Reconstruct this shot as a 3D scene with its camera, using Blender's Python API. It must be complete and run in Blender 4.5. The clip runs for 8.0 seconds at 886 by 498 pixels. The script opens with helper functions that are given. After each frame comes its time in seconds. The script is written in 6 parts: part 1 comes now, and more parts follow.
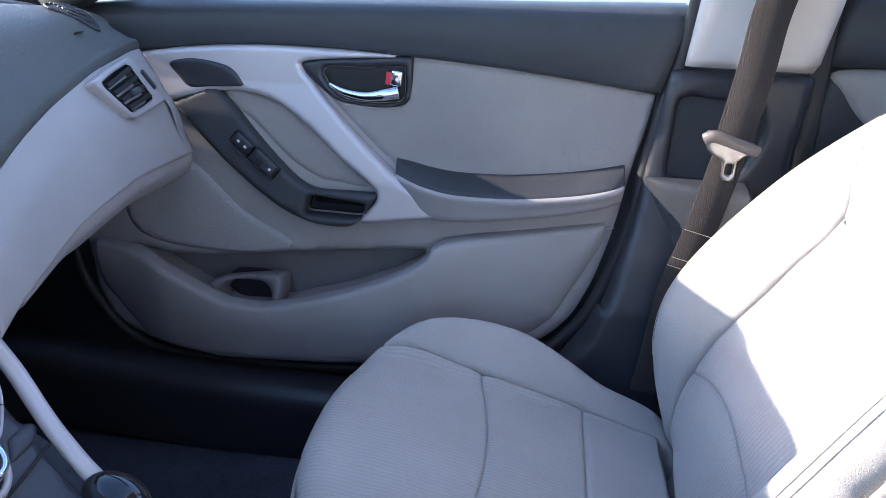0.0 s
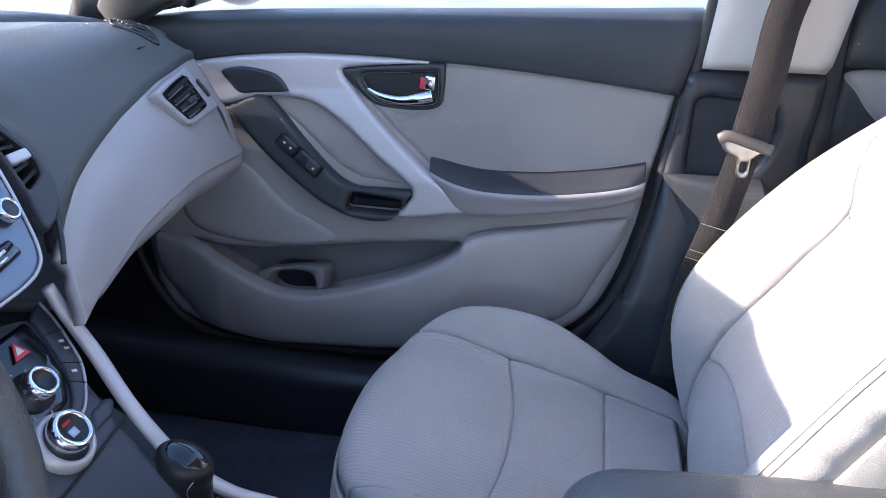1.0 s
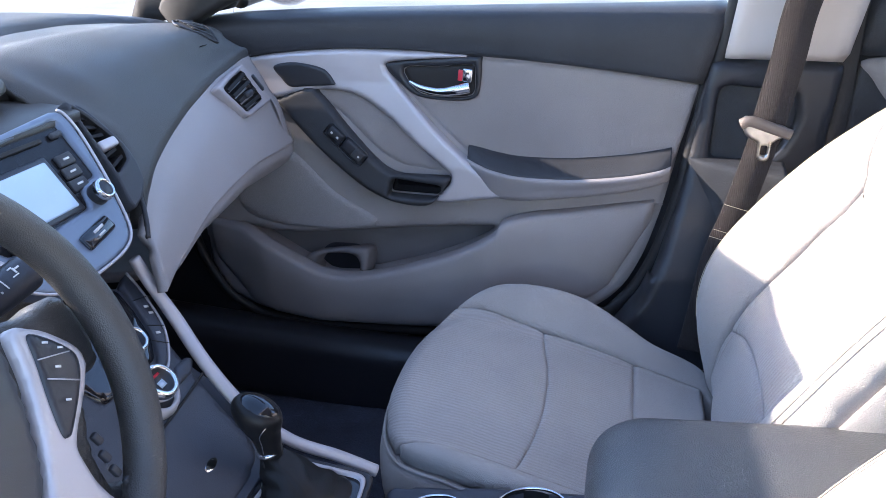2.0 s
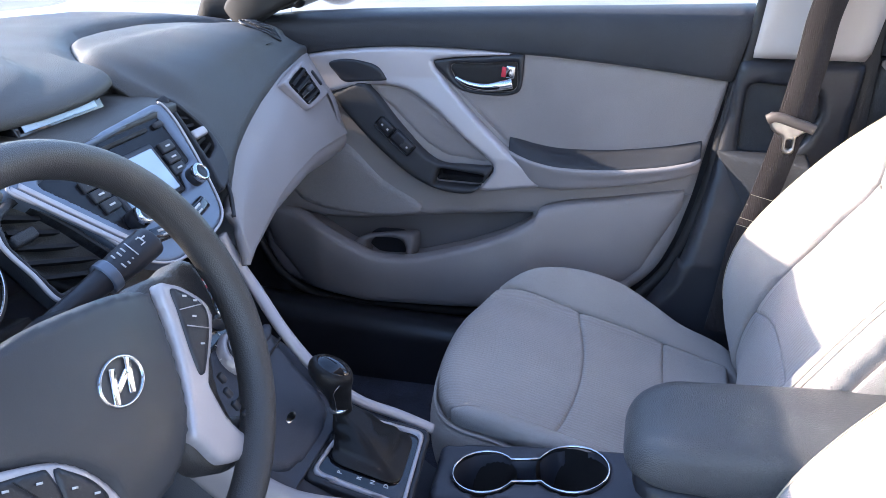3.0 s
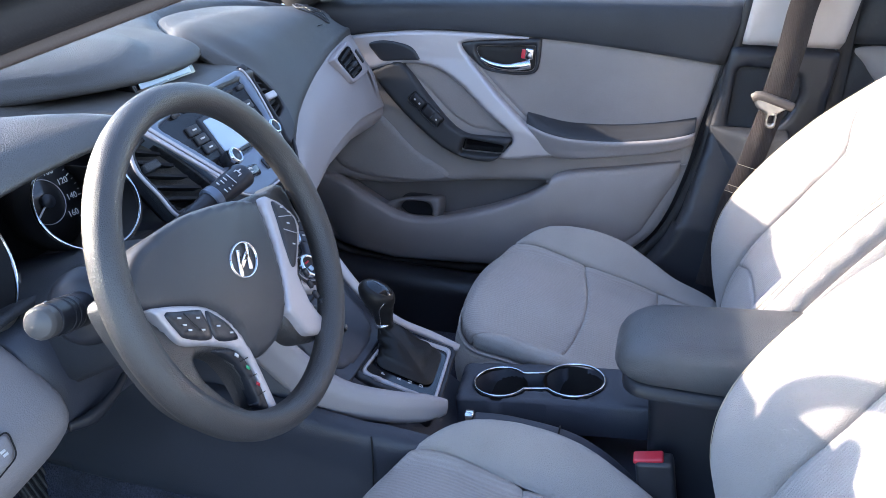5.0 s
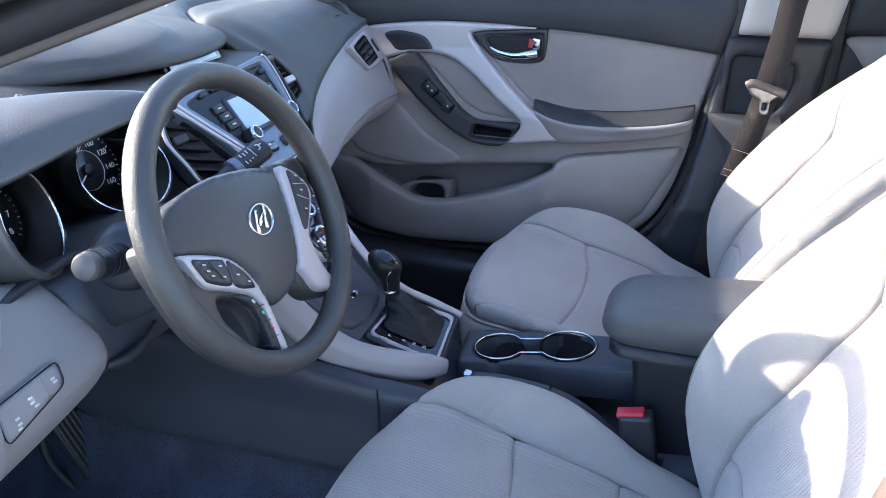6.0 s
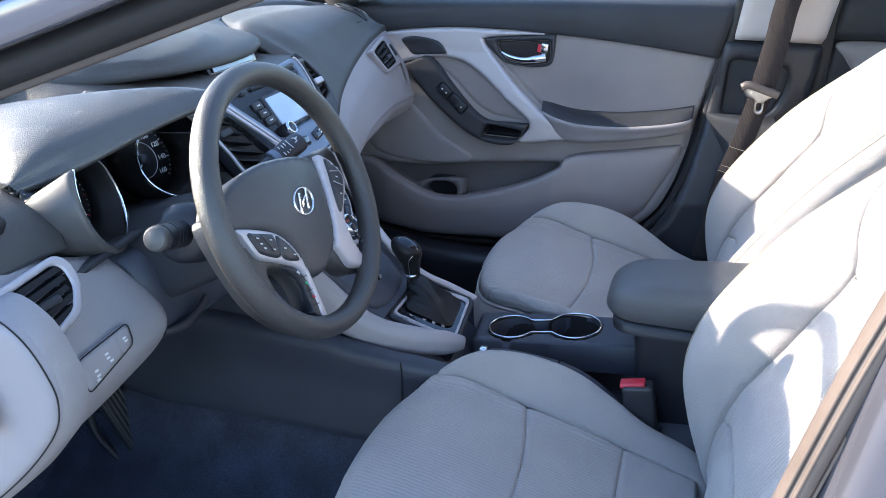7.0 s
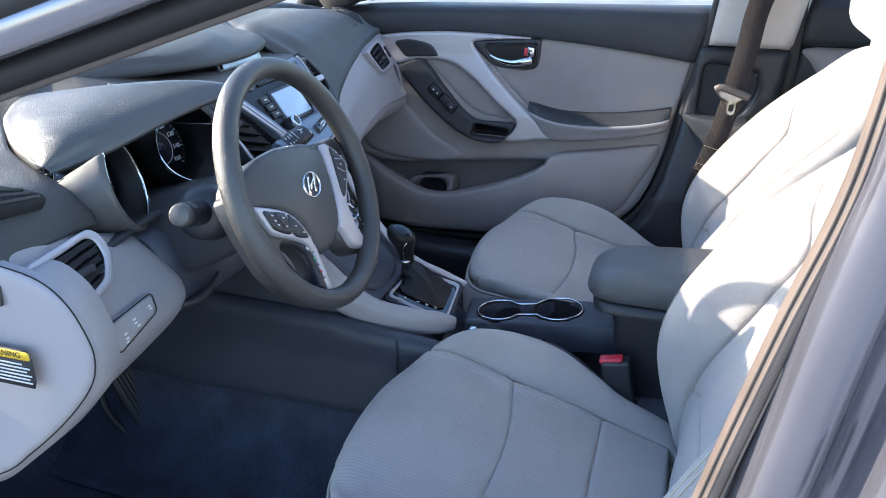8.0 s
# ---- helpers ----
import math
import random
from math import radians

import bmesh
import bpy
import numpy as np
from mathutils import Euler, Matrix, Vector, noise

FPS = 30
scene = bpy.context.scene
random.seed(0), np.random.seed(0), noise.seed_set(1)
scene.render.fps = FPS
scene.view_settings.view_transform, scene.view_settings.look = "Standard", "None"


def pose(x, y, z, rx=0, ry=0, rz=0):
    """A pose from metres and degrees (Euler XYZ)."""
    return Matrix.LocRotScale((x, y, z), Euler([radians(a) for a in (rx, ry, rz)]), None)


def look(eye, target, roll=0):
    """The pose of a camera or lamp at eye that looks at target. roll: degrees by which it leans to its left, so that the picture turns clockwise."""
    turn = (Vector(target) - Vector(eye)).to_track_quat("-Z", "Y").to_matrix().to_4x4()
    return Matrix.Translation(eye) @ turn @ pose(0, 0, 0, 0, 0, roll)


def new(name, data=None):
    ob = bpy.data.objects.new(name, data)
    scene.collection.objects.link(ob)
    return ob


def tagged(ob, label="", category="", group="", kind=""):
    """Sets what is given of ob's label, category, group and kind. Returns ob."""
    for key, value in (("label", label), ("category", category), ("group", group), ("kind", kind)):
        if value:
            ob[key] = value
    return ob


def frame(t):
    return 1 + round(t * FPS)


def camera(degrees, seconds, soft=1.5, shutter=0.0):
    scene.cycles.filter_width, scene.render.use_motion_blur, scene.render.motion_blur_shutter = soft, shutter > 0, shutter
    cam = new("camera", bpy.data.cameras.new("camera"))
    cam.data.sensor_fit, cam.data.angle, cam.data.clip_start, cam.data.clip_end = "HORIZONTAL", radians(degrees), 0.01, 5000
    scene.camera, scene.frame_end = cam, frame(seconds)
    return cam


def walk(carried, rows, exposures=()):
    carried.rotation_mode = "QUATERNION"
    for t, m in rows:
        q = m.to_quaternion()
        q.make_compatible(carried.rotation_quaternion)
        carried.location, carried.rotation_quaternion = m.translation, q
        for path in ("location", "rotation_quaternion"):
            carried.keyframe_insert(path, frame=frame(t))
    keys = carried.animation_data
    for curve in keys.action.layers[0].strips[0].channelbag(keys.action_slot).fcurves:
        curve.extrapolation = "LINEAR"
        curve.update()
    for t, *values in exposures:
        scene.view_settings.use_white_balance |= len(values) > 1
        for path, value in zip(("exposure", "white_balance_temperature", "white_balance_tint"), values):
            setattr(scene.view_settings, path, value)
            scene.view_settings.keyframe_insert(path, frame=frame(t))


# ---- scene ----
cam = camera(58.3, 8.0, 0.6)
PATH = [
    (0, (-0.006, -0.489, 1.134), (-0.243, 1.353, 0.39), 1.9),
    (0.5, (0.0, -0.519, 1.156), (-0.286, 1.306, 0.389), 1.2),
    (1, (0.024, -0.564, 1.179), (-0.317, 1.246, 0.401), 0.5),
    (1.5, (0.038, -0.606, 1.189), (-0.349, 1.191, 0.402), -0.1),
    (2.8, (0.011, -0.753, 1.21), (-0.438, 1.028, 0.419), -1.0),
    (3, (0.012, -0.773, 1.219), (-0.452, 0.999, 0.417), -0.7),
    (3.5, (0.012, -0.83, 1.224), (-0.456, 0.94, 0.42), -0.6),
    (4, (0.015, -0.891, 1.23), (-0.455, 0.876, 0.421), -0.3),
    (4.5, (0.027, -0.944, 1.237), (-0.453, 0.817, 0.42), 0.0),
    (5.8, (0.097, -1.073, 1.239), (-0.442, 0.67, 0.417), -0.1),
    (6, (0.11, -1.089, 1.246), (-0.441, 0.645, 0.415), -0.1),
    (6.5, (0.124, -1.144, 1.254), (-0.443, 0.589, 0.431), -0.3),
    (7, (0.125, -1.208, 1.259), (-0.44, 0.529, 0.446), -0.2),
    (7.5, (0.137, -1.269, 1.262), (-0.413, 0.479, 0.46), 0.1),
    (8, (0.143, -1.314, 1.265), (-0.387, 0.442, 0.468), 0.6),
]
walk(cam, [(t, look(eye, target, roll)) for t, eye, target, roll in PATH], [(0, 2.78, 6350, 18), (1.5, 2.82, 6600, 20), (4.5, 2.80, 6600, 19), (6.5, 2.70, 6500, 16), (8, 2.54, 6600, 14)])

# ---- light ----
SUN_DIR = Vector((0.93, 0.056, -0.353)).normalized()   # the way the sunlight travels
sun_data = bpy.data.lights.new("sun", "SUN")
sun_data.energy, sun_data.angle, sun_data.color = 2.05, radians(0.6), (1.0, 0.91, 0.76)
sun = new("sun", sun_data)
sun.matrix_world = Matrix.Translation((-6, 0, 6)) @ SUN_DIR.to_track_quat("-Z", "Y").to_matrix().to_4x4()
world = bpy.data.worlds.new("sky")
scene.world = world
world.use_nodes = True
wn = world.node_tree
sky = wn.nodes.new("ShaderNodeTexSky")
sky.sky_type, sky.sun_disc = "NISHITA", False
sky.sun_elevation, sky.sun_rotation = radians(20.8), radians(-93.4)
sky.air_density, sky.dust_density, sky.ozone_density = 1.0, 0.05, 3.0
wn.links.new(sky.outputs[0], wn.nodes["Background"].inputs[0])
wn.nodes["Background"].inputs[1].default_value = 0.13


# ---- materials ----
def mat(name, color, rough=0.5, metal=0.0, vary=0.12, vary_scale=9.0, grain=None, depth=0.15, coat=0.0, spec=0.5, fleck=0.0):
    """A surface with a slow stain and a fine grain: grain is the number of bumps a metre."""
    m = bpy.data.materials.new(name)
    m.use_nodes = True
    nt = m.node_tree
    bs = nt.nodes["Principled BSDF"]
    bs.inputs["Metallic"].default_value = metal
    bs.inputs["Coat Weight"].default_value = coat
    bs.inputs["Coat Roughness"].default_value = 0.08
    bs.inputs["Specular IOR Level"].default_value = spec
    tc = nt.nodes.new("ShaderNodeTexCoord")
    big = nt.nodes.new("ShaderNodeTexNoise")
    big.inputs["Scale"].default_value, big.inputs["Detail"].default_value = vary_scale, 5
    nt.links.new(tc.outputs["Object"], big.inputs["Vector"])
    ramp = nt.nodes.new("ShaderNodeMapRange")
    ramp.inputs["From Min"].default_value, ramp.inputs["From Max"].default_value = 0.3, 0.7
    ramp.inputs["To Min"].default_value, ramp.inputs["To Max"].default_value = 1 - vary, 1 + vary
    nt.links.new(big.outputs["Fac"], ramp.inputs["Value"])
    mul = nt.nodes.new("ShaderNodeVectorMath")
    mul.operation = "SCALE"
    mul.inputs[0].default_value = color
    nt.links.new(ramp.outputs[0], mul.inputs["Scale"])
    out = mul.outputs[0]
    rr = nt.nodes.new("ShaderNodeMapRange")
    rr.inputs["From Min"].default_value, rr.inputs["From Max"].default_value = 0.3, 0.7
    rr.inputs["To Min"].default_value, rr.inputs["To Max"].default_value = max(0.02, rough - 0.06), min(1, rough + 0.06)
    nt.links.new(big.outputs["Fac"], rr.inputs["Value"])
    nt.links.new(rr.outputs[0], bs.inputs["Roughness"])
    if grain:
        fine = nt.nodes.new("ShaderNodeTexVoronoi")
        fine.feature, fine.inputs["Scale"].default_value = "F1", grain
        nt.links.new(tc.outputs["Object"], fine.inputs["Vector"])
        bump = nt.nodes.new("ShaderNodeBump")
        bump.inputs["Strength"].default_value, bump.inputs["Distance"].default_value = depth, 0.6 / grain
        nt.links.new(fine.outputs["Distance"], bump.inputs["Height"])
        nt.links.new(bump.outputs[0], bs.inputs["Normal"])
        if fleck:
            fr = nt.nodes.new("ShaderNodeMapRange")
            fr.inputs["To Min"].default_value, fr.inputs["To Max"].default_value = 1 - fleck, 1 + fleck
            nt.links.new(fine.outputs["Distance"], fr.inputs["Value"])
            m2 = nt.nodes.new("ShaderNodeVectorMath")
            m2.operation = "SCALE"
            nt.links.new(out, m2.inputs[0])
            nt.links.new(fr.outputs[0], m2.inputs["Scale"])
            out = m2.outputs[0]
    nt.links.new(out, bs.inputs["Base Color"])
    return m


def cloth(name, color, ribs=0.0, axis="X", weave=900.0, rough=0.9, sheen=0.25, vary=0.08):
    """Woven seat cloth: a fine weave, and wavy ribs where ribs (a metre) is given."""
    m = mat(name, color, rough, vary=vary, vary_scale=6.0, spec=0.25)
    nt = m.node_tree
    bs = nt.nodes["Principled BSDF"]
    bs.inputs["Sheen Weight"].default_value = sheen
    tc = nt.nodes["Texture Coordinate"]
    w = nt.nodes.new("ShaderNodeTexVoronoi")
    w.inputs["Scale"].default_value = weave
    nt.links.new(tc.outputs["Object"], w.inputs["Vector"])
    height = w.outputs["Distance"]
    if ribs:
        wave = nt.nodes.new("ShaderNodeTexWave")
        wave.bands_direction = axis
        wave.inputs["Scale"].default_value = ribs / 3.2
        wave.inputs["Distortion"].default_value, wave.inputs["Detail"].default_value = 2.2, 1.0
        wave.inputs["Detail Scale"].default_value = 0.6
        nt.links.new(tc.outputs["Object"], wave.inputs["Vector"])
        add = nt.nodes.new("ShaderNodeMath")
        add.operation = "MULTIPLY_ADD"
        add.inputs[1].default_value = 0.8
        nt.links.new(wave.outputs["Fac"], add.inputs[0])
        nt.links.new(height, add.inputs[2])
        height = add.outputs[0]
        src = bs.inputs["Base Color"].links[0].from_socket
        fr = nt.nodes.new("ShaderNodeMapRange")
        fr.inputs["To Min"].default_value, fr.inputs["To Max"].default_value = 0.93, 1.03
        nt.links.new(wave.outputs["Fac"], fr.inputs["Value"])
        m2 = nt.nodes.new("ShaderNodeVectorMath")
        m2.operation = "SCALE"
        nt.links.new(src, m2.inputs[0])
        nt.links.new(fr.outputs[0], m2.inputs["Scale"])
        nt.links.new(m2.outputs[0], bs.inputs["Base Color"])
    src = bs.inputs["Base Color"].links[0].from_socket
    fl = nt.nodes.new("ShaderNodeMapRange")
    fl.inputs["From Max"].default_value = 0.7
    fl.inputs["To Min"].default_value, fl.inputs["To Max"].default_value = 1.08, 0.86
    nt.links.new(w.outputs["Distance"], fl.inputs["Value"])
    m3 = nt.nodes.new("ShaderNodeVectorMath")
    m3.operation = "SCALE"
    nt.links.new(src, m3.inputs[0])
    nt.links.new(fl.outputs[0], m3.inputs["Scale"])
    nt.links.new(m3.outputs[0], bs.inputs["Base Color"])
    bump = nt.nodes.new("ShaderNodeBump")
    bump.inputs["Strength"].default_value, bump.inputs["Distance"].default_value = 0.5, 0.0015
    nt.links.new(height, bump.inputs["Height"])
    nt.links.new(bump.outputs[0], bs.inputs["Normal"])
    return m


def glass_mat(name, color=(0.93, 0.97, 0.96)):
    m = bpy.data.materials.new(name)
    m.use_nodes = True
    bs = m.node_tree.nodes["Principled BSDF"]
    bs.inputs["Base Color"].default_value = (*color, 1)
    bs.inputs["Roughness"].default_value = 0.0
    bs.inputs["Transmission Weight"].default_value = 1.0
    bs.inputs["IOR"].default_value = 1.05
    return m


M_DARK = mat("charcoal_soft_plastic", (0.036, 0.039, 0.045), 0.52, spec=0.3, grain=650, depth=0.3, vary=0.12, fleck=0.1)
M_DASH = mat("charcoal_dash_skin", (0.046, 0.0455, 0.043), 0.55, grain=620, depth=0.4, vary=0.12, spec=0.5)
M_RIM = mat("grained_charcoal_rim", (0.028, 0.027, 0.027), 0.46, grain=900, depth=0.5, vary=0.12, spec=0.9)
M_TAUPE = mat("taupe_grey_plastic", (0.25, 0.235, 0.24), 0.5, grain=700, depth=0.12, vary=0.05)
M_LEATHER = mat("charcoal_vinyl", (0.075, 0.078, 0.082), 0.38, grain=620, depth=0.5, vary=0.1)
M_LIGHT = mat("warm_grey_plastic", (0.275, 0.257, 0.26), 0.48, grain=700, depth=0.22, vary=0.06, fleck=0.06)
M_DOORCLOTH = cloth("warm_grey_door_cloth", (0.285, 0.263, 0.263), weave=1100)
M_SEAT = cloth("pale_grey_seat_cloth", (0.37, 0.352, 0.34), weave=900)
M_RIB = cloth("pale_grey_ribbed_cloth", (0.38, 0.357, 0.345), ribs=165, axis="Y", weave=900)
M_SILVER = mat("silver_painted_plastic", (0.46, 0.44, 0.46), 0.42, metal=0.35, vary=0.04, grain=1500, depth=0.05)
M_CHROME = mat("chrome", (0.8, 0.8, 0.8), 0.12, metal=1.0, vary=0.03)
M_BLACK = mat("black_plastic", (0.020, 0.022, 0.028), 0.4, grain=900, depth=0.12)
M_GLOSS = mat("black_gloss", (0.008, 0.008, 0.01), 0.1, vary=0.05, coat=0.4)
M_HUB = mat("smooth_charcoal_vinyl", (0.046, 0.047, 0.051), 0.45, vary=0.06, grain=900, depth=0.08)
M_STEEL = mat("worn_steel", (0.42, 0.41, 0.39), 0.32, metal=1.0, vary=0.2, vary_scale=60)
M_MATT = mat("matt_black", (0.008, 0.008, 0.009), 0.75, vary=0.1)
M_STACK = mat("blue_silver_plastic", (0.15, 0.185, 0.24), 0.38, metal=0.4, vary=0.05, grain=1500, depth=0.05)
M_RUBBER = mat("black_rubber", (0.016, 0.016, 0.018), 0.6, grain=400, depth=0.1)
M_CARPET = mat("charcoal_carpet", (0.040, 0.046, 0.070), 0.95, grain=380, depth=0.9, vary=0.35, vary_scale=14, fleck=0.5)
M_BELT = cloth("taupe_belt_webbing", (0.032, 0.027, 0.028), sheen=0.05, ribs=330, weave=1500, axis="X")
M_PAINT = mat("silver_grey_car_paint", (0.22, 0.215, 0.245), 0.20, metal=0.65, vary=0.04, coat=0.7, grain=2500, depth=0.03)
M_GREYPILLAR = mat("pale_beige_pillar_plastic", (0.48, 0.44, 0.42), 0.6, grain=800, depth=0.12, vary=0.05)
M_NAVY = mat("dark_navy_plastic", (0.036, 0.042, 0.058), 0.5, grain=600, depth=0.2, vary=0.15)
M_SLAT = mat("matt_charcoal_slat", (0.022, 0.023, 0.026), 0.7, grain=900, depth=0.1, spec=0.12)
M_GAITER = mat("black_soft_leather", (0.011, 0.011, 0.012), 0.36, grain=900, depth=0.25, vary=0.2, vary_scale=30, spec=0.3)
M_CAP = mat("pinkish_grey_plastic", (0.30, 0.278, 0.29), 0.5, grain=800, depth=0.12, vary=0.04)
M_BRONZE = mat("bronze_taupe_rubber", (0.17, 0.13, 0.105), 0.4, grain=900, depth=0.1, vary=0.12, vary_scale=18)
M_VISOR = mat("sheeny_dash_skin", (0.047, 0.047, 0.045), 0.45, grain=620, depth=0.4, vary=0.12, spec=0.9)
M_TUBE = mat("black_gauge_tube", (0.012, 0.012, 0.013), 0.45, vary=0.1)
M_FACE = mat("black_gauge_face", (0.008, 0.008, 0.009), 0.5, coat=1.0, vary=0.05)
M_RADIO = mat("black_radio_panel", (0.012, 0.012, 0.014), 0.24, spec=0.3, vary=0.05)
M_POD = mat("smooth_grey_gauge_pod", (0.085, 0.081, 0.078), 0.42, grain=900, depth=0.08, vary=0.05)
# darker than the door plastic: part of the bin's shade is in this colour
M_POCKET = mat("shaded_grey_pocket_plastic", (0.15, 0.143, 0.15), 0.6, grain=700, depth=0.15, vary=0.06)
M_GLASS = glass_mat("clear_glass")
M_SCREENGLASS = glass_mat("tinted_windscreen_glass", (0.80, 0.85, 0.85))
# the sky's reflection in the screen is painted as a pale blue base; nothing glows
M_SCREEN = mat("sky_reflection_screen", (0.42, 0.55, 0.68), 0.25, vary=0.05)
M_WHITE = mat("white_print", (0.62, 0.62, 0.62), 0.6, vary=0.02)
M_RED = mat("red_plastic", (0.55, 0.03, 0.05), 0.35, vary=0.06)
M_GREEN = mat("green_print", (0.03, 0.45, 0.2), 0.5)
M_YELLOW = mat("yellow_print", (0.75, 0.48, 0.02), 0.5)
M_STITCH = mat("pale_stitching_thread", (0.52, 0.46, 0.36), 0.8)
M_SEAL = mat("taupe_weatherstrip", (0.10, 0.082, 0.075), 0.5, grain=600, depth=0.1)
M_GRILLE = mat("grey_speaker_mesh", (0.285, 0.272, 0.28), 0.55, grain=420, depth=0.35, vary=0.03, fleck=0.12)
M_GROUND = mat("sunlit_concrete", (0.34, 0.325, 0.30), 0.9, grain=90, depth=0.5, vary=0.25, vary_scale=0.8, fleck=0.15)


# ---- tools ----
def link(name, mesh, material, parent=None, label="", smooth=True):
    ob = new(name, mesh)
    mesh.materials.append(material)
    if smooth:
        mesh.shade_smooth()
    if parent is not None:
        ob.parent = parent
    if label:
        tagged(ob, label)
    return ob


def part(name, bm, material, parent=None, label="", smooth=True):
    mesh = bpy.data.meshes.new(name)
    bm.to_mesh(mesh)
    bm.free()
    return link(name, mesh, material, parent, label, smooth)


def solid(name, verts, faces, material, parent=None, label="", smooth=True):
    mesh = bpy.data.meshes.new(name)
    mesh.from_pydata([tuple(map(float, v)) for v in verts], [], faces)
    mesh.validate()
    return link(name, mesh, material, parent, label, smooth)


def thing(name, label, category, at=(0, 0, 0), group="", kind=""):
    ob = new(name)
    ob.location = at
    ob.empty_display_size = 0.05
    return tagged(ob, label, category, group, kind)


def crom(pts, n=8, closed=False):
    """A smooth curve through the points, n steps a span."""
    p = np.array(pts, float)
    k = len(p)
    out = []
    for i in range(k if closed else k - 1):
        a, b, c, d = (p[(i + j) % k] if closed else p[min(max(i + j, 0), k - 1)] for j in (-1, 0, 1, 2))
        for s in range(n):
            t = s / n
            out.append(0.5 * (2 * b + (c - a) * t + (2 * a - 5 * b + 4 * c - d) * t * t + (3 * b - a - 3 * c + d) * t ** 3))
    if not closed:
        out.append(p[-1])
    return np.array(out)


def soft(pts, r=0.01, n=5):
    """A closed outline with straight sides and corners rounded by r."""
    p = np.array(pts, float)
    out = []
    for i in range(len(p)):
        a, b, c = p[i - 1], p[i], p[(i + 1) % len(p)]
        u, v = a - b, c - b
        lu, lv = np.linalg.norm(u), np.linalg.norm(v)
        k = min(r, lu * 0.45, lv * 0.45)
        s, e = b + u / lu * k, b + v / lv * k
        for t in np.linspace(0, 1, n):
            out.append((1 - t) ** 2 * s + 2 * t * (1 - t) * b + t * t * e)
    return np.array(out)


def distance(q, poly):
    """Signed distance to a closed outline (inside: plus) and the nearest point of it."""
    a, b = poly, np.roll(poly, -1, 0)
    best, near = np.full(len(q), 1e9), np.zeros_like(q)
    inside = np.zeros(len(q), bool)
    for s, e in zip(a, b):
        d = e - s
        l2 = d @ d
        if l2 < 1e-14:
            continue
        t = np.clip(((q - s) @ d) / l2, 0, 1)
        c = s + t[:, None] * d
        r = np.hypot(*(q - c).T)
        m = r < best
        best[m], near[m] = r[m], c[m]
        hit = (s[1] > q[:, 1]) != (e[1] > q[:, 1])
        if hit.any():
            inside ^= hit & (q[:, 0] < s[0] + (q[:, 1] - s[1]) * d[0] / (d[1] if d[1] else 1e-12))
    return np.where(inside, best, -best), near


def patch(name, outline, surf, material, parent=None, out=(0, -1, 0), step=0.008, edge=0.005, lift=0.0, back=0.012, hole=None, label=""):
    """A panel of that outline (u, v) laid on surf(u, v), with rounded edges and thickness; hole: an outline left open."""
    o = np.array(outline, float)
    lo, hi = o.min(0) - step, o.max(0) + step
    us, vs = np.arange(lo[0], hi[0] + step, step), np.arange(lo[1], hi[1] + step, step)
    nu, nv = len(us), len(vs)
    gu, gv = np.meshgrid(us, vs, indexing="ij")
    q = np.stack([gu.ravel(), gv.ravel()], 1)
    mid = np.stack(np.meshgrid(us[:-1] + step / 2, vs[:-1] + step / 2, indexing="ij"), -1).reshape(-1, 2)
    keep = distance(mid, o)[0] > 0
    if hole is not None:
        keep &= distance(mid, np.array(hole, float))[0] < 0
    ci, cj = np.divmod(np.nonzero(keep)[0], nv - 1)
    quads = np.stack([ci * nv + cj, (ci + 1) * nv + cj, (ci + 1) * nv + cj + 1, ci * nv + cj + 1], 1)
    used = np.unique(quads)
    count = np.bincount(quads.ravel(), minlength=nu * nv)
    rim = used[count[used] < 4]
    d, near = distance(q[used], o)
    if hole is not None:
        dh, nh = distance(q[used], np.array(hole, float))
        sw = -dh < d
        d, near = np.where(sw, -dh, d), np.where(sw[:, None], nh, near)
    full, pos = np.zeros(nu * nv), np.zeros((nu * nv, 2))
    full[used], pos[used] = d, near
    q[rim] = pos[rim]
    full[rim] = 0
    index = np.full(nu * nv, -1)
    index[used] = np.arange(len(used))
    uv, s = q[used], np.clip(full[used], 0, None)
    quads = index[quads]

    def at(a):
        return np.stack([np.broadcast_to(np.asarray(c, float), len(a)) for c in surf(a[:, 0], a[:, 1])], 1)
    h = 1e-3
    p = at(uv)
    n = np.cross(at(uv + [h, 0]) - p, at(uv + [0, h]) - p)
    n /= np.linalg.norm(n, axis=1)[:, None] + 1e-12
    if (n @ np.array(out, float)).mean() < 0:
        n = -n
        quads = quads[:, ::-1]
    if edge:
        k = np.clip(s / edge, 0, 1)
        dip = edge * (1 - np.sqrt(1 - (1 - k) ** 2))
    else:
        dip = 0 * s
    top = p + n * (lift - dip)[:, None]
    faces = [tuple(int(i) for i in f) for f in quads]
    verts = list(top)
    if back:
        edges = {}
        for f in faces:
            for a, b in zip(f, f[1:] + f[:1]):
                edges[(a, b)] = edges.get((a, b), 0) + 1
        low = {}
        for a, b in [e for e in edges if (e[1], e[0]) not in edges]:
            for i in (a, b):
                if i not in low:
                    low[i] = len(verts)
                    verts.append(top[i] - n[i] * back)
            faces.append((b, a, low[a], low[b]))
    return solid(name, verts, faces, material, parent, label)


def flat_y(y0):
    return lambda u, v: (u, y0 + 0 * u, v)


def plane(origin, ax, ay):
    """A flat sheet: origin + u ax + v ay."""
    o, a, b = (np.array(k, float) for k in (origin, ax, ay))
    return lambda u, v: tuple(o[i] + u * a[i] + v * b[i] for i in range(3))


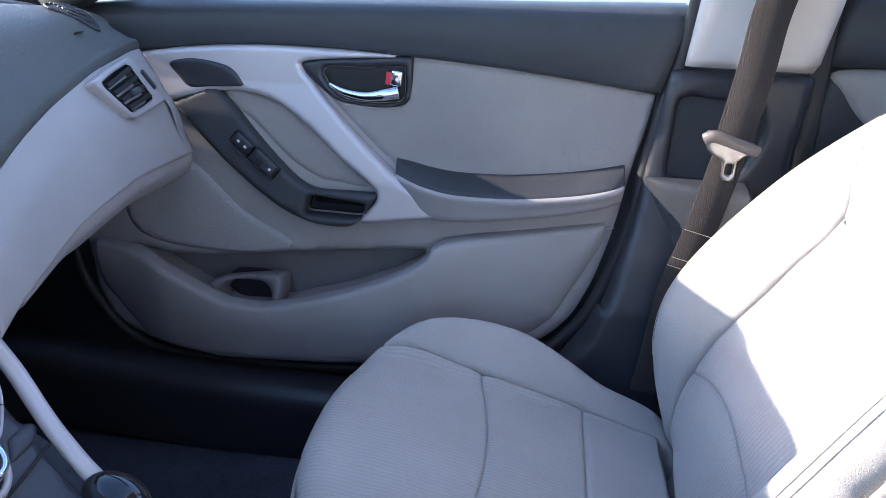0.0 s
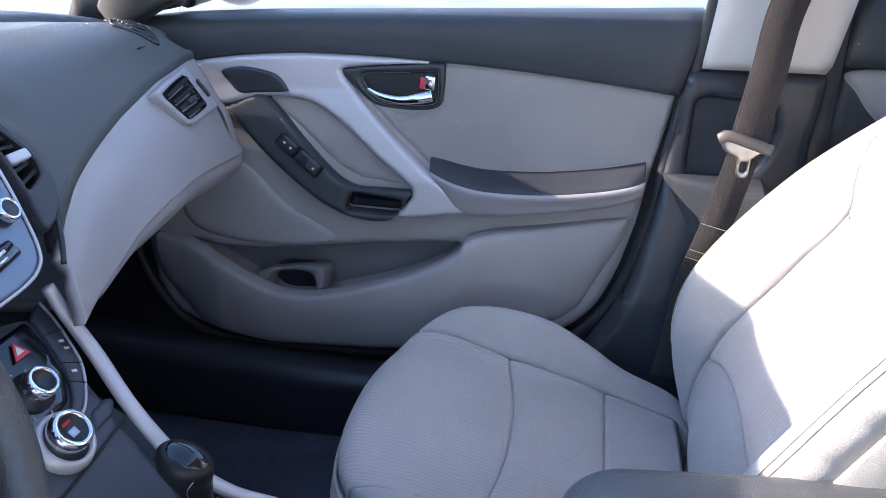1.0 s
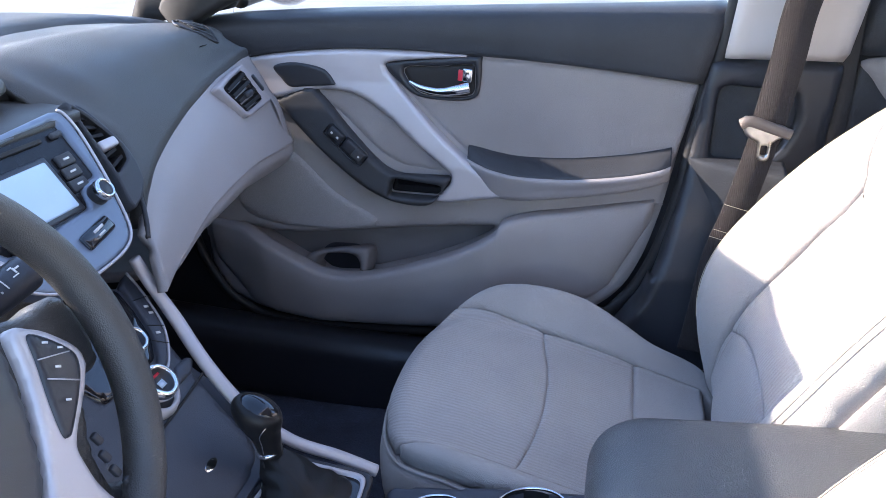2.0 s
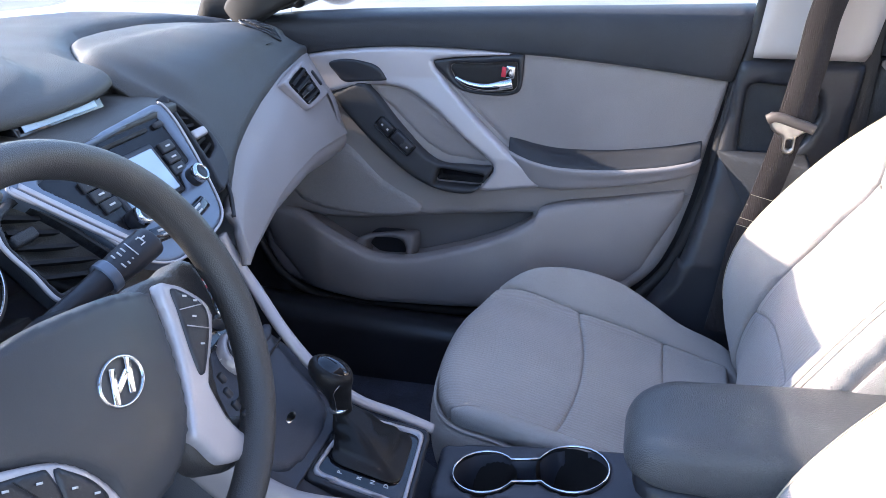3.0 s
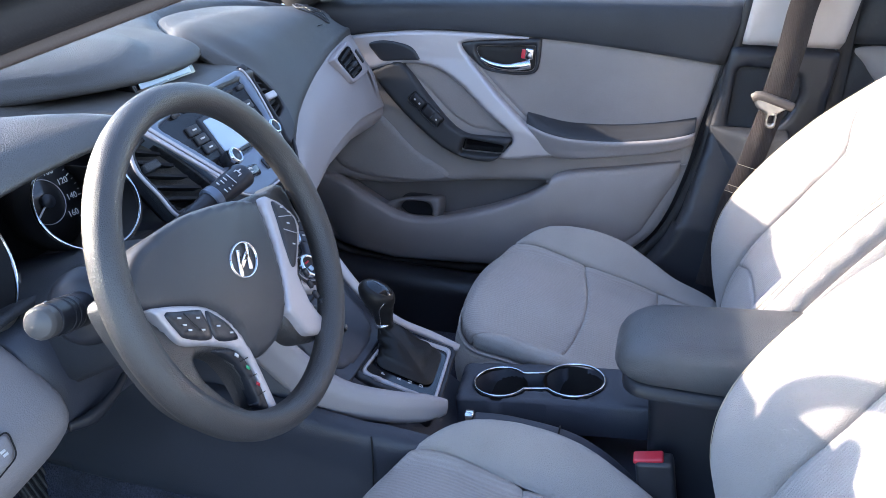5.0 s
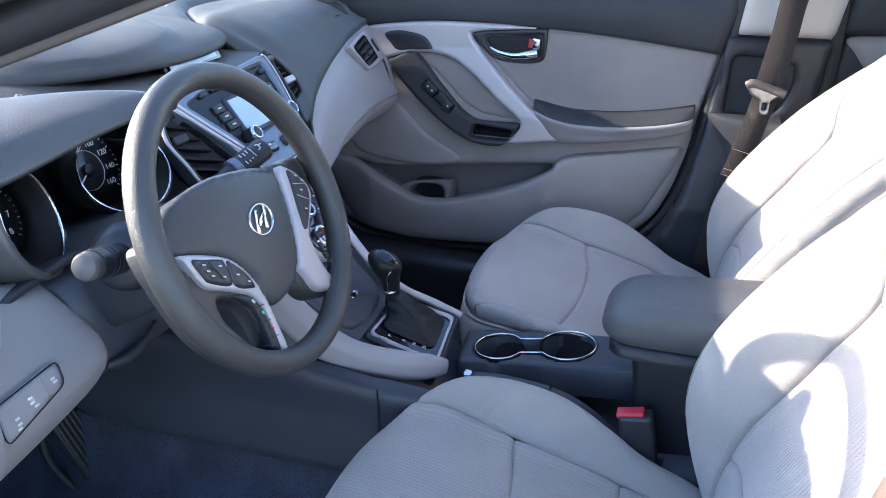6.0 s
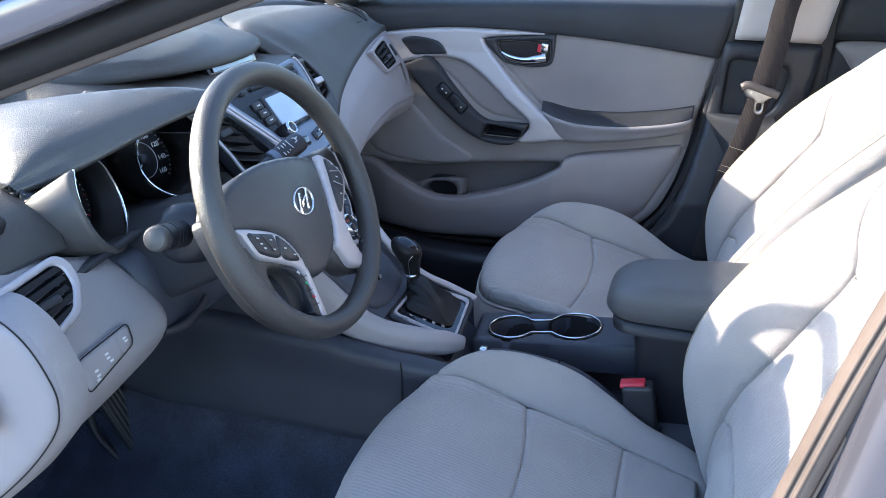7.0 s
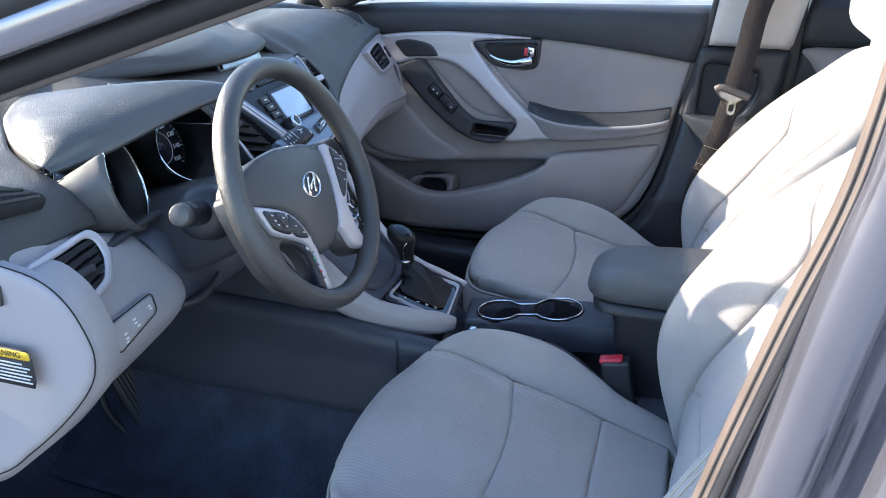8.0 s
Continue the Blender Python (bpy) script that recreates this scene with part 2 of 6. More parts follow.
def grid_faces(nr, nc, wrap=False):
    w = nc if wrap else nc - 1
    return [(i * nc + j, i * nc + (j + 1) % nc, (i + 1) * nc + (j + 1) % nc, (i + 1) * nc + j) for i in range(nr - 1) for j in range(w)]


def loft(name, rows, material, parent=None, n=6, thick=0.004, label="", flip=False, m=1):
    """A smooth skin through rows of 3D points, with a thickness."""
    r = np.array([crom(k, m) if m > 1 else k for k in rows], float)
    g = np.stack([crom(r[:, j], n) for j in range(r.shape[1])], 1)
    f = grid_faces(g.shape[0], g.shape[1])
    ob = solid(name, g.reshape(-1, 3), [k[::-1] for k in f] if flip else f, material, parent, label)
    if thick:
        mod = ob.modifiers.new("thickness", "SOLIDIFY")
        mod.thickness, mod.offset = thick, -1
    return ob


def sweep(name, path, profile, material, parent=None, up=(0, 0, 1), scale=None, n=8, closed=False, cap=True, label="", smooth_path=True):
    """A bar along a path; profile: points (side, up); scale: a factor for each path point."""
    p = crom(path, n, closed) if smooth_path else np.array(path, float)
    k = len(p)
    tan = np.roll(p, -1, 0) - np.roll(p, 1, 0)
    if not closed:
        tan[0], tan[-1] = p[1] - p[0], p[-1] - p[-2]
    tan /= np.linalg.norm(tan, axis=1)[:, None]
    side = np.cross(tan, np.array(up, float))
    side /= np.linalg.norm(side, axis=1)[:, None] + 1e-9
    top = np.cross(side, tan)
    prof = np.array(profile, float)
    sc = np.ones(k) if scale is None else np.interp(np.linspace(0, 1, k), np.linspace(0, 1, len(scale)), scale)
    verts = p[:, None] + side[:, None] * (prof[None, :, :1] * sc[:, None, None]) + top[:, None] * (prof[None, :, 1:] * sc[:, None, None])
    c = len(prof)
    faces = grid_faces(k, c, True)
    if closed:
        faces += [((k - 1) * c + j, (k - 1) * c + (j + 1) % c, (j + 1) % c, j) for j in range(c)]
    elif cap:
        faces += [tuple(range(c))[::-1], tuple(range((k - 1) * c, k * c))]
    ob = solid(name, verts.reshape(-1, 3), faces, material, parent, label)
    bm = bmesh.new()
    bm.from_mesh(ob.data)
    bmesh.ops.recalc_face_normals(bm, faces=bm.faces)
    bm.to_mesh(ob.data)
    bm.free()
    ob.data.shade_smooth()
    return ob


def ring(rx, ry, n=12):
    t = np.linspace(0, 2 * math.pi, n, endpoint=False)
    return np.stack([rx * np.cos(t), ry * np.sin(t)], 1)


def box(name, size, m, material, parent=None, bevel=0.004, label="", segments=3):
    bm = bmesh.new()
    bmesh.ops.create_cube(bm, size=1)
    bmesh.ops.scale(bm, vec=size, verts=bm.verts)
    if bevel:
        bmesh.ops.bevel(bm, geom=bm.edges[:], offset=bevel, segments=segments, profile=0.5, affect="EDGES")
    bmesh.ops.transform(bm, matrix=m, verts=bm.verts)
    return part(name, bm, material, parent, label)


def lathe(name, profile, m, material, parent=None, n=32, label=""):
    """A turned body: profile of (radius, height) about its own z."""
    p = np.array(profile, float)
    t = np.linspace(0, 2 * math.pi, n, endpoint=False)
    v = np.stack([p[:, None, 0] * np.cos(t), p[:, None, 0] * np.sin(t), np.broadcast_to(p[:, None, 1], (len(p), n))], -1).reshape(-1, 3)
    faces = grid_faces(len(p), n, True)
    v = [m @ Vector(k) for k in v]
    return solid(name, v, faces, material, parent, label)


def arc_shell(name, profile, m, a0, a1, material, parent=None, label="", n=44):
    """A turned body that spans the angles a0 to a1 alone; the profile is a closed outline of (radius, height)."""
    p = np.array(profile, float)
    t = np.radians(np.linspace(a0, a1, n))
    v = np.stack([p[:, None, 0] * np.cos(t), p[:, None, 0] * np.sin(t), np.broadcast_to(p[:, None, 1], (len(p), n))], -1).reshape(-1, 3)
    k = len(p)
    faces = grid_faces(k, n) + [tuple(j * n for j in range(k))[::-1], tuple(j * n + n - 1 for j in range(k))]
    faces += [((k - 1) * n + j, (k - 1) * n + j + 1, j + 1, j) for j in range(n - 1)]
    return solid(name, [m @ Vector(q) for q in v], faces, material, parent, label)


def basis(origin, x, y, z):
    m = Matrix((Vector(x), Vector(y), Vector(z))).transposed().to_4x4()
    m.translation = origin
    return m


def text(name, body, size, m, material, parent=None, depth=0.0003):
    cu = bpy.data.curves.new(name, "FONT")
    cu.body, cu.size, cu.extrude = body, size, depth
    cu.align_x, cu.align_y = "CENTER", "CENTER"
    ob = new(name, cu)
    dg = bpy.context.evaluated_depsgraph_get()
    mesh = bpy.data.meshes.new_from_object(ob.evaluated_get(dg))
    bpy.data.objects.remove(ob)
    mesh.transform(m)
    return link(name, mesh, material, parent, smooth=False)


# ---- ground and car shell ----
def build_ground():
    bm = bmesh.new()
    bmesh.ops.create_grid(bm, x_segments=40, y_segments=40, size=400)
    ob = part("ground", bm, M_GROUND, label="pale sunlit concrete ground around the parked car")
    tagged(ob, category="ground", kind="structure")


def build_shell():
    floor = thing("floor", "black carpeted footwell floor with raised sill edges", "floor", kind="structure")
    ys = np.linspace(-0.78, 0.78, 9)
    prof = [(-1.15, 0.62), (-1.08, 0.42), (-0.98, 0.29), (-0.85, 0.245), (-0.4, 0.24), (0.1, 0.25), (0.3, 0.30), (1.3, 0.30)]
    loft("carpet", [[(x, y, z + 0.01 * math.cos(y * 9)) for y in ys] for x, z in prof], M_CARPET, floor, n=5, thick=0.02, flip=True)
    rows = [[(x, y + w, z) for x, w in ((-1.1, 0.02), (-0.8, 0.006), (-0.5, 0.0), (-0.2, 0.008), (0.1, 0.02))] for y, z in ((-0.172, 0.405), (-0.194, 0.388), (-0.215, 0.352), (-0.245, 0.302), (-0.295, 0.266), (-0.37, 0.254))]
    loft("tunnel_carpet", rows, M_CARPET, floor, n=4, thick=0.01, m=4, flip=True)
    for s in (-1, 1):
        pts = [(-1.05, s * 0.69, 0.40), (-0.75, s * 0.70, 0.375), (-0.4, s * 0.705, 0.355), (0.0, s * 0.715, 0.355), (0.6, s * 0.72, 0.36)]
        sweep("sill_trim", pts, soft([(-0.055, -0.13), (0.055, -0.13), (0.055, 0.015), (0.0, 0.032), (-0.055, 0.015)], 0.028, 5), M_BLACK, floor)
    for s in (-1, 1):
        patch("kick_panel", soft([(-1.16, 0.22), (-0.76, 0.22), (-0.74, 0.42), (-0.79, 0.60), (-0.80, 0.96), (-1.16, 0.96)], 0.03), flat_y(s * 0.735), M_BLACK, floor, out=(0, -s, 0), step=0.02, edge=0.01, back=0.03)
    box("rocker", (2.4, 0.16, 0.3), pose(0, 0.85, 0.28), M_BLACK, floor, 0.01)
    roof = thing("ceiling", "pale grey cloth headliner of the car", "ceiling", kind="structure")
    rows = []
    for x, z in ((0.10, 1.335), (0.35, 1.39), (0.8, 1.41), (1.3, 1.37), (1.6, 1.28)):
        rows.append([(x, y, z - 0.35 * y ** 4) for y in np.linspace(-0.6, 0.6, 9)])
    loft("headliner", rows, M_GREYPILLAR, roof, n=4, thick=0.02)
    back = thing("wall_rear", "dark rear bulkhead closing the cabin", "wall", kind="structure")
    box("bulkhead", (0.05, 1.4, 1.0), pose(1.62, 0, 0.78), M_DARK, back, 0.01)
    fire = thing("wall_front", "black firewall under the dashboard", "wall", kind="structure")
    box("firewall", (0.04, 1.44, 0.62), pose(-1.13, 0, 0.68), M_NAVY, fire, 0.01)


def build_windscreen():
    w = thing("windscreen", "clear raked windscreen glass above the dashboard", "windscreen", kind="structure")
    rows = []
    for k in np.linspace(0, 1, 6):
        row = []
        for y in np.linspace(-0.62, 0.62, 11):
            bulge = 0.20 * (1 - (y / 0.66) ** 2)
            x = (-1.02 - bulge) * (1 - k) + (0.04 - bulge * 0.45) * k
            z = 1.034 * (1 - k) + 1.345 * k + 0.02 * math.sin(k * 3.14)
            row.append((x, y, z))
        rows.append(row)
    g = loft("glass", rows, M_SCREENGLASS, w, n=3, thick=0.005)
    g.visible_shadow = False
    hood = thing("car_bonnet", "silver-grey painted bonnet ahead of the windscreen", "bonnet")
    rows = []
    for x, z in ((-1.08, 0.955), (-1.25, 0.965), (-1.5, 0.95), (-1.9, 0.88), (-2.15, 0.76), (-2.2, 0.55)):
        rows.append([(x - 0.12 * (1 - (y / 0.8) ** 2), y, z - 0.09 * (abs(y) / 0.8) ** 3) for y in np.linspace(-0.8, 0.8, 11)])
    loft("panel", rows, M_PAINT, hood, n=4, thick=0.01)
    cowl = []
    for y in np.linspace(-0.7, 0.7, 11):
        cowl.append((-1.10 - 0.15 * (1 - (y / 0.72) ** 2), y, 0.955))
    sweep("cowl_grille", cowl, soft([(-0.09, -0.01), (0.09, -0.01), (0.09, 0.01), (-0.09, 0.01)], 0.004, 3), M_BLACK, hood)


# ---- far door ----

def door_face(y0):
    """The door skin: it leans outwards a little towards the belt and bows outwards in plan."""
    return lambda u, v: (u, y0 + 0.035 * (v - 0.80) - 0.05 * np.clip(-u - 0.25, 0, 1) ** 2 + 0.004 * np.clip(u + 0.25, 0, 1), v)


def build_far_door():
    d = thing("door_far", "closed passenger door with grey panels, dark upper trim and silver sweep", "car door", kind="structure")
    face = door_face(0.752)
    skin = [(-0.86, 0.97), (-0.80, 0.57), (-0.795, 0.50), (-0.76, 0.44), (-0.68, 0.405), (-0.56, 0.395), (-0.36, 0.405), (-0.15, 0.42),
            (-0.04, 0.45), (0.02, 0.485), (0.06, 0.53), (0.09, 0.60), (0.113, 0.69), (0.13, 0.79), (0.146, 0.87), (0.16, 0.96), (-0.3, 0.98)]
    well = soft([(-0.735, 0.604), (-0.66, 0.588), (-0.576, 0.588), (-0.458, 0.602), (-0.344, 0.616), (-0.185, 0.630), (-0.21, 0.600), (-0.26, 0.572), (-0.335, 0.54), (-0.448, 0.505), (-0.529, 0.50), (-0.60, 0.52), (-0.67, 0.56)], 0.012)
    patch("door_panel", soft(skin, 0.03), face, M_LIGHT, d, step=0.010, edge=0.010, back=0.06, hole=well)
    # bin back in the darker grey, with some of the pocket's shade painted in
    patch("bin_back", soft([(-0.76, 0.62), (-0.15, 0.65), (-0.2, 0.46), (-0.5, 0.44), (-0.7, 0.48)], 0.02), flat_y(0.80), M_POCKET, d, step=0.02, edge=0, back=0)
    # dark shoulder under the window
    rows = []
    low = crom([(-0.82, 0.90), (-0.685, 0.935), (-0.60, 0.95), (-0.48, 0.959), (-0.337, 0.958), (-0.222, 0.951), (-0.139, 0.946), (0.003, 0.934), (0.158, 0.917)], 4)
    top = np.interp(low[:, 0], (-0.85, -0.71, -0.54, -0.24, 0.0, 0.185), (0.997, 1.012, 1.0205, 1.0295, 1.0365, 1.0435))
    shift = np.interp(low[:, 0], (-0.2, 0.158), (0.0, 0.028))
    for k, (f, dy) in enumerate(((-0.02, 0.012), (0.0, -0.008), (0.3, -0.016), (0.62, -0.016), (0.85, -0.008), (0.96, 0.01), (1.0, 0.035), (1.0, 0.075))):
        rows.append([(x + s * max(0, f), 0.752 + dy + 0.035 * (z + (t - z) * f - 0.8) - 0.05 * (x + 0.25) ** 2, z + (t - z) * f) for (x, z), t, s in zip(low, top, shift)])
    loft("shoulder_trim", rows, M_DARK, d, n=3, thick=0.01)
    # cloth insert
    ins = [(-0.222, 0.949), (-0.139, 0.943), (0.003, 0.932), (0.154, 0.915), (0.141, 0.845), (0.127, 0.785), (0.118, 0.765), (-0.03, 0.755), (-0.17, 0.745),
           (-0.24, 0.765), (-0.30, 0.82), (-0.35, 0.87), (-0.385, 0.91), (-0.39, 0.935), (-0.30, 0.945)]
    patch("cloth_insert", soft(ins, 0.006, 3), face, M_DOORCLOTH, d, step=0.008, edge=0.005, lift=0.004)
    # small insert behind the switches
    patch("cloth_insert", crom([(-0.538, 0.877), (-0.50, 0.884), (-0.462, 0.876), (-0.40, 0.84), (-0.338, 0.787), (-0.285, 0.737), (-0.34, 0.737), (-0.383, 0.745), (-0.43, 0.775), (-0.48, 0.825)], 5, True),
          face, M_DOORCLOTH, d, step=0.007, edge=0.004, lift=0.003)
    # silver sweep
    sil = np.concatenate([crom([(-0.69, 0.934), (-0.60, 0.948), (-0.48, 0.957), (-0.337, 0.956), (-0.224, 0.95)], 5),
                          crom([(-0.30, 0.946), (-0.39, 0.937), (-0.398, 0.925), (-0.382, 0.903), (-0.347, 0.864), (-0.296, 0.811), (-0.234, 0.757), (-0.185, 0.728), (-0.12, 0.716)], 5),
                          crom([(-0.12, 0.703), (-0.195, 0.696), (-0.30, 0.684), (-0.272, 0.732), (-0.338, 0.789), (-0.40, 0.843), (-0.462, 0.879), (-0.537, 0.884), (-0.616, 0.866), (-0.64, 0.87)], 5)])
    patch("silver_sweep", sil, lambda u, v: (u, 0.748 + 0.035 * (v - 0.80) - 0.05 * (u + 0.25) ** 2 - 0.02 * np.clip((0.9 - v) / 0.15, 0, 1) - 0.012, v), M_SILVER, d, step=0.004, edge=0.006, back=0.03,
          label="silver painted sweep")
    # tweeter grille
    patch("tweeter_grille", crom([(-0.614, 0.924), (-0.588, 0.932), (-0.554, 0.931), (-0.515, 0.921), (-0.497, 0.899), (-0.50, 0.893), (-0.55, 0.890), (-0.583, 0.888), (-0.60, 0.904)], 4, True), door_face(0.7345), M_BLACK, d, step=0.003, edge=0.0012, lift=0.0035)
    # handle bowl
    bez = crom([(-0.403, 0.930), (-0.378, 0.939), (-0.30, 0.946), (-0.228, 0.951), (-0.222, 0.944), (-0.224, 0.90), (-0.234, 0.876), (-0.277, 0.869), (-0.339, 0.875), (-0.369, 0.894)], 4, True)
    inner = crom([(-0.366, 0.926), (-0.30, 0.931), (-0.240, 0.935), (-0.234, 0.925), (-0.234, 0.890), (-0.248, 0.878), (-0.303, 0.876), (-0.342, 0.885)], 4, True)
    hb = patch("handle_bezel", bez, door_face(0.742), M_BLACK, d, step=0.004, edge=0.004, hole=inner, back=0.02)
    patch("handle_bowl", inner, door_face(0.7455), M_MATT, hb, step=0.006, edge=0.003, lift=0.0)
    sweep("pull_lever", [(-0.355, 0.742, 0.903), (-0.330, 0.736, 0.893), (-0.295, 0.734, 0.888), (-0.265, 0.735, 0.892), (-0.243, 0.740, 0.896)], ring(0.005, 0.0065), M_CHROME, hb, scale=[0.5, 0.9, 1.1, 1.5, 1.6], label="chrome pull lever")
    box("lock_tab", (0.018, 0.010, 0.024), pose(-0.246, 0.740, 0.918, 0, 6, 0), M_CHROME, hb, 0.003, "chrome lock tab")
    box("lock_mark", (0.009, 0.006, 0.019), pose(-0.259, 0.742, 0.917, 0, 6, 0), M_RED, hb, 0.001, "red unlocked mark")
    # switch panel
    sw_out = np.concatenate([crom([(-0.620, 0.862), (-0.575, 0.879), (-0.537, 0.884), (-0.477, 0.815), (-0.425, 0.76), (-0.383, 0.735), (-0.33, 0.733), (-0.272, 0.733)], 4),
                             crom([(-0.292, 0.699), (-0.319, 0.677), (-0.385, 0.681), (-0.45, 0.712), (-0.534, 0.778), (-0.60, 0.845)], 4)])
    cup = soft([(-0.386, 0.727), (-0.288, 0.717), (-0.301, 0.688), (-0.397, 0.690)], 0.008)
    sp = patch("switch_panel", sw_out, lambda u, v: (u, 0.728 + 0.035 * (v - 0.80) - 0.02 * np.clip((0.88 - v) / 0.18, 0, 1), v), M_DARK, d, step=0.005, edge=0.004, hole=cup, back=0.03)
    patch("grip_well", cup, flat_y(0.745), M_GLOSS, sp, step=0.006, edge=0.0, back=0)
    for nm, c, w, h in (("lock_switch", (-0.494, 0.804), 0.036, 0.025), ("window_switch", (-0.4585, 0.775), 0.050, 0.027)):
        y = 0.7155 if w < 0.04 else 0.7125
        b = box(nm, (w, 0.012, h), pose(c[0], y, c[1], 0, 42, 0), M_BLACK, sp, 0.006)
        bz = soft([(-w / 2 - 0.002, -h / 2 - 0.002), (w / 2 + 0.002, -h / 2 - 0.002), (w / 2 + 0.002, h / 2 + 0.002), (-w / 2 - 0.002, h / 2 + 0.002)], 0.007, 5)
        ca, sa = math.cos(radians(42)), math.sin(radians(42))
        sweep("switch_rim", [(c[0] + a * ca + e * sa, y - 0.004, c[1] - a * sa + e * ca) for a, e in bz], ring(0.0012, 0.0012, 6), M_GLOSS, b, up=(0, 1, 0), closed=True, smooth_path=False)
        if w > 0.04:
            box("switch_key", (0.023, 0.011, 0.021), pose(c[0] + 0.0085, y - 0.003, c[1] - 0.0075, 0, 42, 7), M_DARK, b, 0.004)
            box("switch_mark", (0.004, 0.001, 0.004), pose(c[0] + 0.011, y - 0.0092, c[1] - 0.009, 0, 42, 0), M_WHITE, b, 0.0004)
        else:
            for k in (-0.007, 0.007):
                box("switch_mark", (0.0045, 0.001, 0.004), pose(c[0] + k * 0.75, y - 0.0062, c[1] - k * 0.67, 0, 42, 0), M_WHITE, b, 0.0004)
    # armrest: a shelf with a dark pad let into its top
    xs = np.array([-0.245, -0.22, -0.19, -0.14, -0.05, 0.04, 0.095, 0.118])
    top = np.array([0.768, 0.763, 0.756, 0.750, 0.752, 0.763, 0.774, 0.780])
    low = np.array([0.735, 0.712, 0.696, 0.694, 0.706, 0.722, 0.736, 0.744])
    out = np.array([0.730, 0.712, 0.702, 0.695, 0.691, 0.692, 0.698, 0.712])
    rows = [np.column_stack([xs, np.full(8, 0.752), top + 0.022]), np.column_stack([xs, out * 0.5 + 0.376, top + 0.016]), np.column_stack([xs, out + 0.004, top + 0.003]), np.column_stack([xs, out, top - 0.004])]
    loft("armrest_pad", rows, M_DARK, d, n=4, thick=0.004, m=5, label="dark vinyl armrest pad", flip=True)
    rows = [np.column_stack([xs, out + 0.012, top + 0.0]), np.column_stack([xs, out - 0.002, top - 0.003]), np.column_stack([xs, out - 0.004, top - 0.010]), np.column_stack([xs, out + 0.004, low * 0.5 + top * 0.5]), np.column_stack([xs, out + 0.016, low + 0.004]), np.column_stack([xs, np.full(8, 0.750), low - 0.004])]
    loft("armrest_body", rows, M_LIGHT, d, n=4, thick=0.004, m=5, flip=True)
    sweep("panel_crease", [(-0.160, 0.7405, 0.652), (-0.056, 0.7445, 0.668), (0.035, 0.744, 0.685), (0.112, 0.740, 0.698)], ring(0.0015, 0.0015, 6), M_TAUPE, d)
    # lower bin
    rim_c = [(-0.775, 0.61), (-0.745, 0.607), (-0.70, 0.600), (-0.653, 0.578), (-0.586, 0.543), (-0.529, 0.521), (-0.448, 0.523), (-0.335, 0.556), (-0.248, 0.592), (-0.19, 0.628), (-0.163, 0.657), (-0.03, 0.68), (0.097, 0.703)]
    c = crom(rim_c, 5)
    low_z = np.interp(c[:, 0], (-0.78, -0.70, -0.56, -0.36, -0.15, 0.02, 0.097), (0.52, 0.42, 0.402, 0.41, 0.43, 0.50, 0.66))
    rows = []
    for f, dy in ((-0.0, 0.03), (0.0, -0.002), (0.03, -0.012), (0.10, -0.016), (0.3, -0.018), (0.6, -0.012), (0.9, 0.0), (1.0, 0.02)):
        amp = np.interp(c[:, 0], (-0.78, -0.72, -0.65, -0.2, -0.12, 0.097), (0.012, 0.018, 0.036, 0.036, 0.016, -0.012))
        rows.append([(x, 0.738 - a + dy * 0.8, z + (b - z) * f) for (x, z), b, a in zip(c, low_z, amp)])
    loft("bin_wall", rows, M_LIGHT, d, n=3, thick=0.008, flip=True)
    cupm = crom([(-0.588, 0.525), (-0.572, 0.548), (-0.535, 0.557), (-0.465, 0.566), (-0.447, 0.557), (-0.453, 0.515), (-0.48, 0.500), (-0.54, 0.497)], 5, True)
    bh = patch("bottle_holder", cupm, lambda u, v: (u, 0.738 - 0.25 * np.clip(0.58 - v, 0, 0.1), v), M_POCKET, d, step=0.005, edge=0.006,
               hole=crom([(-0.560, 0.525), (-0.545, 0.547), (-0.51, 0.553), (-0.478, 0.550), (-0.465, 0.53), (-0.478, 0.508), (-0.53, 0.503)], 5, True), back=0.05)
    patch("bottle_cup", crom([(-0.565, 0.525), (-0.545, 0.553), (-0.51, 0.558), (-0.475, 0.555), (-0.458, 0.53), (-0.478, 0.503), (-0.53, 0.497)], 5, True), flat_y(0.775), M_BLACK, bh, step=0.008, edge=0, back=0)
    patch("speaker_grille", crom([(-0.72, 0.72), (-0.62, 0.755), (-0.585, 0.750), (-0.514, 0.680), (-0.424, 0.620), (-0.55, 0.60), (-0.70, 0.625)], 5, True), face, M_GRILLE, d, step=0.008, edge=0.003, lift=0.003)
    # window glass and frame
    rows = [[(x, 0.80 - 0.5 * (z - 1.04) ** 1.2 * 0.6, z) for x in np.linspace(-0.72, 0.24, 9)] for z in (1.0, 1.04, 1.15, 1.25, 1.33)]
    g = loft("window_glass", [[(x, y.real, z) for x, y, z in r] for r in rows], M_GLASS, d, n=3, thick=0.004)
    g.visible_shadow = False
    sweep("belt_seal", [(-0.74, 0.818, 0.996), (-0.24, 0.818, 1.010), (0.2, 0.818, 1.021)], ring(0.012, 0.012), M_RUBBER, d)
    sweep("outer_skin", [(-0.9, 0.86, 0.82), (-0.24, 0.87, 0.83), (0.25, 0.87, 0.84)], soft([(-0.03, -0.45), (0.03, -0.45), (0.03, 0.13), (0.0, 0.165), (-0.03, 0.165)], 0.02, 3), M_PAINT, d)


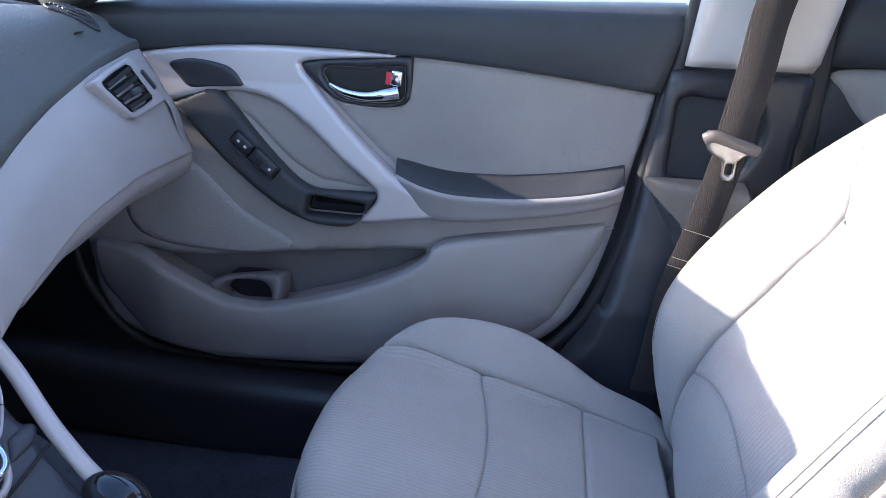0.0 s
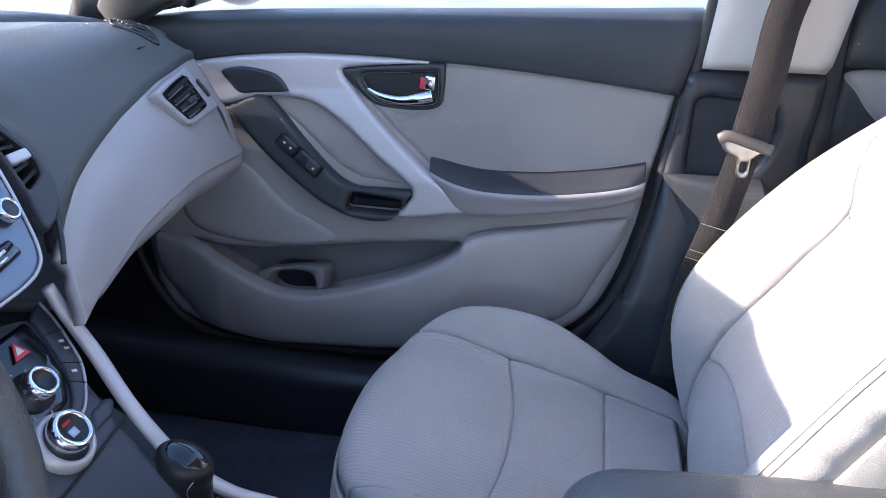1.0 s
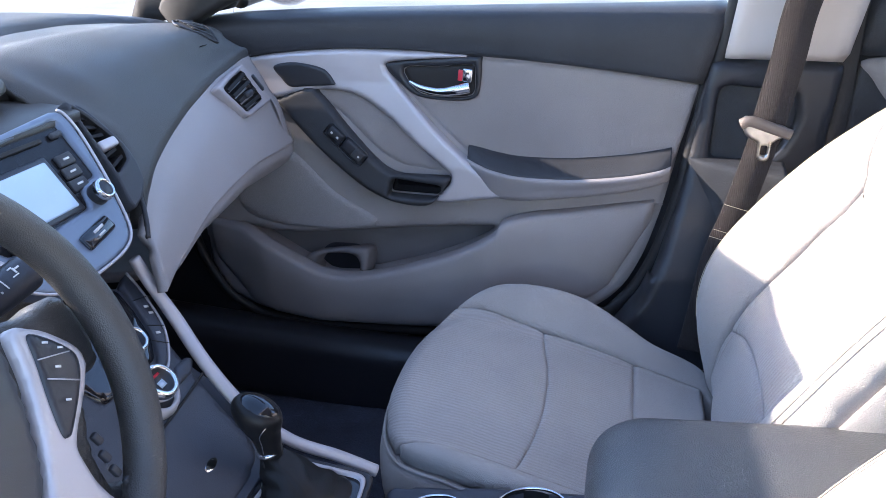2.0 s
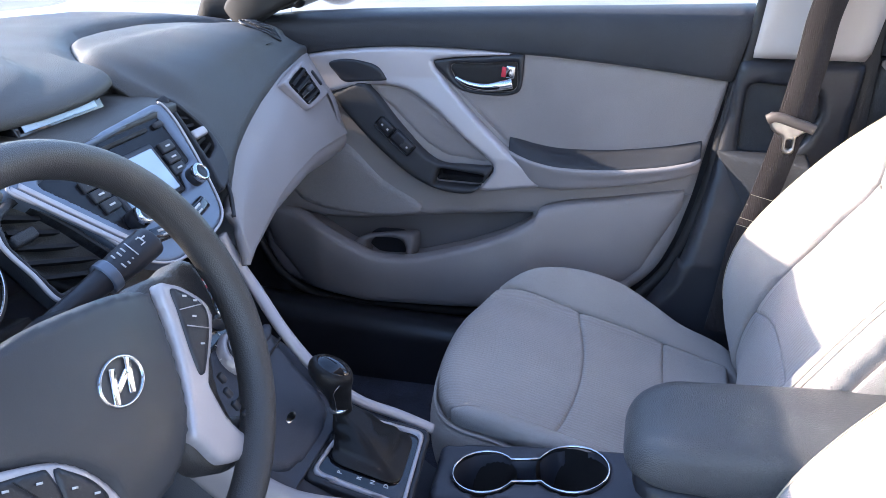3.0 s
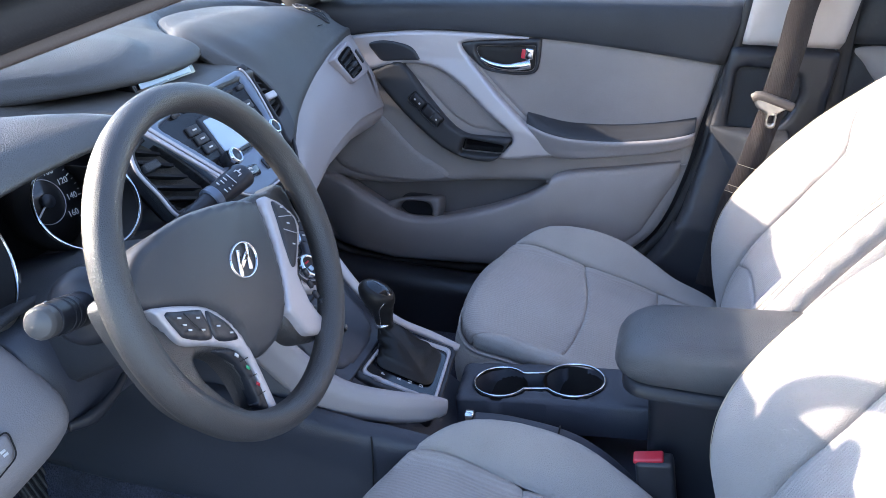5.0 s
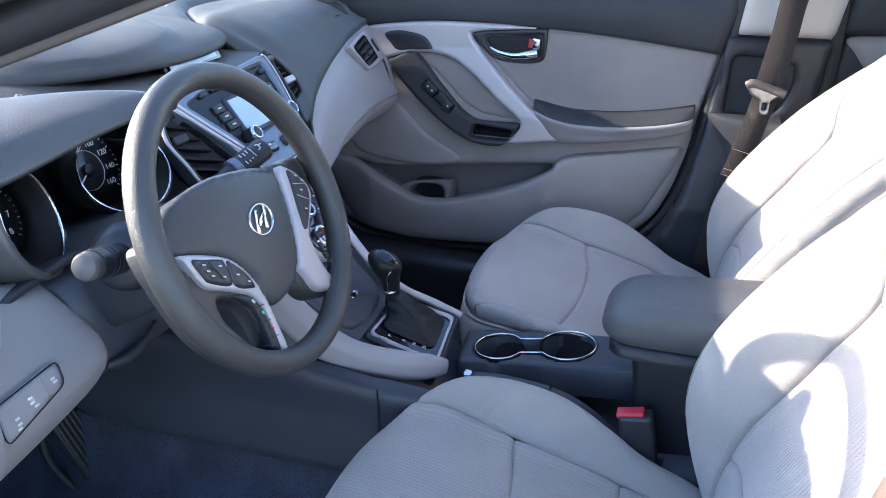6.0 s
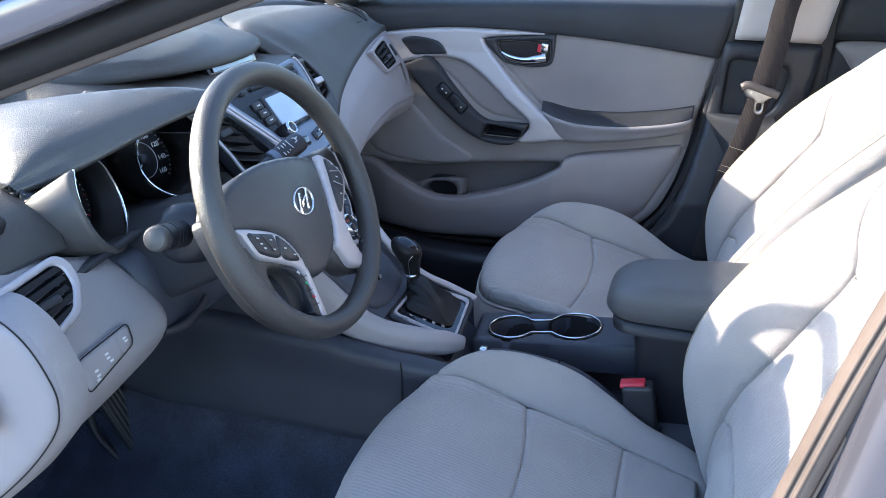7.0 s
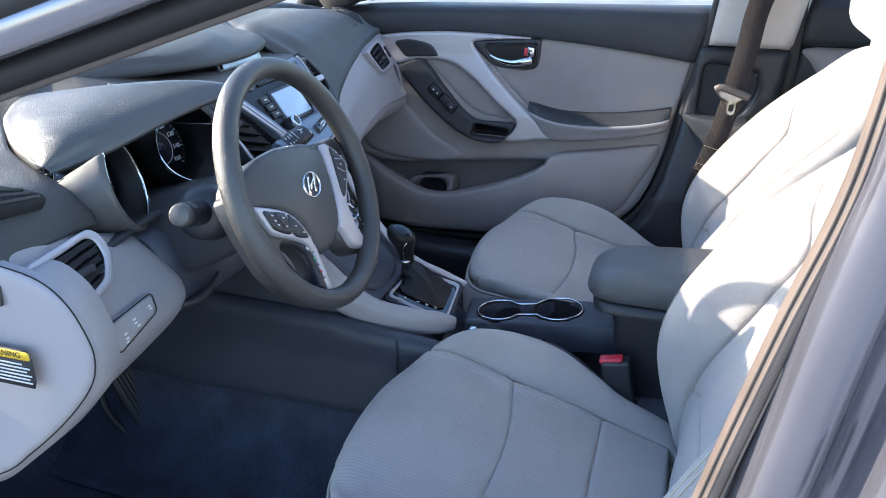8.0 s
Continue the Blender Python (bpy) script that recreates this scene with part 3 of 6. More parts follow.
def build_far_pillars():
    p = thing("pillar_far", "centre pillar trim, pale above and black below", "pillar trim", kind="structure")
    up = lambda u, v: (u, 0.728 - 0.25 * (v - 0.957) * 0.6 - 0.3 * (u - 0.28) ** 2, v)
    patch("upper_cover", soft([(0.186, 0.958), (0.372, 0.957), (0.398, 1.15), (0.42, 1.38), (0.235, 1.38), (0.205, 1.12)], 0.004, 3), up, M_GREYPILLAR, p, step=0.015, edge=0.01, back=0.05, label="pale plastic upper cover")
    rec = soft([(0.184, 0.918), (0.25, 0.913), (0.305, 0.905), (0.312, 0.86), (0.285, 0.80), (0.25, 0.789), (0.180, 0.789)], 0.02)
    lowf = lambda u, v: (u, 0.729 - 0.3 * (u - 0.28) ** 2 - 0.06 * np.clip((0.78 - v) / 0.2, 0, 1), v)
    patch("lower_cover", soft([(0.168, 0.955), (0.372, 0.955), (0.362, 0.84), (0.36, 0.60), (0.36, 0.40), (-0.06, 0.40), (0.04, 0.46), (0.09, 0.54), (0.118, 0.62), (0.138, 0.72), (0.152, 0.82)], 0.01), lowf, M_BLACK, p, step=0.008, edge=0.008, back=0.05, hole=rec)
    patch("belt_recess", rec, lambda u, v: (u, 0.745 + 0 * u, v), M_DARK, p, step=0.012, edge=0, back=0)
    rows = []
    for z, xl, xr, k in ((0.792, 0.146, 0.30, 0.0), (0.784, 0.148, 0.30, 0.85), (0.75, 0.156, 0.30, 1.0), (0.71, 0.160, 0.30, 1.0), (0.66, 0.146, 0.29, 1.0), (0.60, 0.12, 0.28, 0.9), (0.48, 0.07, 0.27, 0.6)):
        rows.append([(xl + (xr - xl) * f, 0.726 - k * (0.055 * f ** 0.7), z) for f in (0.0, 0.15, 0.35, 0.6, 0.8, 1.0)])
    loft("lower_bulge", rows, M_DARK, p, n=4, thick=0.006, m=4, flip=True)
    box("gap_cover", (0.03, 0.01, 1.0), pose(0.378, 0.748, 0.90), M_RUBBER, p, 0.003)
    sweep("door_seal", [(0.182, 0.745, 1.30), (0.196, 0.745, 1.1), (0.176, 0.745, 0.95), (0.152, 0.745, 0.82), (0.134, 0.742, 0.70), (0.10, 0.742, 0.58), (0.055, 0.742, 0.50), (-0.02, 0.74, 0.44), (-0.2, 0.74, 0.40), (-0.6, 0.74, 0.385), (-0.74, 0.735, 0.42), (-0.81, 0.73, 0.52), (-0.83, 0.73, 0.6)], ring(0.011, 0.011), M_RUBBER, p, up=(0, 1, 0))
    # rear door trim behind the pillar
    r = thing("door_rear", "closed rear door with dark shoulder and grey panel", "car door", kind="structure")
    patch("shoulder_trim", soft([(0.385, 0.967), (1.3, 0.99), (1.3, 1.09), (0.40, 1.075)], 0.006, 3), flat_y(0.735), M_DARK, r, step=0.02, edge=0.015, back=0.06)
    patch("panel", soft([(0.372, 0.40), (1.3, 0.40), (1.3, 0.985), (0.386, 0.963), (0.374, 0.85)], 0.006, 3), flat_y(0.752), M_DARK, r, step=0.02, edge=0.008, back=0.05)
    patch("grey_insert", crom([(0.405, 0.961), (0.55, 0.966), (0.9, 0.97), (0.9, 0.80), (0.55, 0.83), (0.46, 0.885), (0.42, 0.93)], 4, True), flat_y(0.752), M_LIGHT, r, step=0.012, edge=0.004, lift=0.004)
    a = thing("pillar_front_far", "black corner trim at the front of the far window", "pillar trim", kind="structure")
    sweep("corner_trim", [(-0.80, 0.742, 1.005), (-0.76, 0.732, 1.04), (-0.60, 0.722, 1.11), (-0.1, 0.655, 1.30)], soft([(-0.03, -0.035), (0.03, -0.035), (0.03, 0.035), (-0.03, 0.035)], 0.012, 3), M_MATT, a)
    patch("sail_panel", soft([(-0.93, 0.985), (-0.71, 1.022), (-0.705, 1.14), (-0.90, 1.05)], 0.01), flat_y(0.765), M_MATT, a, step=0.015, edge=0.006, back=0.04)
    mir = thing("door_mirror", "silver-grey door mirror outside the passenger window", "door mirror")
    bm = bmesh.new()
    bmesh.ops.create_uvsphere(bm, u_segments=24, v_segments=14, radius=1)
    bmesh.ops.scale(bm, vec=(0.055, 0.12, 0.075), verts=bm.verts)
    bmesh.ops.transform(bm, matrix=pose(-0.68, 1.0, 1.08), verts=bm.verts)
    part("housing", bm, M_PAINT, mir)
    sweep("arm", [(-0.72, 0.84, 1.03), (-0.70, 0.92, 1.04)], ring(0.02, 0.015), M_BLACK, mir)


# ---- seats ----
SEAT_SEAM = crom([(-0.30, 0.200), (-0.232, 0.200), (-0.16, 0.198), (-0.072, 0.194), (0.08, 0.194), (0.24, 0.188)], 6)      # between insert and bolster, u and v
WIDE = [(-0.222, 0.217), (-0.15, 0.250), (-0.04, 0.265), (0.09, 0.260), (0.22, 0.240)]
CUSHION = crom([(-0.281, 0.0), (-0.277, 0.09), (-0.262, 0.155)] + WIDE + [(0.225, 0.0)] + [(u, -v) for u, v in WIDE[::-1]] + [(-0.262, -0.155), (-0.277, -0.09)], 12, True)
EDGE = crom([(-0.29, 0.10), (-0.265, 0.155)] + WIDE, 8)
CREST = crom([(-0.29, 0.0), (-0.26, 0.006), (-0.22, 0.034), (-0.166, 0.062), (-0.09, 0.078), (-0.01, 0.078), (0.06, 0.057), (0.13, 0.031), (0.24, 0.010)], 8)


def cushion_top(u, v, low_side=0.0):
    """Height of the cushion: it slopes down to the back, with full side bolsters beyond the seams and a rounded rim; low_side: the side whose bolster is lower."""
    u, v = np.asarray(u, float), np.asarray(v, float)
    s = np.clip(distance(np.stack([u.ravel(), v.ravel()], 1), CUSHION)[0].reshape(u.shape), 0, None)
    a = np.abs(v)
    z = 0.487 - 0.262 * u - 0.12 * np.clip(-u - 0.16, 0, None)
    wide = np.interp(u, EDGE[:, 0], EDGE[:, 1])
    line = np.minimum(np.interp(u, SEAT_SEAM[:, 0], SEAT_SEAM[:, 1]), wide - 0.02)
    k = np.clip((a - line + 0.02) / (wide - line + 0.02), 0, 1)
    crest = np.interp(u, CREST[:, 0], CREST[:, 1]) * np.where(v * low_side > 0, 0.45, 1.0)
    z = z + 1.08 * crest * k * k * (3 - 2 * k) + 0.008 * np.cos(np.clip(a / 0.15, 0, 1) * math.pi / 2)
    r = 0.042
    e = np.clip(s / r, 0, 1)
    return z - r * (1 - np.sqrt(1 - (1 - e) ** 2))


def build_seat(name, label, yc, recline, full, ahead):
    """A front seat; recline: degrees that the back leans beyond the usual; full: how full its bolsters are; ahead: how far the headrest stands forward."""
    st = thing(name, label, "car seat", (0, yc, 0), "front seats")
    inb = -1.0 if yc > 0 else 0.0
    slim = lambda v: v * np.where(np.asarray(v) * inb > 0, 0.885, 1.0)
    top = lambda u, v: (u, slim(v), cushion_top(u, v, inb))
    sc = SEAT_SEAM[(SEAT_SEAM[:, 0] > -0.2335) & (SEAT_SEAM[:, 0] < 0.214)]
    front_x = lambda a: -0.050 - 0.024 * (np.abs(a) / 0.19) ** 2
    arc = np.array([(front_x(v), v) for v in np.linspace(0.192, -0.192, 13)])
    rear = np.array([(0.082, v) for v in np.linspace(0.192, -0.192, 9)])
    nose = CUSHION[(CUSHION[:, 0] < -0.2345) & (np.abs(CUSHION[:, 1]) < 0.2)]
    nose = nose[np.argsort(-nose[:, 1])]
    left = sc[sc[:, 0] < -0.076]
    mid = sc[(sc[:, 0] > -0.072) & (sc[:, 0] < 0.079)]
    end = sc[sc[:, 0] > 0.084]
    mir = lambda a: a * [1, -1]
    g = dict(out=(0, 0, 1), edge=0.0036, back=0.03)
    patch("cushion_insert", np.concatenate([left[::1], arc, mir(left)[::-1], nose[::-1]]), top, M_RIB, st, step=0.005, **g, label="ribbed cloth front insert")
    patch("cushion_insert", np.concatenate([arc[::-1], mid, rear, mir(mid)[::-1]]), top, M_RIB, st, step=0.005, **g)
    patch("cushion_insert", np.concatenate([rear[::-1], end, mir(end)[::-1]]), top, M_SEAT, st, step=0.006, **g)
    o = CUSHION
    for s in (1, -1):
        keep = o[(o[:, 1] * s > 0.0)]
        keep = keep[np.argsort(keep[:, 0])]
        keep = keep[(keep[:, 0] > -0.2325) & (keep[:, 1] * s > 0.16)]
        inner = sc[::-1] * [1, s]
        patch("cushion_bolster", np.concatenate([keep, inner]), top, M_SEAT, st, step=0.005, **g)
    # side skirt below the welt
    ring3 = []
    for inset, dz, zz in ((0.016, -0.004, None), (0.0, -0.010, None), (-0.006, -0.024, None), (-0.009, -0.05, None), (-0.004, None, 0.40), (0.02, None, 0.36), (0.05, None, 0.33)):
        c = CUSHION - CUSHION.mean(0)
        q = CUSHION - c / np.linalg.norm(c, axis=1)[:, None] * inset
        z = cushion_top(CUSHION[:, 0], CUSHION[:, 1], inb) + (dz or 0) if zz is None else np.full(len(q), zz)
        q = np.column_stack([q[:, 0], slim(q[:, 1])])
        ring3.append(np.concatenate([np.column_stack([q, z]), [(*q[0], z[0])]]))
    loft("cushion_skirt", ring3, M_SEAT, st, n=3, thick=0.006)
    welt = np.column_stack([CUSHION[:, 0], slim(CUSHION[:, 1]), cushion_top(CUSHION[:, 0], CUSHION[:, 1], inb) - 0.005])
    sweep("welt", welt, ring(0.0028, 0.0028, 6), M_SEAT, st, closed=True, smooth_path=False)
    base = box("seat_frame", (0.42, 0.40, 0.1), pose(-0.02, 0, 0.33), M_BLACK, st, 0.02)
    for s in (-1, 1):
        box("seat_rail", (0.5, 0.03, 0.05), pose(-0.02, s * 0.19, 0.275), M_BLACK, st, 0.006)
    # backrest: u across, v up along the back
    prof = crom([(0.19, 0.40), (0.203, 0.46), (0.212, 0.53), (0.238, 0.62), (0.282, 0.71), (0.332, 0.81), (0.385, 0.915), (0.436, 1.012), (0.478, 1.10)], 8)
    ang = radians(recline)
    px, pz = prof[:, 0] - 0.205, prof[:, 1] - 0.47
    prof = np.column_stack([0.205 + px * math.cos(ang) + pz * math.sin(ang), 0.47 - px * math.sin(ang) + pz * math.cos(ang)])
    arc_l = np.concatenate([[0], np.cumsum(np.hypot(*np.diff(prof, axis=0).T))])
    shape = crom([(0.0, 0.03), (0.17, 0.03), (0.208, 0.042), (0.245, 0.08), (0.272, 0.15), (0.287, 0.22), (0.288, 0.30), (0.277, 0.40), (0.262, 0.50), (0.247, 0.57), (0.222, 0.63), (0.178, 0.68), (0.11, 0.705), (0.0, 0.713)], 5)
    outl = np.concatenate([shape, (shape * [-1, 1])[::-1][1:-1]])
    half = shape[(shape[:, 0] > 0.1)]
    fall = crom([(0.182, 0.03), (0.180, 0.10), (0.180, 0.16), (0.182, 0.24), (0.180, 0.34), (0.167, 0.43), (0.150, 0.50), (0.137, 0.56), (0.128, 0.63), (0.122, 0.72)], 5)
    swell = crom([(0.0, 0.003), (0.08, 0.025), (0.18, 0.075), (0.30, 0.088), (0.45, 0.072), (0.60, 0.032), (0.72, 0.028)], 6) * [1, full]

    def face(u, v):
        u, v = np.asarray(u, float), np.asarray(v, float)
        x, z = np.interp(v, arc_l, prof[:, 0]), np.interp(v, arc_l, prof[:, 1])
        x2, z2 = np.interp(v + 0.01, arc_l, prof[:, 0]), np.interp(v + 0.01, arc_l, prof[:, 1])
        nx, nz = -(z2 - z), (x2 - x)
        l = np.hypot(nx, nz) + 1e-9
        nx, nz = nx / l, nz / l
        a = np.abs(u)
        inner, wide = np.interp(v, fall[:, 1], fall[:, 0]) - 0.02, np.interp(v, half[:, 1], half[:, 0])
        k = np.clip((a - inner) / np.maximum(wide - inner, 0.01), 0, 1)
        b = np.interp(v, swell[:, 0], swell[:, 1]) * (1 - (1 - k) ** 2) + 0.012 * np.cos(np.clip(a / 0.13, 0, 1) * 1.57)
        s = np.clip(distance(np.stack([u.ravel(), v.ravel()], 1), outl)[0].reshape(u.shape), 0, None)
        e = np.clip(s / 0.055, 0, 1)
        b = b - 0.055 * (1 - np.sqrt(1 - (1 - e) ** 2))
        return x + nx * b, u, z + nz * b

    sl = crom([(0.169, 0.036), (0.168, 0.10), (0.166, 0.17), (0.165, 0.24), (0.158, 0.36), (0.144, 0.458), (0.160, 0.50), (0.184, 0.545), (0.196, 0.59), (0.220, 0.628)], 5)
    low, high = sl[sl[:, 1] < 0.169], sl[sl[:, 1] > 0.4581]
    mid = sl[(sl[:, 1] > 0.1705) & (sl[:, 1] < 0.4575)]
    arch = crom([(0.165, 0.170), (0.11, 0.192), (0.05, 0.207), (0.0, 0.211), (-0.05, 0.207), (-0.11, 0.192), (-0.165, 0.170)], 5)
    yoke = crom([(0.143, 0.458), (0.11, 0.443), (0.05, 0.437), (0.0, 0.436), (-0.05, 0.437), (-0.11, 0.443), (-0.143, 0.458)], 5)
    gb = dict(out=(-1, 0, 0.4), edge=0.0036, back=0.03)
    mir2 = lambda k: (k * [-1, 1])[::-1]
    foot = np.array([(u, 0.034) for u in np.linspace(-0.16, 0.16, 9)])
    patch("lumbar_panel", np.concatenate([foot, low, arch, mir2(low)]), face, M_RIB, st, step=0.006, **gb)
    patch("back_insert", np.concatenate([arch[::-1], mid, yoke, mir2(mid)]), face, M_RIB, st, step=0.006, **gb, label="ribbed cloth back insert")
    crown = shape[shape[:, 1] > 0.632]
    patch("back_yoke", np.concatenate([yoke[::-1], high, crown, mir2(crown)[1:], mir2(high)]), face, M_SEAT, st, step=0.006, **gb)
    for s in (1, -1):
        ou = shape[(shape[:, 0] > 0.172) & (shape[:, 1] < 0.629)]
        patch("back_bolster", np.concatenate([sl[::-1], ou]) * [s, 1], face, M_SEAT, st, step=0.006, **gb)
    # sides and rear shell
    rr = []
    for f, d in ((0.0, 0.0), (0.06, 0.02), (0.06, 0.07), (0.0, 0.11)):
        q = outl * [1 + f * 0.25, 1]
        x, y, z = face(outl[:, 0] * 0.999, outl[:, 1])
        c, s = math.cos(ang + 0.45), math.sin(ang + 0.45)
        row = np.column_stack([x + c * d, q[:, 0], z - s * d * 0.6])
        rr.append(np.concatenate([row, row[:1]]))
    loft("back_side", rr, M_SEAT, st, n=3, thick=0.006)
    patch("back_shell", outl * 0.97 + [0, 0.01], lambda u, v: (face(u * 0, v)[0] + 0.11, u, face(u * 0, v)[2] - 0.02), M_DARK, st, out=(1, 0, -0.4), step=0.02, edge=0.02, back=0.02)
    # headrest
    hx, hz = prof[-1]
    bm = bmesh.new()
    bmesh.ops.create_cube(bm, size=1)
    bmesh.ops.scale(bm, vec=(0.105, 0.265, 0.175), verts=bm.verts)
    bmesh.ops.bevel(bm, geom=bm.edges[:], offset=0.045, segments=7, profile=0.5, affect="EDGES")
    for k in bm.verts:
        k.co.x += 0.012 * (k.co.y / 0.13) ** 2 - 0.010 * (k.co.z / 0.09)
    bmesh.ops.transform(bm, matrix=pose(hx - ahead, 0, hz + 0.05, 0, 4, 0), verts=bm.verts)
    part("headrest", bm, M_SEAT, st)
    for s in (-1, 1):
        sweep("headrest_post", [(hx - 0.015, s * 0.07, hz - 0.08), (hx - ahead, s * 0.07, hz + 0.02)], ring(0.006, 0.006), M_CHROME, st)
    # stitched edge on the bolsters
    for s in (1, -1):
        for off in (0.016, 0.024):
            vv = np.linspace(0.14, 0.58, 40)
            uu = np.interp(vv, half[:, 1], half[:, 0]) - 0.004 - off
            x, y, z = face(uu * s, vv)
            y = y + 0.0006 * s
            sweep("stitch_line", np.column_stack([x - 0.0012, y, z]), ring(0.0006, 0.0006, 5), M_STITCH, st, smooth_path=False)
    return st


# ---- dashboard ----
def edge_top(y):
    """Line between dark pad and grey wing, as x and z over y."""
    k = (0.06, 0.103, 0.139, 0.193, 0.258, 0.366, 0.506, 0.65, 0.70)
    return np.interp(y, k, (-0.488, -0.505, -0.520, -0.539, -0.557, -0.582, -0.610, -0.635, -0.643)), np.interp(y, k, (0.826, 0.851, 0.872, 0.895, 0.912, 0.930, 0.946, 0.952, 0.950))


def edge_low(y):
    k = (0.06, 0.077, 0.112, 0.202, 0.249, 0.338, 0.484, 0.652, 0.70)
    return np.interp(y, k, (-0.467, -0.471, -0.480, -0.499, -0.509, -0.524, -0.546, -0.563, -0.568)), np.interp(y, k, (0.781, 0.786, 0.794, 0.805, 0.812, 0.816, 0.813, 0.796, 0.792))


def build_dash():
    d = thing("dashboard", "charcoal dashboard with pale grey wing panels and silver centre stack", "dashboard")
    # top deck across the car, sunk under the passenger pad and dipping into a groove round it
    y2 = np.array((0.115, 0.145, 0.19, 0.245, 0.287, 0.361, 0.443, 0.54, 0.633, 0.673, 0.70, 0.715))
    x2 = np.array((-0.655, -0.705, -0.765, -0.824, -0.857, -0.897, -0.909, -0.907, -0.890, -0.848, -0.79, -0.74))
    bed = np.vstack([np.column_stack([x2, y2]), [(-0.60, 0.72), (-0.55, 0.60), (-0.50, 0.12)]])
    ys = np.linspace(-0.70, 0.70, 71)
    rows = []
    for x0 in np.linspace(-1.16, -0.675, 34):
        x = x0 - np.interp(x0, (-1.16, -0.66), (0.12, 0.0)) * (1 - (ys / 0.72) ** 2)
        k = (-1.16, -1.05, -0.94, -0.82, -0.73, -0.675)
        w = np.clip((ys - 0.02) / 0.10, 0, 1)
        z = np.interp(x0, k, (1.036, 1.040, 1.038, 1.022, 1.004, 0.986)) * (1 - w) + np.interp(x0, k, (1.036, 1.040, 1.039, 1.035, 1.027, 1.014)) * w - np.where(ys > 0, 0.022, 0.05) * (abs(ys) / 0.7) ** np.where(ys > 0, 5, 3)
        z -= np.interp(x0, (-1.05, -0.94, -0.82), (0.0, 0.03, 0.08)) * np.clip((-0.29 - ys) / 0.09, 0, 1)
        q, _ = distance(np.column_stack([x, ys]), bed)
        z -= np.interp(q, (-0.035, -0.012, 0.0, 0.02), (0.0, 0.003, 0.007, 0.04))
        rows.append(np.column_stack([x, ys, z]))
    loft("top_deck", rows, M_DASH, d, n=1, thick=0.02, flip=True)
    # passenger pad
    fr = np.array([0.0, 0.03, 0.07, 0.13, 0.20, 0.30, 0.41, 0.53, 0.65, 0.76, 0.85, 0.93, 0.97, 1.0])
    crown = lambda y: np.interp(y, (0.10, 0.30, 0.50, 0.62, 0.69, 0.715), (1.030, 1.030, 1.024, 1.012, 1.000, 0.985))
    rows = []
    for yl, xl, xm, xr, dz in ((0.287, -0.857, -0.909, -0.745, 0.010), (0.262, -0.838, -0.870, -0.740, 0.0), (0.205, -0.780, -0.800, -0.730, -0.001), (0.138, -0.712, -0.740, -0.705, -0.003)):
        y = yl + (0.715 - yl) * fr
        x = np.interp(y, y2, x2) if xm == -0.909 else xl + (xm - xl) * np.clip(fr / 0.3, 0, 1) + (xr - xm) * np.clip((fr - 0.72) / 0.28, 0, 1) ** 2
        rows.append(np.column_stack([x, y, crown(y) - dz - np.interp(fr, (0, 0.03, 0.07, 0.13), (0.013, 0.006, 0.002, 0.0))]))
    for yl, f, dz in ((0.128, 0.45, 0.0), (0.156, 0.78, 0.0), (0.140, 0.97, 0.010), (0.122, 1.0, 0.0)):
        y = yl + (0.69 - yl) * fr
        ex, ez = edge_top(y)
        side = np.interp(y, (0.60, 0.66, 0.69), (0, 0.006, 0.03))
        z0 = ez * (f ** 2.2) + (1 - f ** 2.2) * (crown(y) - 0.012 * (f < 0.6) * (y < 0.2))
        rows.append(np.column_stack([ex * f - 0.72 * (1 - f), y, z0 + dz - side * 0.6 * (1 - f) - 0.016 * (fr < 0.01) * (dz == 0)]))
    loft("passenger_pad", rows, M_DASH, d, n=6, thick=0.02, m=4, flip=True)
    sweep("pad_edge", [(-0.615, 0.162, 0.978), (-0.60, 0.160, 0.973), (-0.57, 0.156, 0.950), (-0.545, 0.150, 0.918), (-0.53, 0.137, 0.892), (-0.512, 0.119, 0.866), (-0.50, 0.100, 0.842)], ring(0.003, 0.0035, 8), M_DARK, d, label="charcoal pad edge strip")
    fr = np.linspace(0, 1, 14)
    ys = 0.10 + 0.59 * fr
    ex, ez = edge_top(ys)
    ys2 = 0.077 + 0.613 * fr
    # grey wing
    lx, lz = edge_low(ys2)
    mix = lambda k: ys * (1 - k) + ys2 * k
    rows = [np.column_stack([ex, ys, ez]),
            np.column_stack([ex + 0.006, ys, ez - 0.010]),
            np.column_stack([ex * 0.6 + lx * 0.4 + 0.005, mix(0.4), ez * 0.62 + lz * 0.38]),
            np.column_stack([ex * 0.2 + lx * 0.8 + 0.003, mix(0.8), ez * 0.2 + lz * 0.8]),
            np.column_stack([lx, ys2, lz])]
    loft("wing_panel", rows, M_LIGHT, d, n=5, thick=0.012, m=4, label="pale grey wing panel", flip=True)
    ys2 = 0.135 + 0.555 * fr
    lx, lz = edge_low(ys2)
    g = np.interp(ys2, (0.077, 0.13, 0.33), (0.1, 0.45, 1.0))
    rows = [np.column_stack([lx - 0.003, ys2, lz - 0.0015]),
            np.column_stack([lx - 0.006, ys2, lz - 0.022 * g]),
            np.column_stack([lx - 0.035, ys2, lz - 0.05 * g]),
            np.column_stack([lx - 0.12, ys2, lz - 0.085 * g]),
            np.column_stack([lx - 0.30, ys2, lz - 0.11 * g])]
    loft("glovebox_lid", rows, M_LIGHT, d, n=5, thick=0.012, m=4, label="pale grey glovebox lid", flip=True)
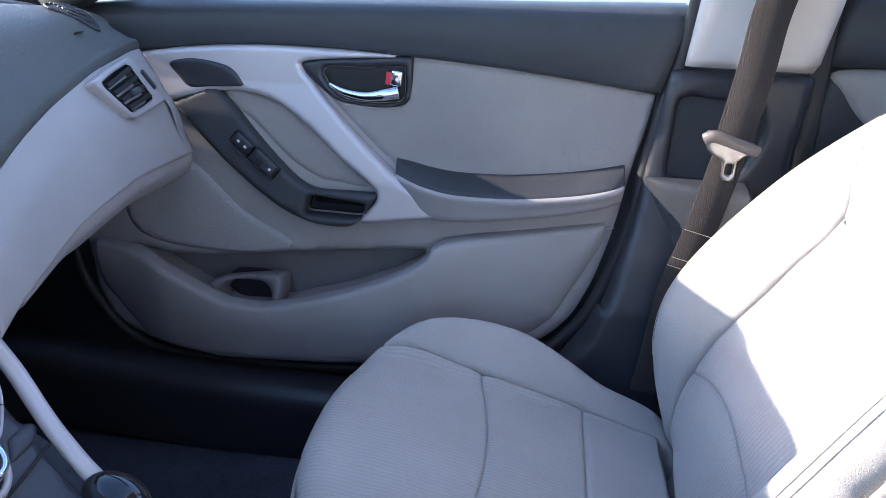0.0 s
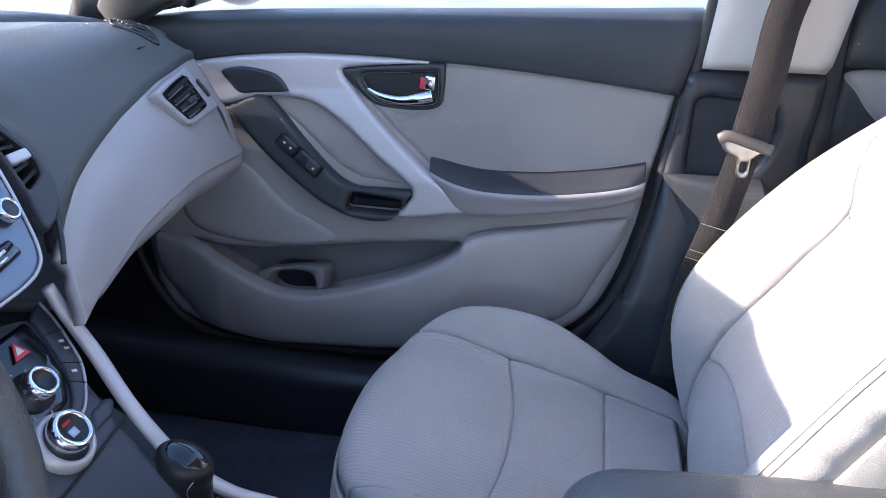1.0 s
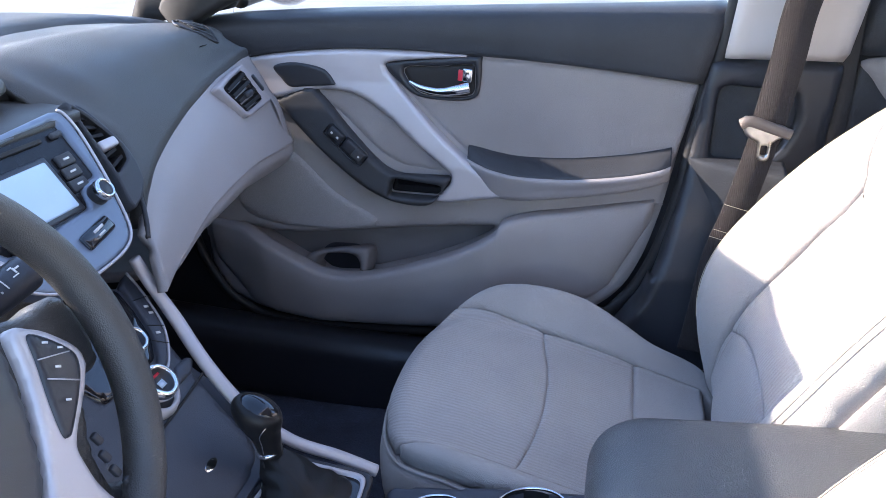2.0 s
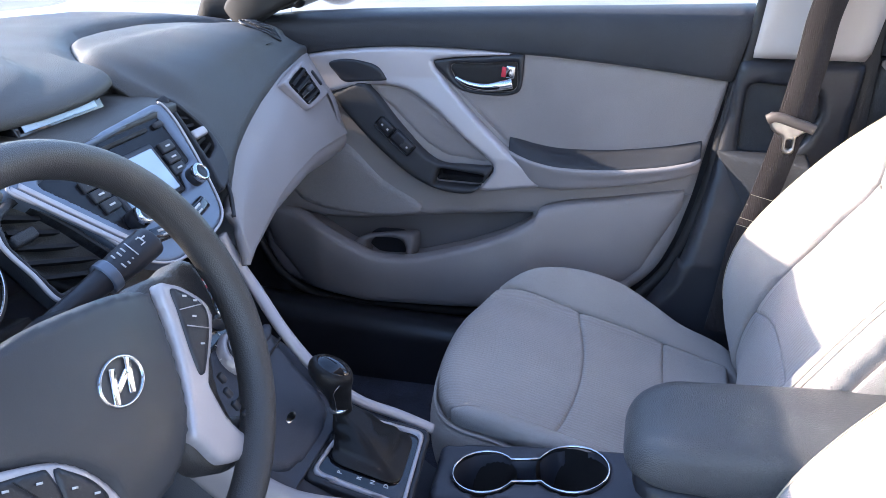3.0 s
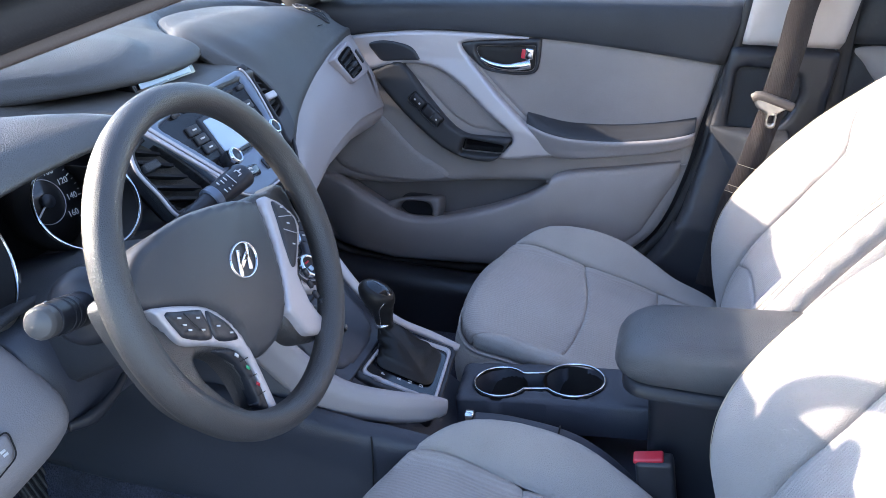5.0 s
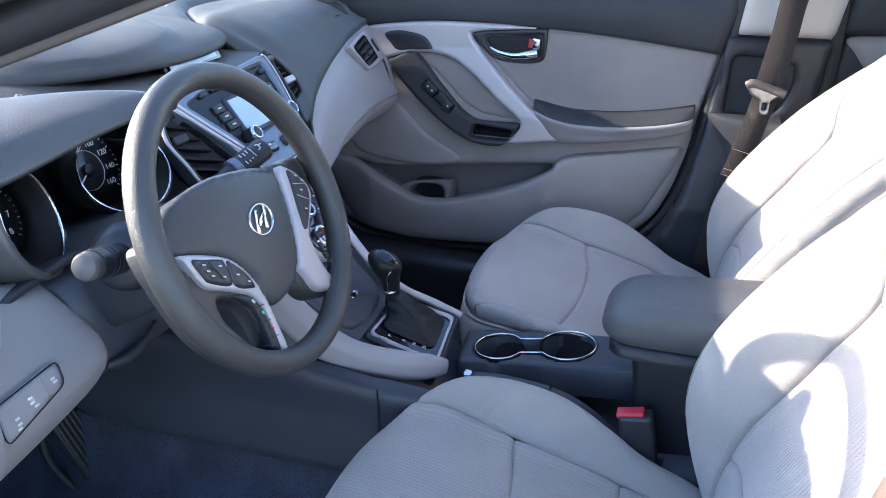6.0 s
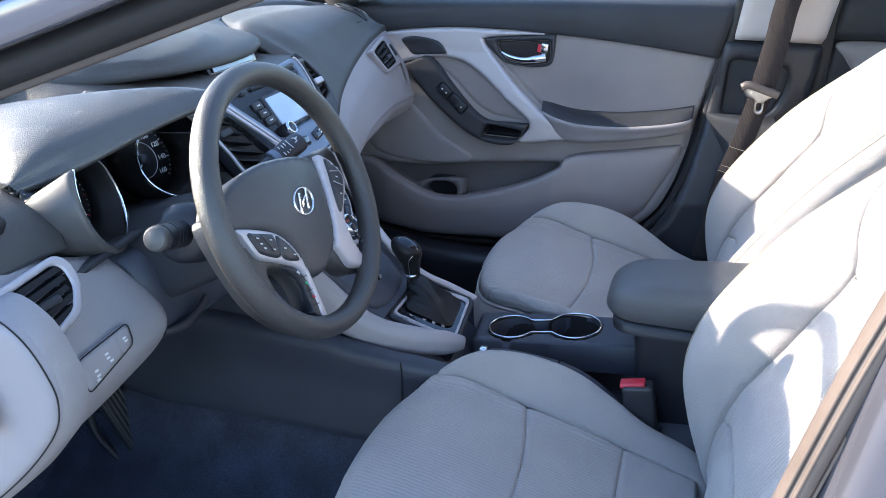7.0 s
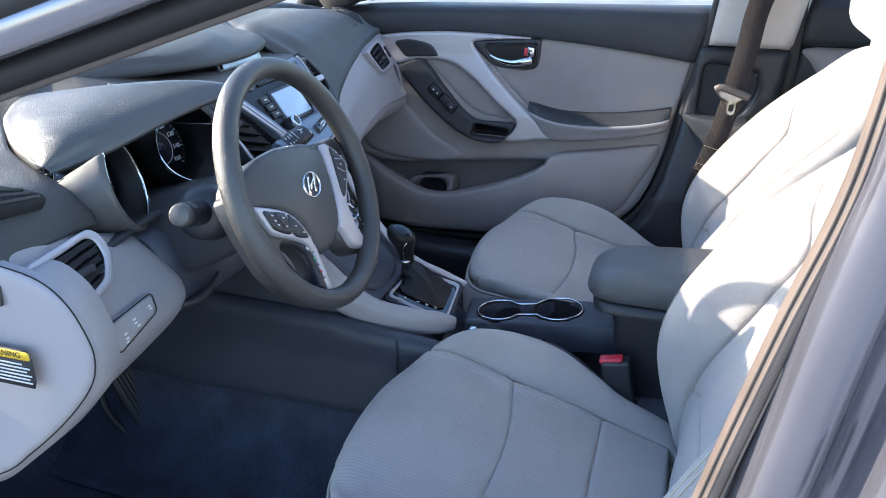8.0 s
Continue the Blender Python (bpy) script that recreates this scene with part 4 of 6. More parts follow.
    # end of the dash at the far door
    e = [(-0.86, 0.97), (-0.72, 0.975), (-0.645, 0.95), (-0.585, 0.87), (-0.568, 0.80), (-0.60, 0.75), (-0.70, 0.70), (-0.86, 0.68)]
    patch("end_cap", soft(e, 0.015), flat_y(0.690), M_LIGHT, d, out=(0, 1, 0), step=0.012, edge=0.01, back=0.02)
    return d


def vent(name, frame_out, frame_in, surf, out, material, parent, label="", lift=0.004):
    """An air vent: silver frame, black bowl, slats and a thumb tab."""
    v = patch(name, frame_out, surf, material or M_SILVER, parent, out=out, step=0.0018, edge=0.0025, lift=lift, hole=frame_in, back=0.02, label=label)
    patch("vent_bowl", frame_in, surf, M_MATT, v, out=out, step=0.008, edge=0, lift=-0.028, back=-0.03)
    return v


def slats(parent, a0, a1, b0, b1, n, nrm, depth=0.016, thick=0.004):
    """Slats between two sides a0-a1 and b0-b1 (3D), n of them."""
    a0, a1, b0, b1, nrm = (np.array(k, float) for k in (a0, a1, b0, b1, nrm))
    for i in range(n):
        f = (i + 0.5) / n
        a, b = a0 + (a1 - a0) * f, b0 + (b1 - b0) * f
        w = (a1 - a0)
        w /= np.linalg.norm(w)
        prof = [(0, -thick / 2), (depth, -thick / 2 - 0.004), (depth, thick / 2 - 0.004), (0, thick / 2)]
        vs = []
        for p in (a, b):
            for s, t in prof:
                vs.append(p - nrm * s + w * t)
        solid("slat", vs, [(0, 1, 5, 4), (1, 2, 6, 5), (2, 3, 7, 6), (3, 0, 4, 7), (3, 2, 1, 0), (4, 5, 6, 7)], M_SLAT, parent, smooth=False)


def build_vents(d):
    # passenger end vent, on the wing
    n = np.array((0.899, 0.136, 0.417))
    o = np.array((-0.593, 0.602, 0.912))
    ax, ay = np.array((-0.150, 0.989, 0.0)), np.array((-0.412, -0.063, 0.909))
    s = plane(o, ax, ay)
    fo = soft([(-0.146, 0.033), (-0.075, 0.040), (0.004, 0.045), (0.050, -0.034), (-0.020, -0.034), (-0.080, -0.033), (-0.095, -0.028)], 0.008)
    fi = soft([(-0.124, 0.026), (-0.078, 0.032), (-0.018, 0.036), (0.003, -0.022), (-0.040, -0.024), (-0.084, -0.024)], 0.007)
    v = vent("end_vent", fo, fi, s, n, M_CAP, d, "grey framed end vent", 0.0005)
    P = lambda u, w: o + ax * u + ay * w + n * 0.002
    slats(v, P(-0.116, 0.026), P(-0.082, -0.023), P(-0.016, 0.037), P(0.004, -0.023), 4, n, 0.018, 0.007)
    box("thumb_tab", (0.012, 0.03, 0.01), basis(P(-0.048, -0.002), n, ax, ay), M_BLACK, v, 0.003)
    box("thumb_wheel", (0.006, 0.008, 0.034), basis(P(0.020, 0.004), n, ax, ay) @ pose(0, 0, 0, 26, 0, 0), M_BLACK, v, 0.002)
    # windscreen demister at the corner of the top
    pad = next(c for c in d.children if c.name.startswith("passenger_pad"))
    co = np.array([k.co[:] for k in pad.data.vertices])

    def top(u, w):
        u, w = np.atleast_1d(np.asarray(u, float)), np.atleast_1d(np.asarray(w, float))
        z = np.zeros(len(u))
        for i in range(len(u)):
            q = np.hypot(co[:, 0] - u[i], co[:, 1] - w[i])
            j = np.argsort(q)[:4]
            z[i] = (co[j, 2] / (q[j] + 1e-4)).sum() / (1 / (q[j] + 1e-4)).sum()
        return (u, w, z) if len(u) > 1 else (u[0], w[0], z[0])
    ring_d = [(-0.712, 0.575), (-0.748, 0.628), (-0.742, 0.662), (-0.690, 0.648), (-0.652, 0.608), (-0.664, 0.585)]
    dm = patch("demister_vent", soft(ring_d, 0.010), top, M_MATT, d, out=(0, 0, 1), step=0.004, edge=0.002, lift=0.002)
    sweep("vent_rim", [np.array(top(a, b)) + (0, 0, 0.003) for a, b in soft(ring_d, 0.010)], ring(0.0018, 0.0018, 6), M_DARK, dm, closed=True, smooth_path=False)
    for i in range(5):
        f = 0.08 + 0.2 * i
        ends = [np.array((-0.745, 0.632)) * (1 - f) + np.array((-0.682, 0.584)) * f, np.array((-0.728, 0.654)) * (1 - f) + np.array((-0.658, 0.606)) * f]
        a, b = (np.array(top(*q)) + (0, 0, 0.0045) for q in ends)
        sweep("slat", [a, b], ring(0.0034, 0.0016, 8), M_DARK, dm, smooth_path=False)
    box("airbag_mark", (0.010, 0.020, 0.0012), pose(-0.650, 0.544, top(-0.650, 0.544)[2] + 0.0004, 0, -24, 0), M_MATT, d, 0)
    # driver end vent
    n = np.array((0.861, 0.0, 0.508))
    o = np.array((-0.514, -0.60, 0.853))
    ax, ay = np.array((0, 1.0, 0)), np.array((-0.508, 0.0, 0.861))
    s = plane(o, ax, ay)
    fo = soft([(-0.088, 0.041), (0.024, 0.048), (0.036, 0.036), (0.036, 0.010), (0.014, -0.022), (-0.052, -0.038), (-0.068, -0.036)], 0.010)
    fi = soft([(-0.057, 0.033), (0.014, 0.039), (0.023, 0.030), (0.022, 0.008), (0.004, -0.014), (-0.036, -0.025), (-0.043, -0.008)], 0.008)
    v = vent("end_vent", fo, fi, s, n, None, d, label="silver-grey framed end vent")
    P = lambda u, w: o + ax * u + ay * w + n * 0.002
    slats(v, P(-0.055, 0.034), P(-0.036, -0.026), P(0.022, 0.038), P(0.010, -0.018), 5, n, 0.02, 0.007)
    box("thumb_tab", (0.014, 0.030, 0.010), basis(P(-0.018, 0.004), n, ax, ay), M_DARK, v, 0.003)
    box("thumb_wheel", (0.008, 0.006, 0.036), basis(P(-0.057, -0.005), n, ax, ay) @ pose(0, 0, 0, -14, 0, 0), M_BLACK, v, 0.002)
    for w in (0.022, -0.030):
        box("vent_mark", (0.0006, 0.006, 0.004), basis(P(-0.062 + (0.022 - w) * 0.25, w) + n * 0.0022, n, ax, ay), M_BLACK, v, 0)


def build_cluster(d):
    # visor over the gauges
    front = crom([(-0.643, -0.513, 0.941), (-0.622, -0.485, 0.948), (-0.599, -0.454, 0.958), (-0.574, -0.420, 0.9725), (-0.5475, -0.3835, 0.989), (-0.5225, -0.350, 1.002), (-0.4975, -0.316, 1.012), (-0.488, -0.288, 1.013), (-0.505, -0.262, 1.004)], 5)
    leaf = crom([(-0.647, -0.5135, 0.943), (-0.664, -0.511, 0.946), (-0.7086, -0.4917, 0.958), (-0.7651, -0.4471, 0.970), (-0.7954, -0.4123, 0.979), (-0.7907, -0.3746, 0.996), (-0.7048, -0.3483, 1.007), (-0.6255, -0.330, 1.013), (-0.550, -0.262, 1.004)], 5)
    swell = np.interp(np.linspace(0, 8, len(front)), range(9), (0, 0.011, 0.021, 0.025, 0.023, 0.019, 0.016, 0.012, 0.006))
    rows = [front + [-0.012, 0, -0.014], front + [0.002, 0, -0.011], front + [0.006, 0, -0.003]]
    for f, up in ((0.05, 0.35), (0.15, 0.75), (0.35, 1.0), (0.6, 0.85), (0.8, 0.5), (0.92, 0.22), (1.0, 0.0)):
        rows.append(front * (1 - f) + leaf * f + np.outer(swell * up, (0, -0.25, 1)))
    rows.append(leaf + [-0.004, 0, -0.02])
    loft("gauge_visor", rows, M_VISOR, d, n=4, thick=0.006, m=2, label="grained charcoal gauge visor")
    # recess
    patch("gauge_recess", soft([(-0.52, 0.83), (-0.21, 0.83), (-0.22, 0.975), (-0.30, 0.99), (-0.40, 0.968), (-0.46, 0.945), (-0.51, 0.92)], 0.02), lambda u, w: (-0.672 + 0 * u, u, w), M_MATT, d, out=(1, 0, 0), step=0.012, edge=0.0, back=0)

    def dial(at, aim):
        nz = Vector(aim).normalized()
        nx = Vector((0, 0, 1)).cross(nz).normalized()
        return basis(at, nx, nz.cross(nx), nz)
    for nm, rim_at, rim_aim, rad, a0, a1, at, aim in (("rev_counter", (-0.5725, -0.4501, 0.9104), (0.879, 0.384, 0.285), 0.0607, 120, 412, (-0.630, -0.466, 0.905), (0.93, 0.10, 0.35)),
                                                      ("speedometer", (-0.5639, -0.2989, 0.9206), (0.74, -0.32, 0.575), 0.0580, 118, 395, (-0.645, -0.279, 0.903), (0.93, -0.10, 0.35))):
        mr, m = dial(rim_at, rim_aim), dial(at, aim)
        turn = [radians(a) for a in np.linspace(a0, a1, 41)]
        tube = [[mr @ Vector((r * math.cos(a), r * math.sin(a), h)) for a in turn] for r, h in ((rad, 0.0), (rad - 0.001, -0.008))]
        turn = [a + radians(40) * max(0, 1 - (a - turn[0]) / 1.5) for a in turn]
        tube.append([m @ Vector((0.056 * math.cos(a), 0.056 * math.sin(a), 0.003)) for a in turn])
        g = loft(nm, tube, M_TUBE, d, n=2, thick=0.0015, m=2)
        arc_shell("gauge_rim", [(rad - 0.0017, 0.0), (rad, 0.0024), (rad + 0.0019, 0.0), (rad, -0.002)], mr, a0, a1, M_CHROME, g, "thin chrome rim")
        lathe("gauge_face", [(0.0, 0.002), (0.0555, 0.002), (0.0555, 0.004), (0.0, 0.004)], m, M_FACE, g, 40)
        nums = ("0", "20", "40", "60", "80", "100", "120", "140", "160") if nm == "speedometer" else ("0", "1", "2", "3", "4", "5", "6", "7", "8")
        for i, s in enumerate(nums):
            a = radians(220 - i * 32.5)
            text("numeral", s, 0.0105, m @ pose(0.0375 * math.cos(a), 0.0375 * math.sin(a), 0.0046), M_WHITE, g)
            box("tick", (0.0045, 0.0012, 0.0006), m @ pose(0.0495 * math.cos(a), 0.0495 * math.sin(a), 0.0046, 0, 0, math.degrees(a)), M_WHITE if nm == "speedometer" or i < 7 else M_RED, g, 0)
            if i < 8:
                for k in (1, 2, 3):
                    b = radians(220 - (i + k / 4) * 32.5)
                    box("tick", (0.0025, 0.0008, 0.0006), m @ pose(0.0505 * math.cos(b), 0.0505 * math.sin(b), 0.0046, 0, 0, math.degrees(b)), M_WHITE, g, 0)
        a = radians(215)
        box("needle", (0.040, 0.002, 0.002), m @ pose(0.02 * math.cos(a), 0.02 * math.sin(a), 0.008, 0, 0, 215), M_WHITE, g, 0.0005)
        lathe("needle_hub", [(0.0, 0.006), (0.009, 0.006), (0.008, 0.012), (0.0, 0.012)], m, M_BLACK, g, 20)
        lathe("inner_ring", [(0.0265, 0.0042), (0.0270, 0.0050), (0.0275, 0.0042)], m, M_SILVER, g, 40)
    # surround of the gauges on the door side
    mr, m = dial((-0.5725, -0.4501, 0.9104), (0.879, 0.384, 0.285)), dial((-0.630, -0.466, 0.905), (0.93, 0.10, 0.35))
    turn = np.linspace(128, 325, 19)
    rows = [[mr @ Vector((r * math.cos(radians(a)), r * math.sin(radians(a)), h)) for a in turn] for r, h in ((0.0630, -0.001), (0.0640, -0.0015), (0.0655, -0.004))]
    lean = np.interp(turn, (128, 220), (40, 4))
    wide = np.interp(turn, (128, 150, 200, 240, 325), (0.058, 0.063, 0.074, 0.070, 0.064))
    end = [m @ Vector((r * math.cos(radians(a + k)), r * math.sin(radians(a + k)), -0.004)) for a, k, r in zip(turn, lean, wide)]
    rows.append([p.lerp(q, 0.5) + Vector((0, -0.003, 0)) for p, q in zip(rows[-1], end)])
    rows.append(end)
    loft("gauge_surround", rows, M_POD, d, n=4, thick=0.004, m=3, label="smooth grey pod round the gauge")
    rows = [[(-0.545, y, 0.855 + 0.01 * math.sin((y + 0.55) * 9)) for y in np.linspace(-0.56, -0.22, 9)], [(-0.60, y, 0.845) for y in np.linspace(-0.56, -0.22, 9)], [(-0.63, y, 0.842) for y in np.linspace(-0.56, -0.22, 9)]]
    loft("gauge_lower_lip", rows, M_DARK, d, n=3, thick=0.008)
    # side pad with the far-left window vent
    rows = []
    for x, z, yi, zi in ((-0.90, 0.905, -0.36, 0.965), (-0.80, 0.920, -0.412, 0.972), (-0.72, 0.934, -0.486, 0.955), (-0.66, 0.944, -0.511, 0.940), (-0.62, 0.944, -0.517, 0.928), (-0.59, 0.935, -0.520, 0.914), (-0.567, 0.912, -0.524, 0.897), (-0.555, 0.888, -0.530, 0.880)):
        rows.append([(x, -0.705, z - 0.04 - 0.07 * min(1, max(0, (-0.56 - x) / 0.05))), (x, -0.695, z - 0.014), (x, -0.66, z), (x, -0.60, z * 0.98 + zi * 0.02 + 0.001), (x - 0.003, -0.57 * 0.5 + yi * 0.5, z * 0.5 + zi * 0.5), (x - 0.006, yi, zi)])
    loft("side_pad", rows, M_DASH, d, n=4, thick=0.012, m=4, flip=True)
    sv = patch("side_window_vent", soft([(-0.625, -0.672), (-0.577, -0.665), (-0.567, -0.598), (-0.578, -0.592), (-0.605, -0.625)], 0.006), lambda u, w: (u, w, 0.9415 - 0.62 * (u + 0.578)), M_MATT, d, out=(0, 0, 1), step=0.004, edge=0.002, lift=0.003)
    for i in range(3):
        f = (i + 0.5) / 3
        a, b = np.array((-0.615, -0.660, 0.968)) * (1 - f) + np.array((-0.578, -0.655, 0.946)) * f, np.array((-0.592, -0.612, 0.954)) * (1 - f) + np.array((-0.569, -0.602, 0.940)) * f
        sweep("slat", [a, (a + b) / 2, b], ring(0.0022, 0.0022, 6), M_DASH, sv)


def knee_x(z):
    return np.interp(z, (0.60, 0.66, 0.70, 0.73, 0.76, 0.80, 0.84, 0.88, 0.91), (-0.615, -0.545, -0.506, -0.486, -0.478, -0.490, -0.514, -0.543, -0.57))


def build_knee(d):
    zs = np.linspace(0.625, 0.905, 16)
    ys = np.array([-0.688, -0.68, -0.665, -0.63, -0.58, -0.52, -0.48, -0.465, -0.46])
    back = np.array([0.02, 0.006, 0.0, 0, 0, 0, 0.002, 0.012, 0.03])
    low = np.interp(ys, (-0.69, -0.6, -0.46), (0.0, 0.006, 0.035))
    high = np.interp(ys, (-0.69, -0.60, -0.55, -0.46), (0.0, 0.004, 0.032, 0.06))
    rows = []
    for z in zs:
        zz = z + low * np.clip((0.80 - z) / 0.15, 0, 1) - high * np.clip((z - 0.78) / 0.125, 0, 1)
        rows.append(np.column_stack([knee_x(z) - back, ys, zz]))
    loft("knee_panel", rows, M_LIGHT, d, n=2, thick=0.012, m=3, label="pale grey knee panel")
    # switch plate
    o = np.array((-0.479, -0.585, 0.772))
    n = np.array((0.95, 0.0, 0.31))
    ax, ay = np.array((0, 1.0, 0)), np.array((-0.31, 0, 0.95))
    pl = patch("switch_plate", soft([(-0.0465, -0.013), (0.037, 0.004), (0.040, 0.028), (-0.043, 0.024)], 0.008), plane(o, ax, ay), M_LIGHT, d, out=n, step=0.004, edge=0.002, lift=0.0075)
    sweep("plate_joint", [tuple(o + ax * p[0] + ay * p[1] + n * 0.0055) for p in soft([(-0.0475, -0.014), (0.038, 0.003), (0.041, 0.029), (-0.044, 0.025)], 0.008)], ring(0.0008, 0.0008, 6), M_MATT, pl, up=n, closed=True, smooth_path=False)
    for u, w in ((-0.028, -0.002), (-0.028, 0.004), (-0.030, -0.006), (-0.006, 0.008), (-0.003, 0.003), (-0.006, 0.013), (0.026, 0.016), (0.027, 0.012)):
        box("switch_mark", (0.001, 0.0055, 0.0026), basis(o + ax * u + ay * w + n * 0.0074, n, ax, ay), M_WHITE, pl, 0.0003)
    box("button_joint", (0.001, 0.0008, 0.022), basis(o + ax * 0.014 + ay * 0.0125 + n * 0.0073, n, ax, ay), M_TAUPE, pl, 0)
    # end panel at the door opening, with its sticker
    e = [(-0.98, 0.84), (-0.62, 0.850), (-0.56, 0.876), (-0.515, 0.892), (-0.472, 0.862), (-0.448, 0.795), (-0.458, 0.744), (-0.520, 0.672), (-0.640, 0.566), (-0.80, 0.50), (-0.98, 0.45)]
    cap = thing("dash_end_cap", "pale grey dashboard end cap with warning sticker", "end cap")
    patch("side_panel", soft(e, 0.03), lambda u, v: (u, -0.694 + 0.15 * np.clip(u + 0.56, 0, 1) ** 2 * 4, v), M_LIGHT, cap, step=0.01, edge=0.012, back=0.03)
    ci = crom([(-0.98, 0.915), (-0.65, 0.905), (-0.56, 0.895), (-0.508, 0.883), (-0.478, 0.858), (-0.460, 0.820), (-0.455, 0.788), (-0.467, 0.750), (-0.509, 0.697), (-0.572, 0.637), (-0.637, 0.587), (-0.80, 0.515), (-0.98, 0.47)], 5, True)
    patch("cap_panel", ci, lambda u, v: (u, -0.697 + 0.15 * np.clip(u + 0.56, 0, 1) ** 2 * 4, v), M_CAP, cap, step=0.007, edge=0.0035, lift=0.0015, back=0.012)
    rim = ci[(ci[:, 0] > -0.66)]
    sweep("cap_joint", [(a, -0.6955 + 0.6 * max(0, a + 0.56) ** 2, b) for a, b in rim], ring(0.0009, 0.0009, 6), M_MATT, cap, up=(0, 1, 0), smooth_path=False)
    st = patch("sticker", soft([(-0.628, 0.748), (-0.524, 0.748), (-0.524, 0.798), (-0.628, 0.798)], 0.003), flat_y(-0.7095), M_BLACK, cap, step=0.01, edge=0, back=0.0006, label="black and yellow warning sticker")
    patch("sticker_head", soft([(-0.626, 0.785), (-0.526, 0.785), (-0.526, 0.7965), (-0.626, 0.7965)], 0.002), flat_y(-0.7100), M_YELLOW, st, step=0.006, edge=0, back=0.0003)
    text("sticker_word", "WARNING", 0.0105, basis((-0.563, -0.7106, 0.791), (1, 0, 0), (0, 0, 1), (0, -1, 0)), M_BLACK, st, 0.0001)
    for i in range(6):
        w = (0.03, 0.05, 0.04, 0.052, 0.045, 0.05)[i]
        box("print_bar", (w, 0.0004, 0.0022), pose(-0.554, -0.7102, 0.779 - i * 0.0048), M_WHITE, st, 0)
    # black lower edge under the knee panel
    sweep("lower_trim", [(-0.60, -0.50, 0.67), (-0.57, -0.455, 0.705), (-0.555, -0.42, 0.73), (-0.56, -0.39, 0.745)], soft([(-0.03, -0.004), (0.012, -0.004), (0.012, 0.004), (-0.03, 0.004)], 0.003, 3), M_LIGHT, d)


def build_stack(d):
    """Centre stack: display hood, silver face with radio, climate panel."""
    ym = -0.022
    rows = []
    k = (-0.92, -0.82, -0.73, -0.665, -0.638)
    for x, z in ((-0.652, 0.997), (-0.638, 1.001), (-0.640, 1.012), (-0.665, 1.023), (-0.73, 1.034), (-0.82, 1.039), (-0.92, 1.040), (-0.98, 1.034)):
        end = np.interp(x, k, (0.27, 0.212, 0.150, 0.118, 0.108))
        y = np.linspace(-0.33, end, 19)
        over = np.maximum(0, (ym - y) / 0.22)
        past = np.clip((y - ym) / (end - ym), 0, 1)
        rows.append(np.column_stack([x - 0.112 * over ** 2 - 0.018 * past ** 3, y, z - np.interp(x, k, (0.012, 0.010, 0.004, -0.004, -0.006)) * past ** 3 - 0.003 * over ** 4]))
    hood = loft("display_hood", rows, M_DASH, d, n=5, thick=0.012, m=4)
    # raised field on the hood
    field = crom([(-0.9075, 0.145), (-0.840, 0.120), (-0.800, 0.096), (-0.704, 0.030), (-0.668, -0.060), (-0.675, -0.130), (-0.71, -0.195), (-0.80, -0.24), (-0.93, -0.20), (-0.96, 0.0)], 5, True)
    for v in hood.data.vertices:
        if v.co.z > 1.018:
            v.co.z += 0.006 * np.interp(distance(np.array([v.co[:2]]), field)[0][0], (-0.006, 0.0, 0.010), (0.0, 0.25, 1.0))
    n = np.array((0.81, 0, 0.586))
    ay = np.array((-0.586, 0, 0.81))
    ax = np.array((0, 1.0, 0))
    o = np.array((-0.513, ym, 0.90))
    s = plane(o, ax, ay)
    P = lambda u, w, h=0.0: o + ax * u + ay * w + n * h
    B = lambda u, w, h=0.0: basis(P(u, w, h), ax, ay, n)
    # shelf and clock under the hood
    rows = [[(-0.574, y, 0.984) for y in np.linspace(-0.17, 0.12, 9)], [(-0.60, y, 0.987) for y in np.linspace(-0.19, 0.13, 9)], [(-0.640, y, 0.988) for y in np.linspace(-0.2, 0.135, 9)],
            [(-0.68, y, 0.990) for y in np.linspace(-0.22, 0.13, 9)], [(-0.74, y, 0.992) for y in np.linspace(-0.22, 0.12, 9)]]
    loft("clock_shelf", rows, M_DASH, d, n=4, thick=0.01)
    cl = box("clock_display", (0.150, 0.030, 0.03), basis((-0.664, 0.0, 0.992), (0, 1, 0), (-0.4, 0, 0.917), (0.917, 0, 0.4)), M_GLOSS, d, 0.003)
    box("clock_screen", (0.125, 0.0145, 0.002), basis((-0.6465, -0.005, 0.9985), (0, 1, 0), (-0.4, 0, 0.917), (0.917, 0, 0.4)), M_SCREEN, cl, 0.001, "pale blue clock screen")
    right = crom([(0.104, 0.116), (0.116, 0.110), (0.118, 0.085), (0.109, 0.041), (0.097, 0.001), (0.085, -0.030), (0.070, -0.046), (0.043, -0.054), (0.0, -0.057)], 5)
    left = crom([(0.0, -0.057), (-0.045, -0.056), (-0.082, -0.036), (-0.100, -0.005), (-0.112, 0.018), (-0.140, 0.055), (-0.166, 0.088), (-0.155, 0.098)], 5)
    outer = np.concatenate([right, left[1:]])
    op = soft([(-0.132, 0.084), (-0.06, 0.096), (0.098, 0.104), (0.096, 0.034), (0.064, 0.030), (0.056, 0.006), (-0.070, 0.0), (-0.098, 0.040)], 0.006)
    fr = patch("stack_face", outer, s, M_STACK, d, out=n, step=0.0025, edge=0.005, hole=op, back=0.045, label="silver-blue centre stack face")
    sweep("stack_edge", [P(u, w, 0.0) for u, w in outer[3:-3]], ring(0.0018, 0.0018, 8), M_SILVER, fr, up=n, smooth_path=False, label="bright silver edge line")
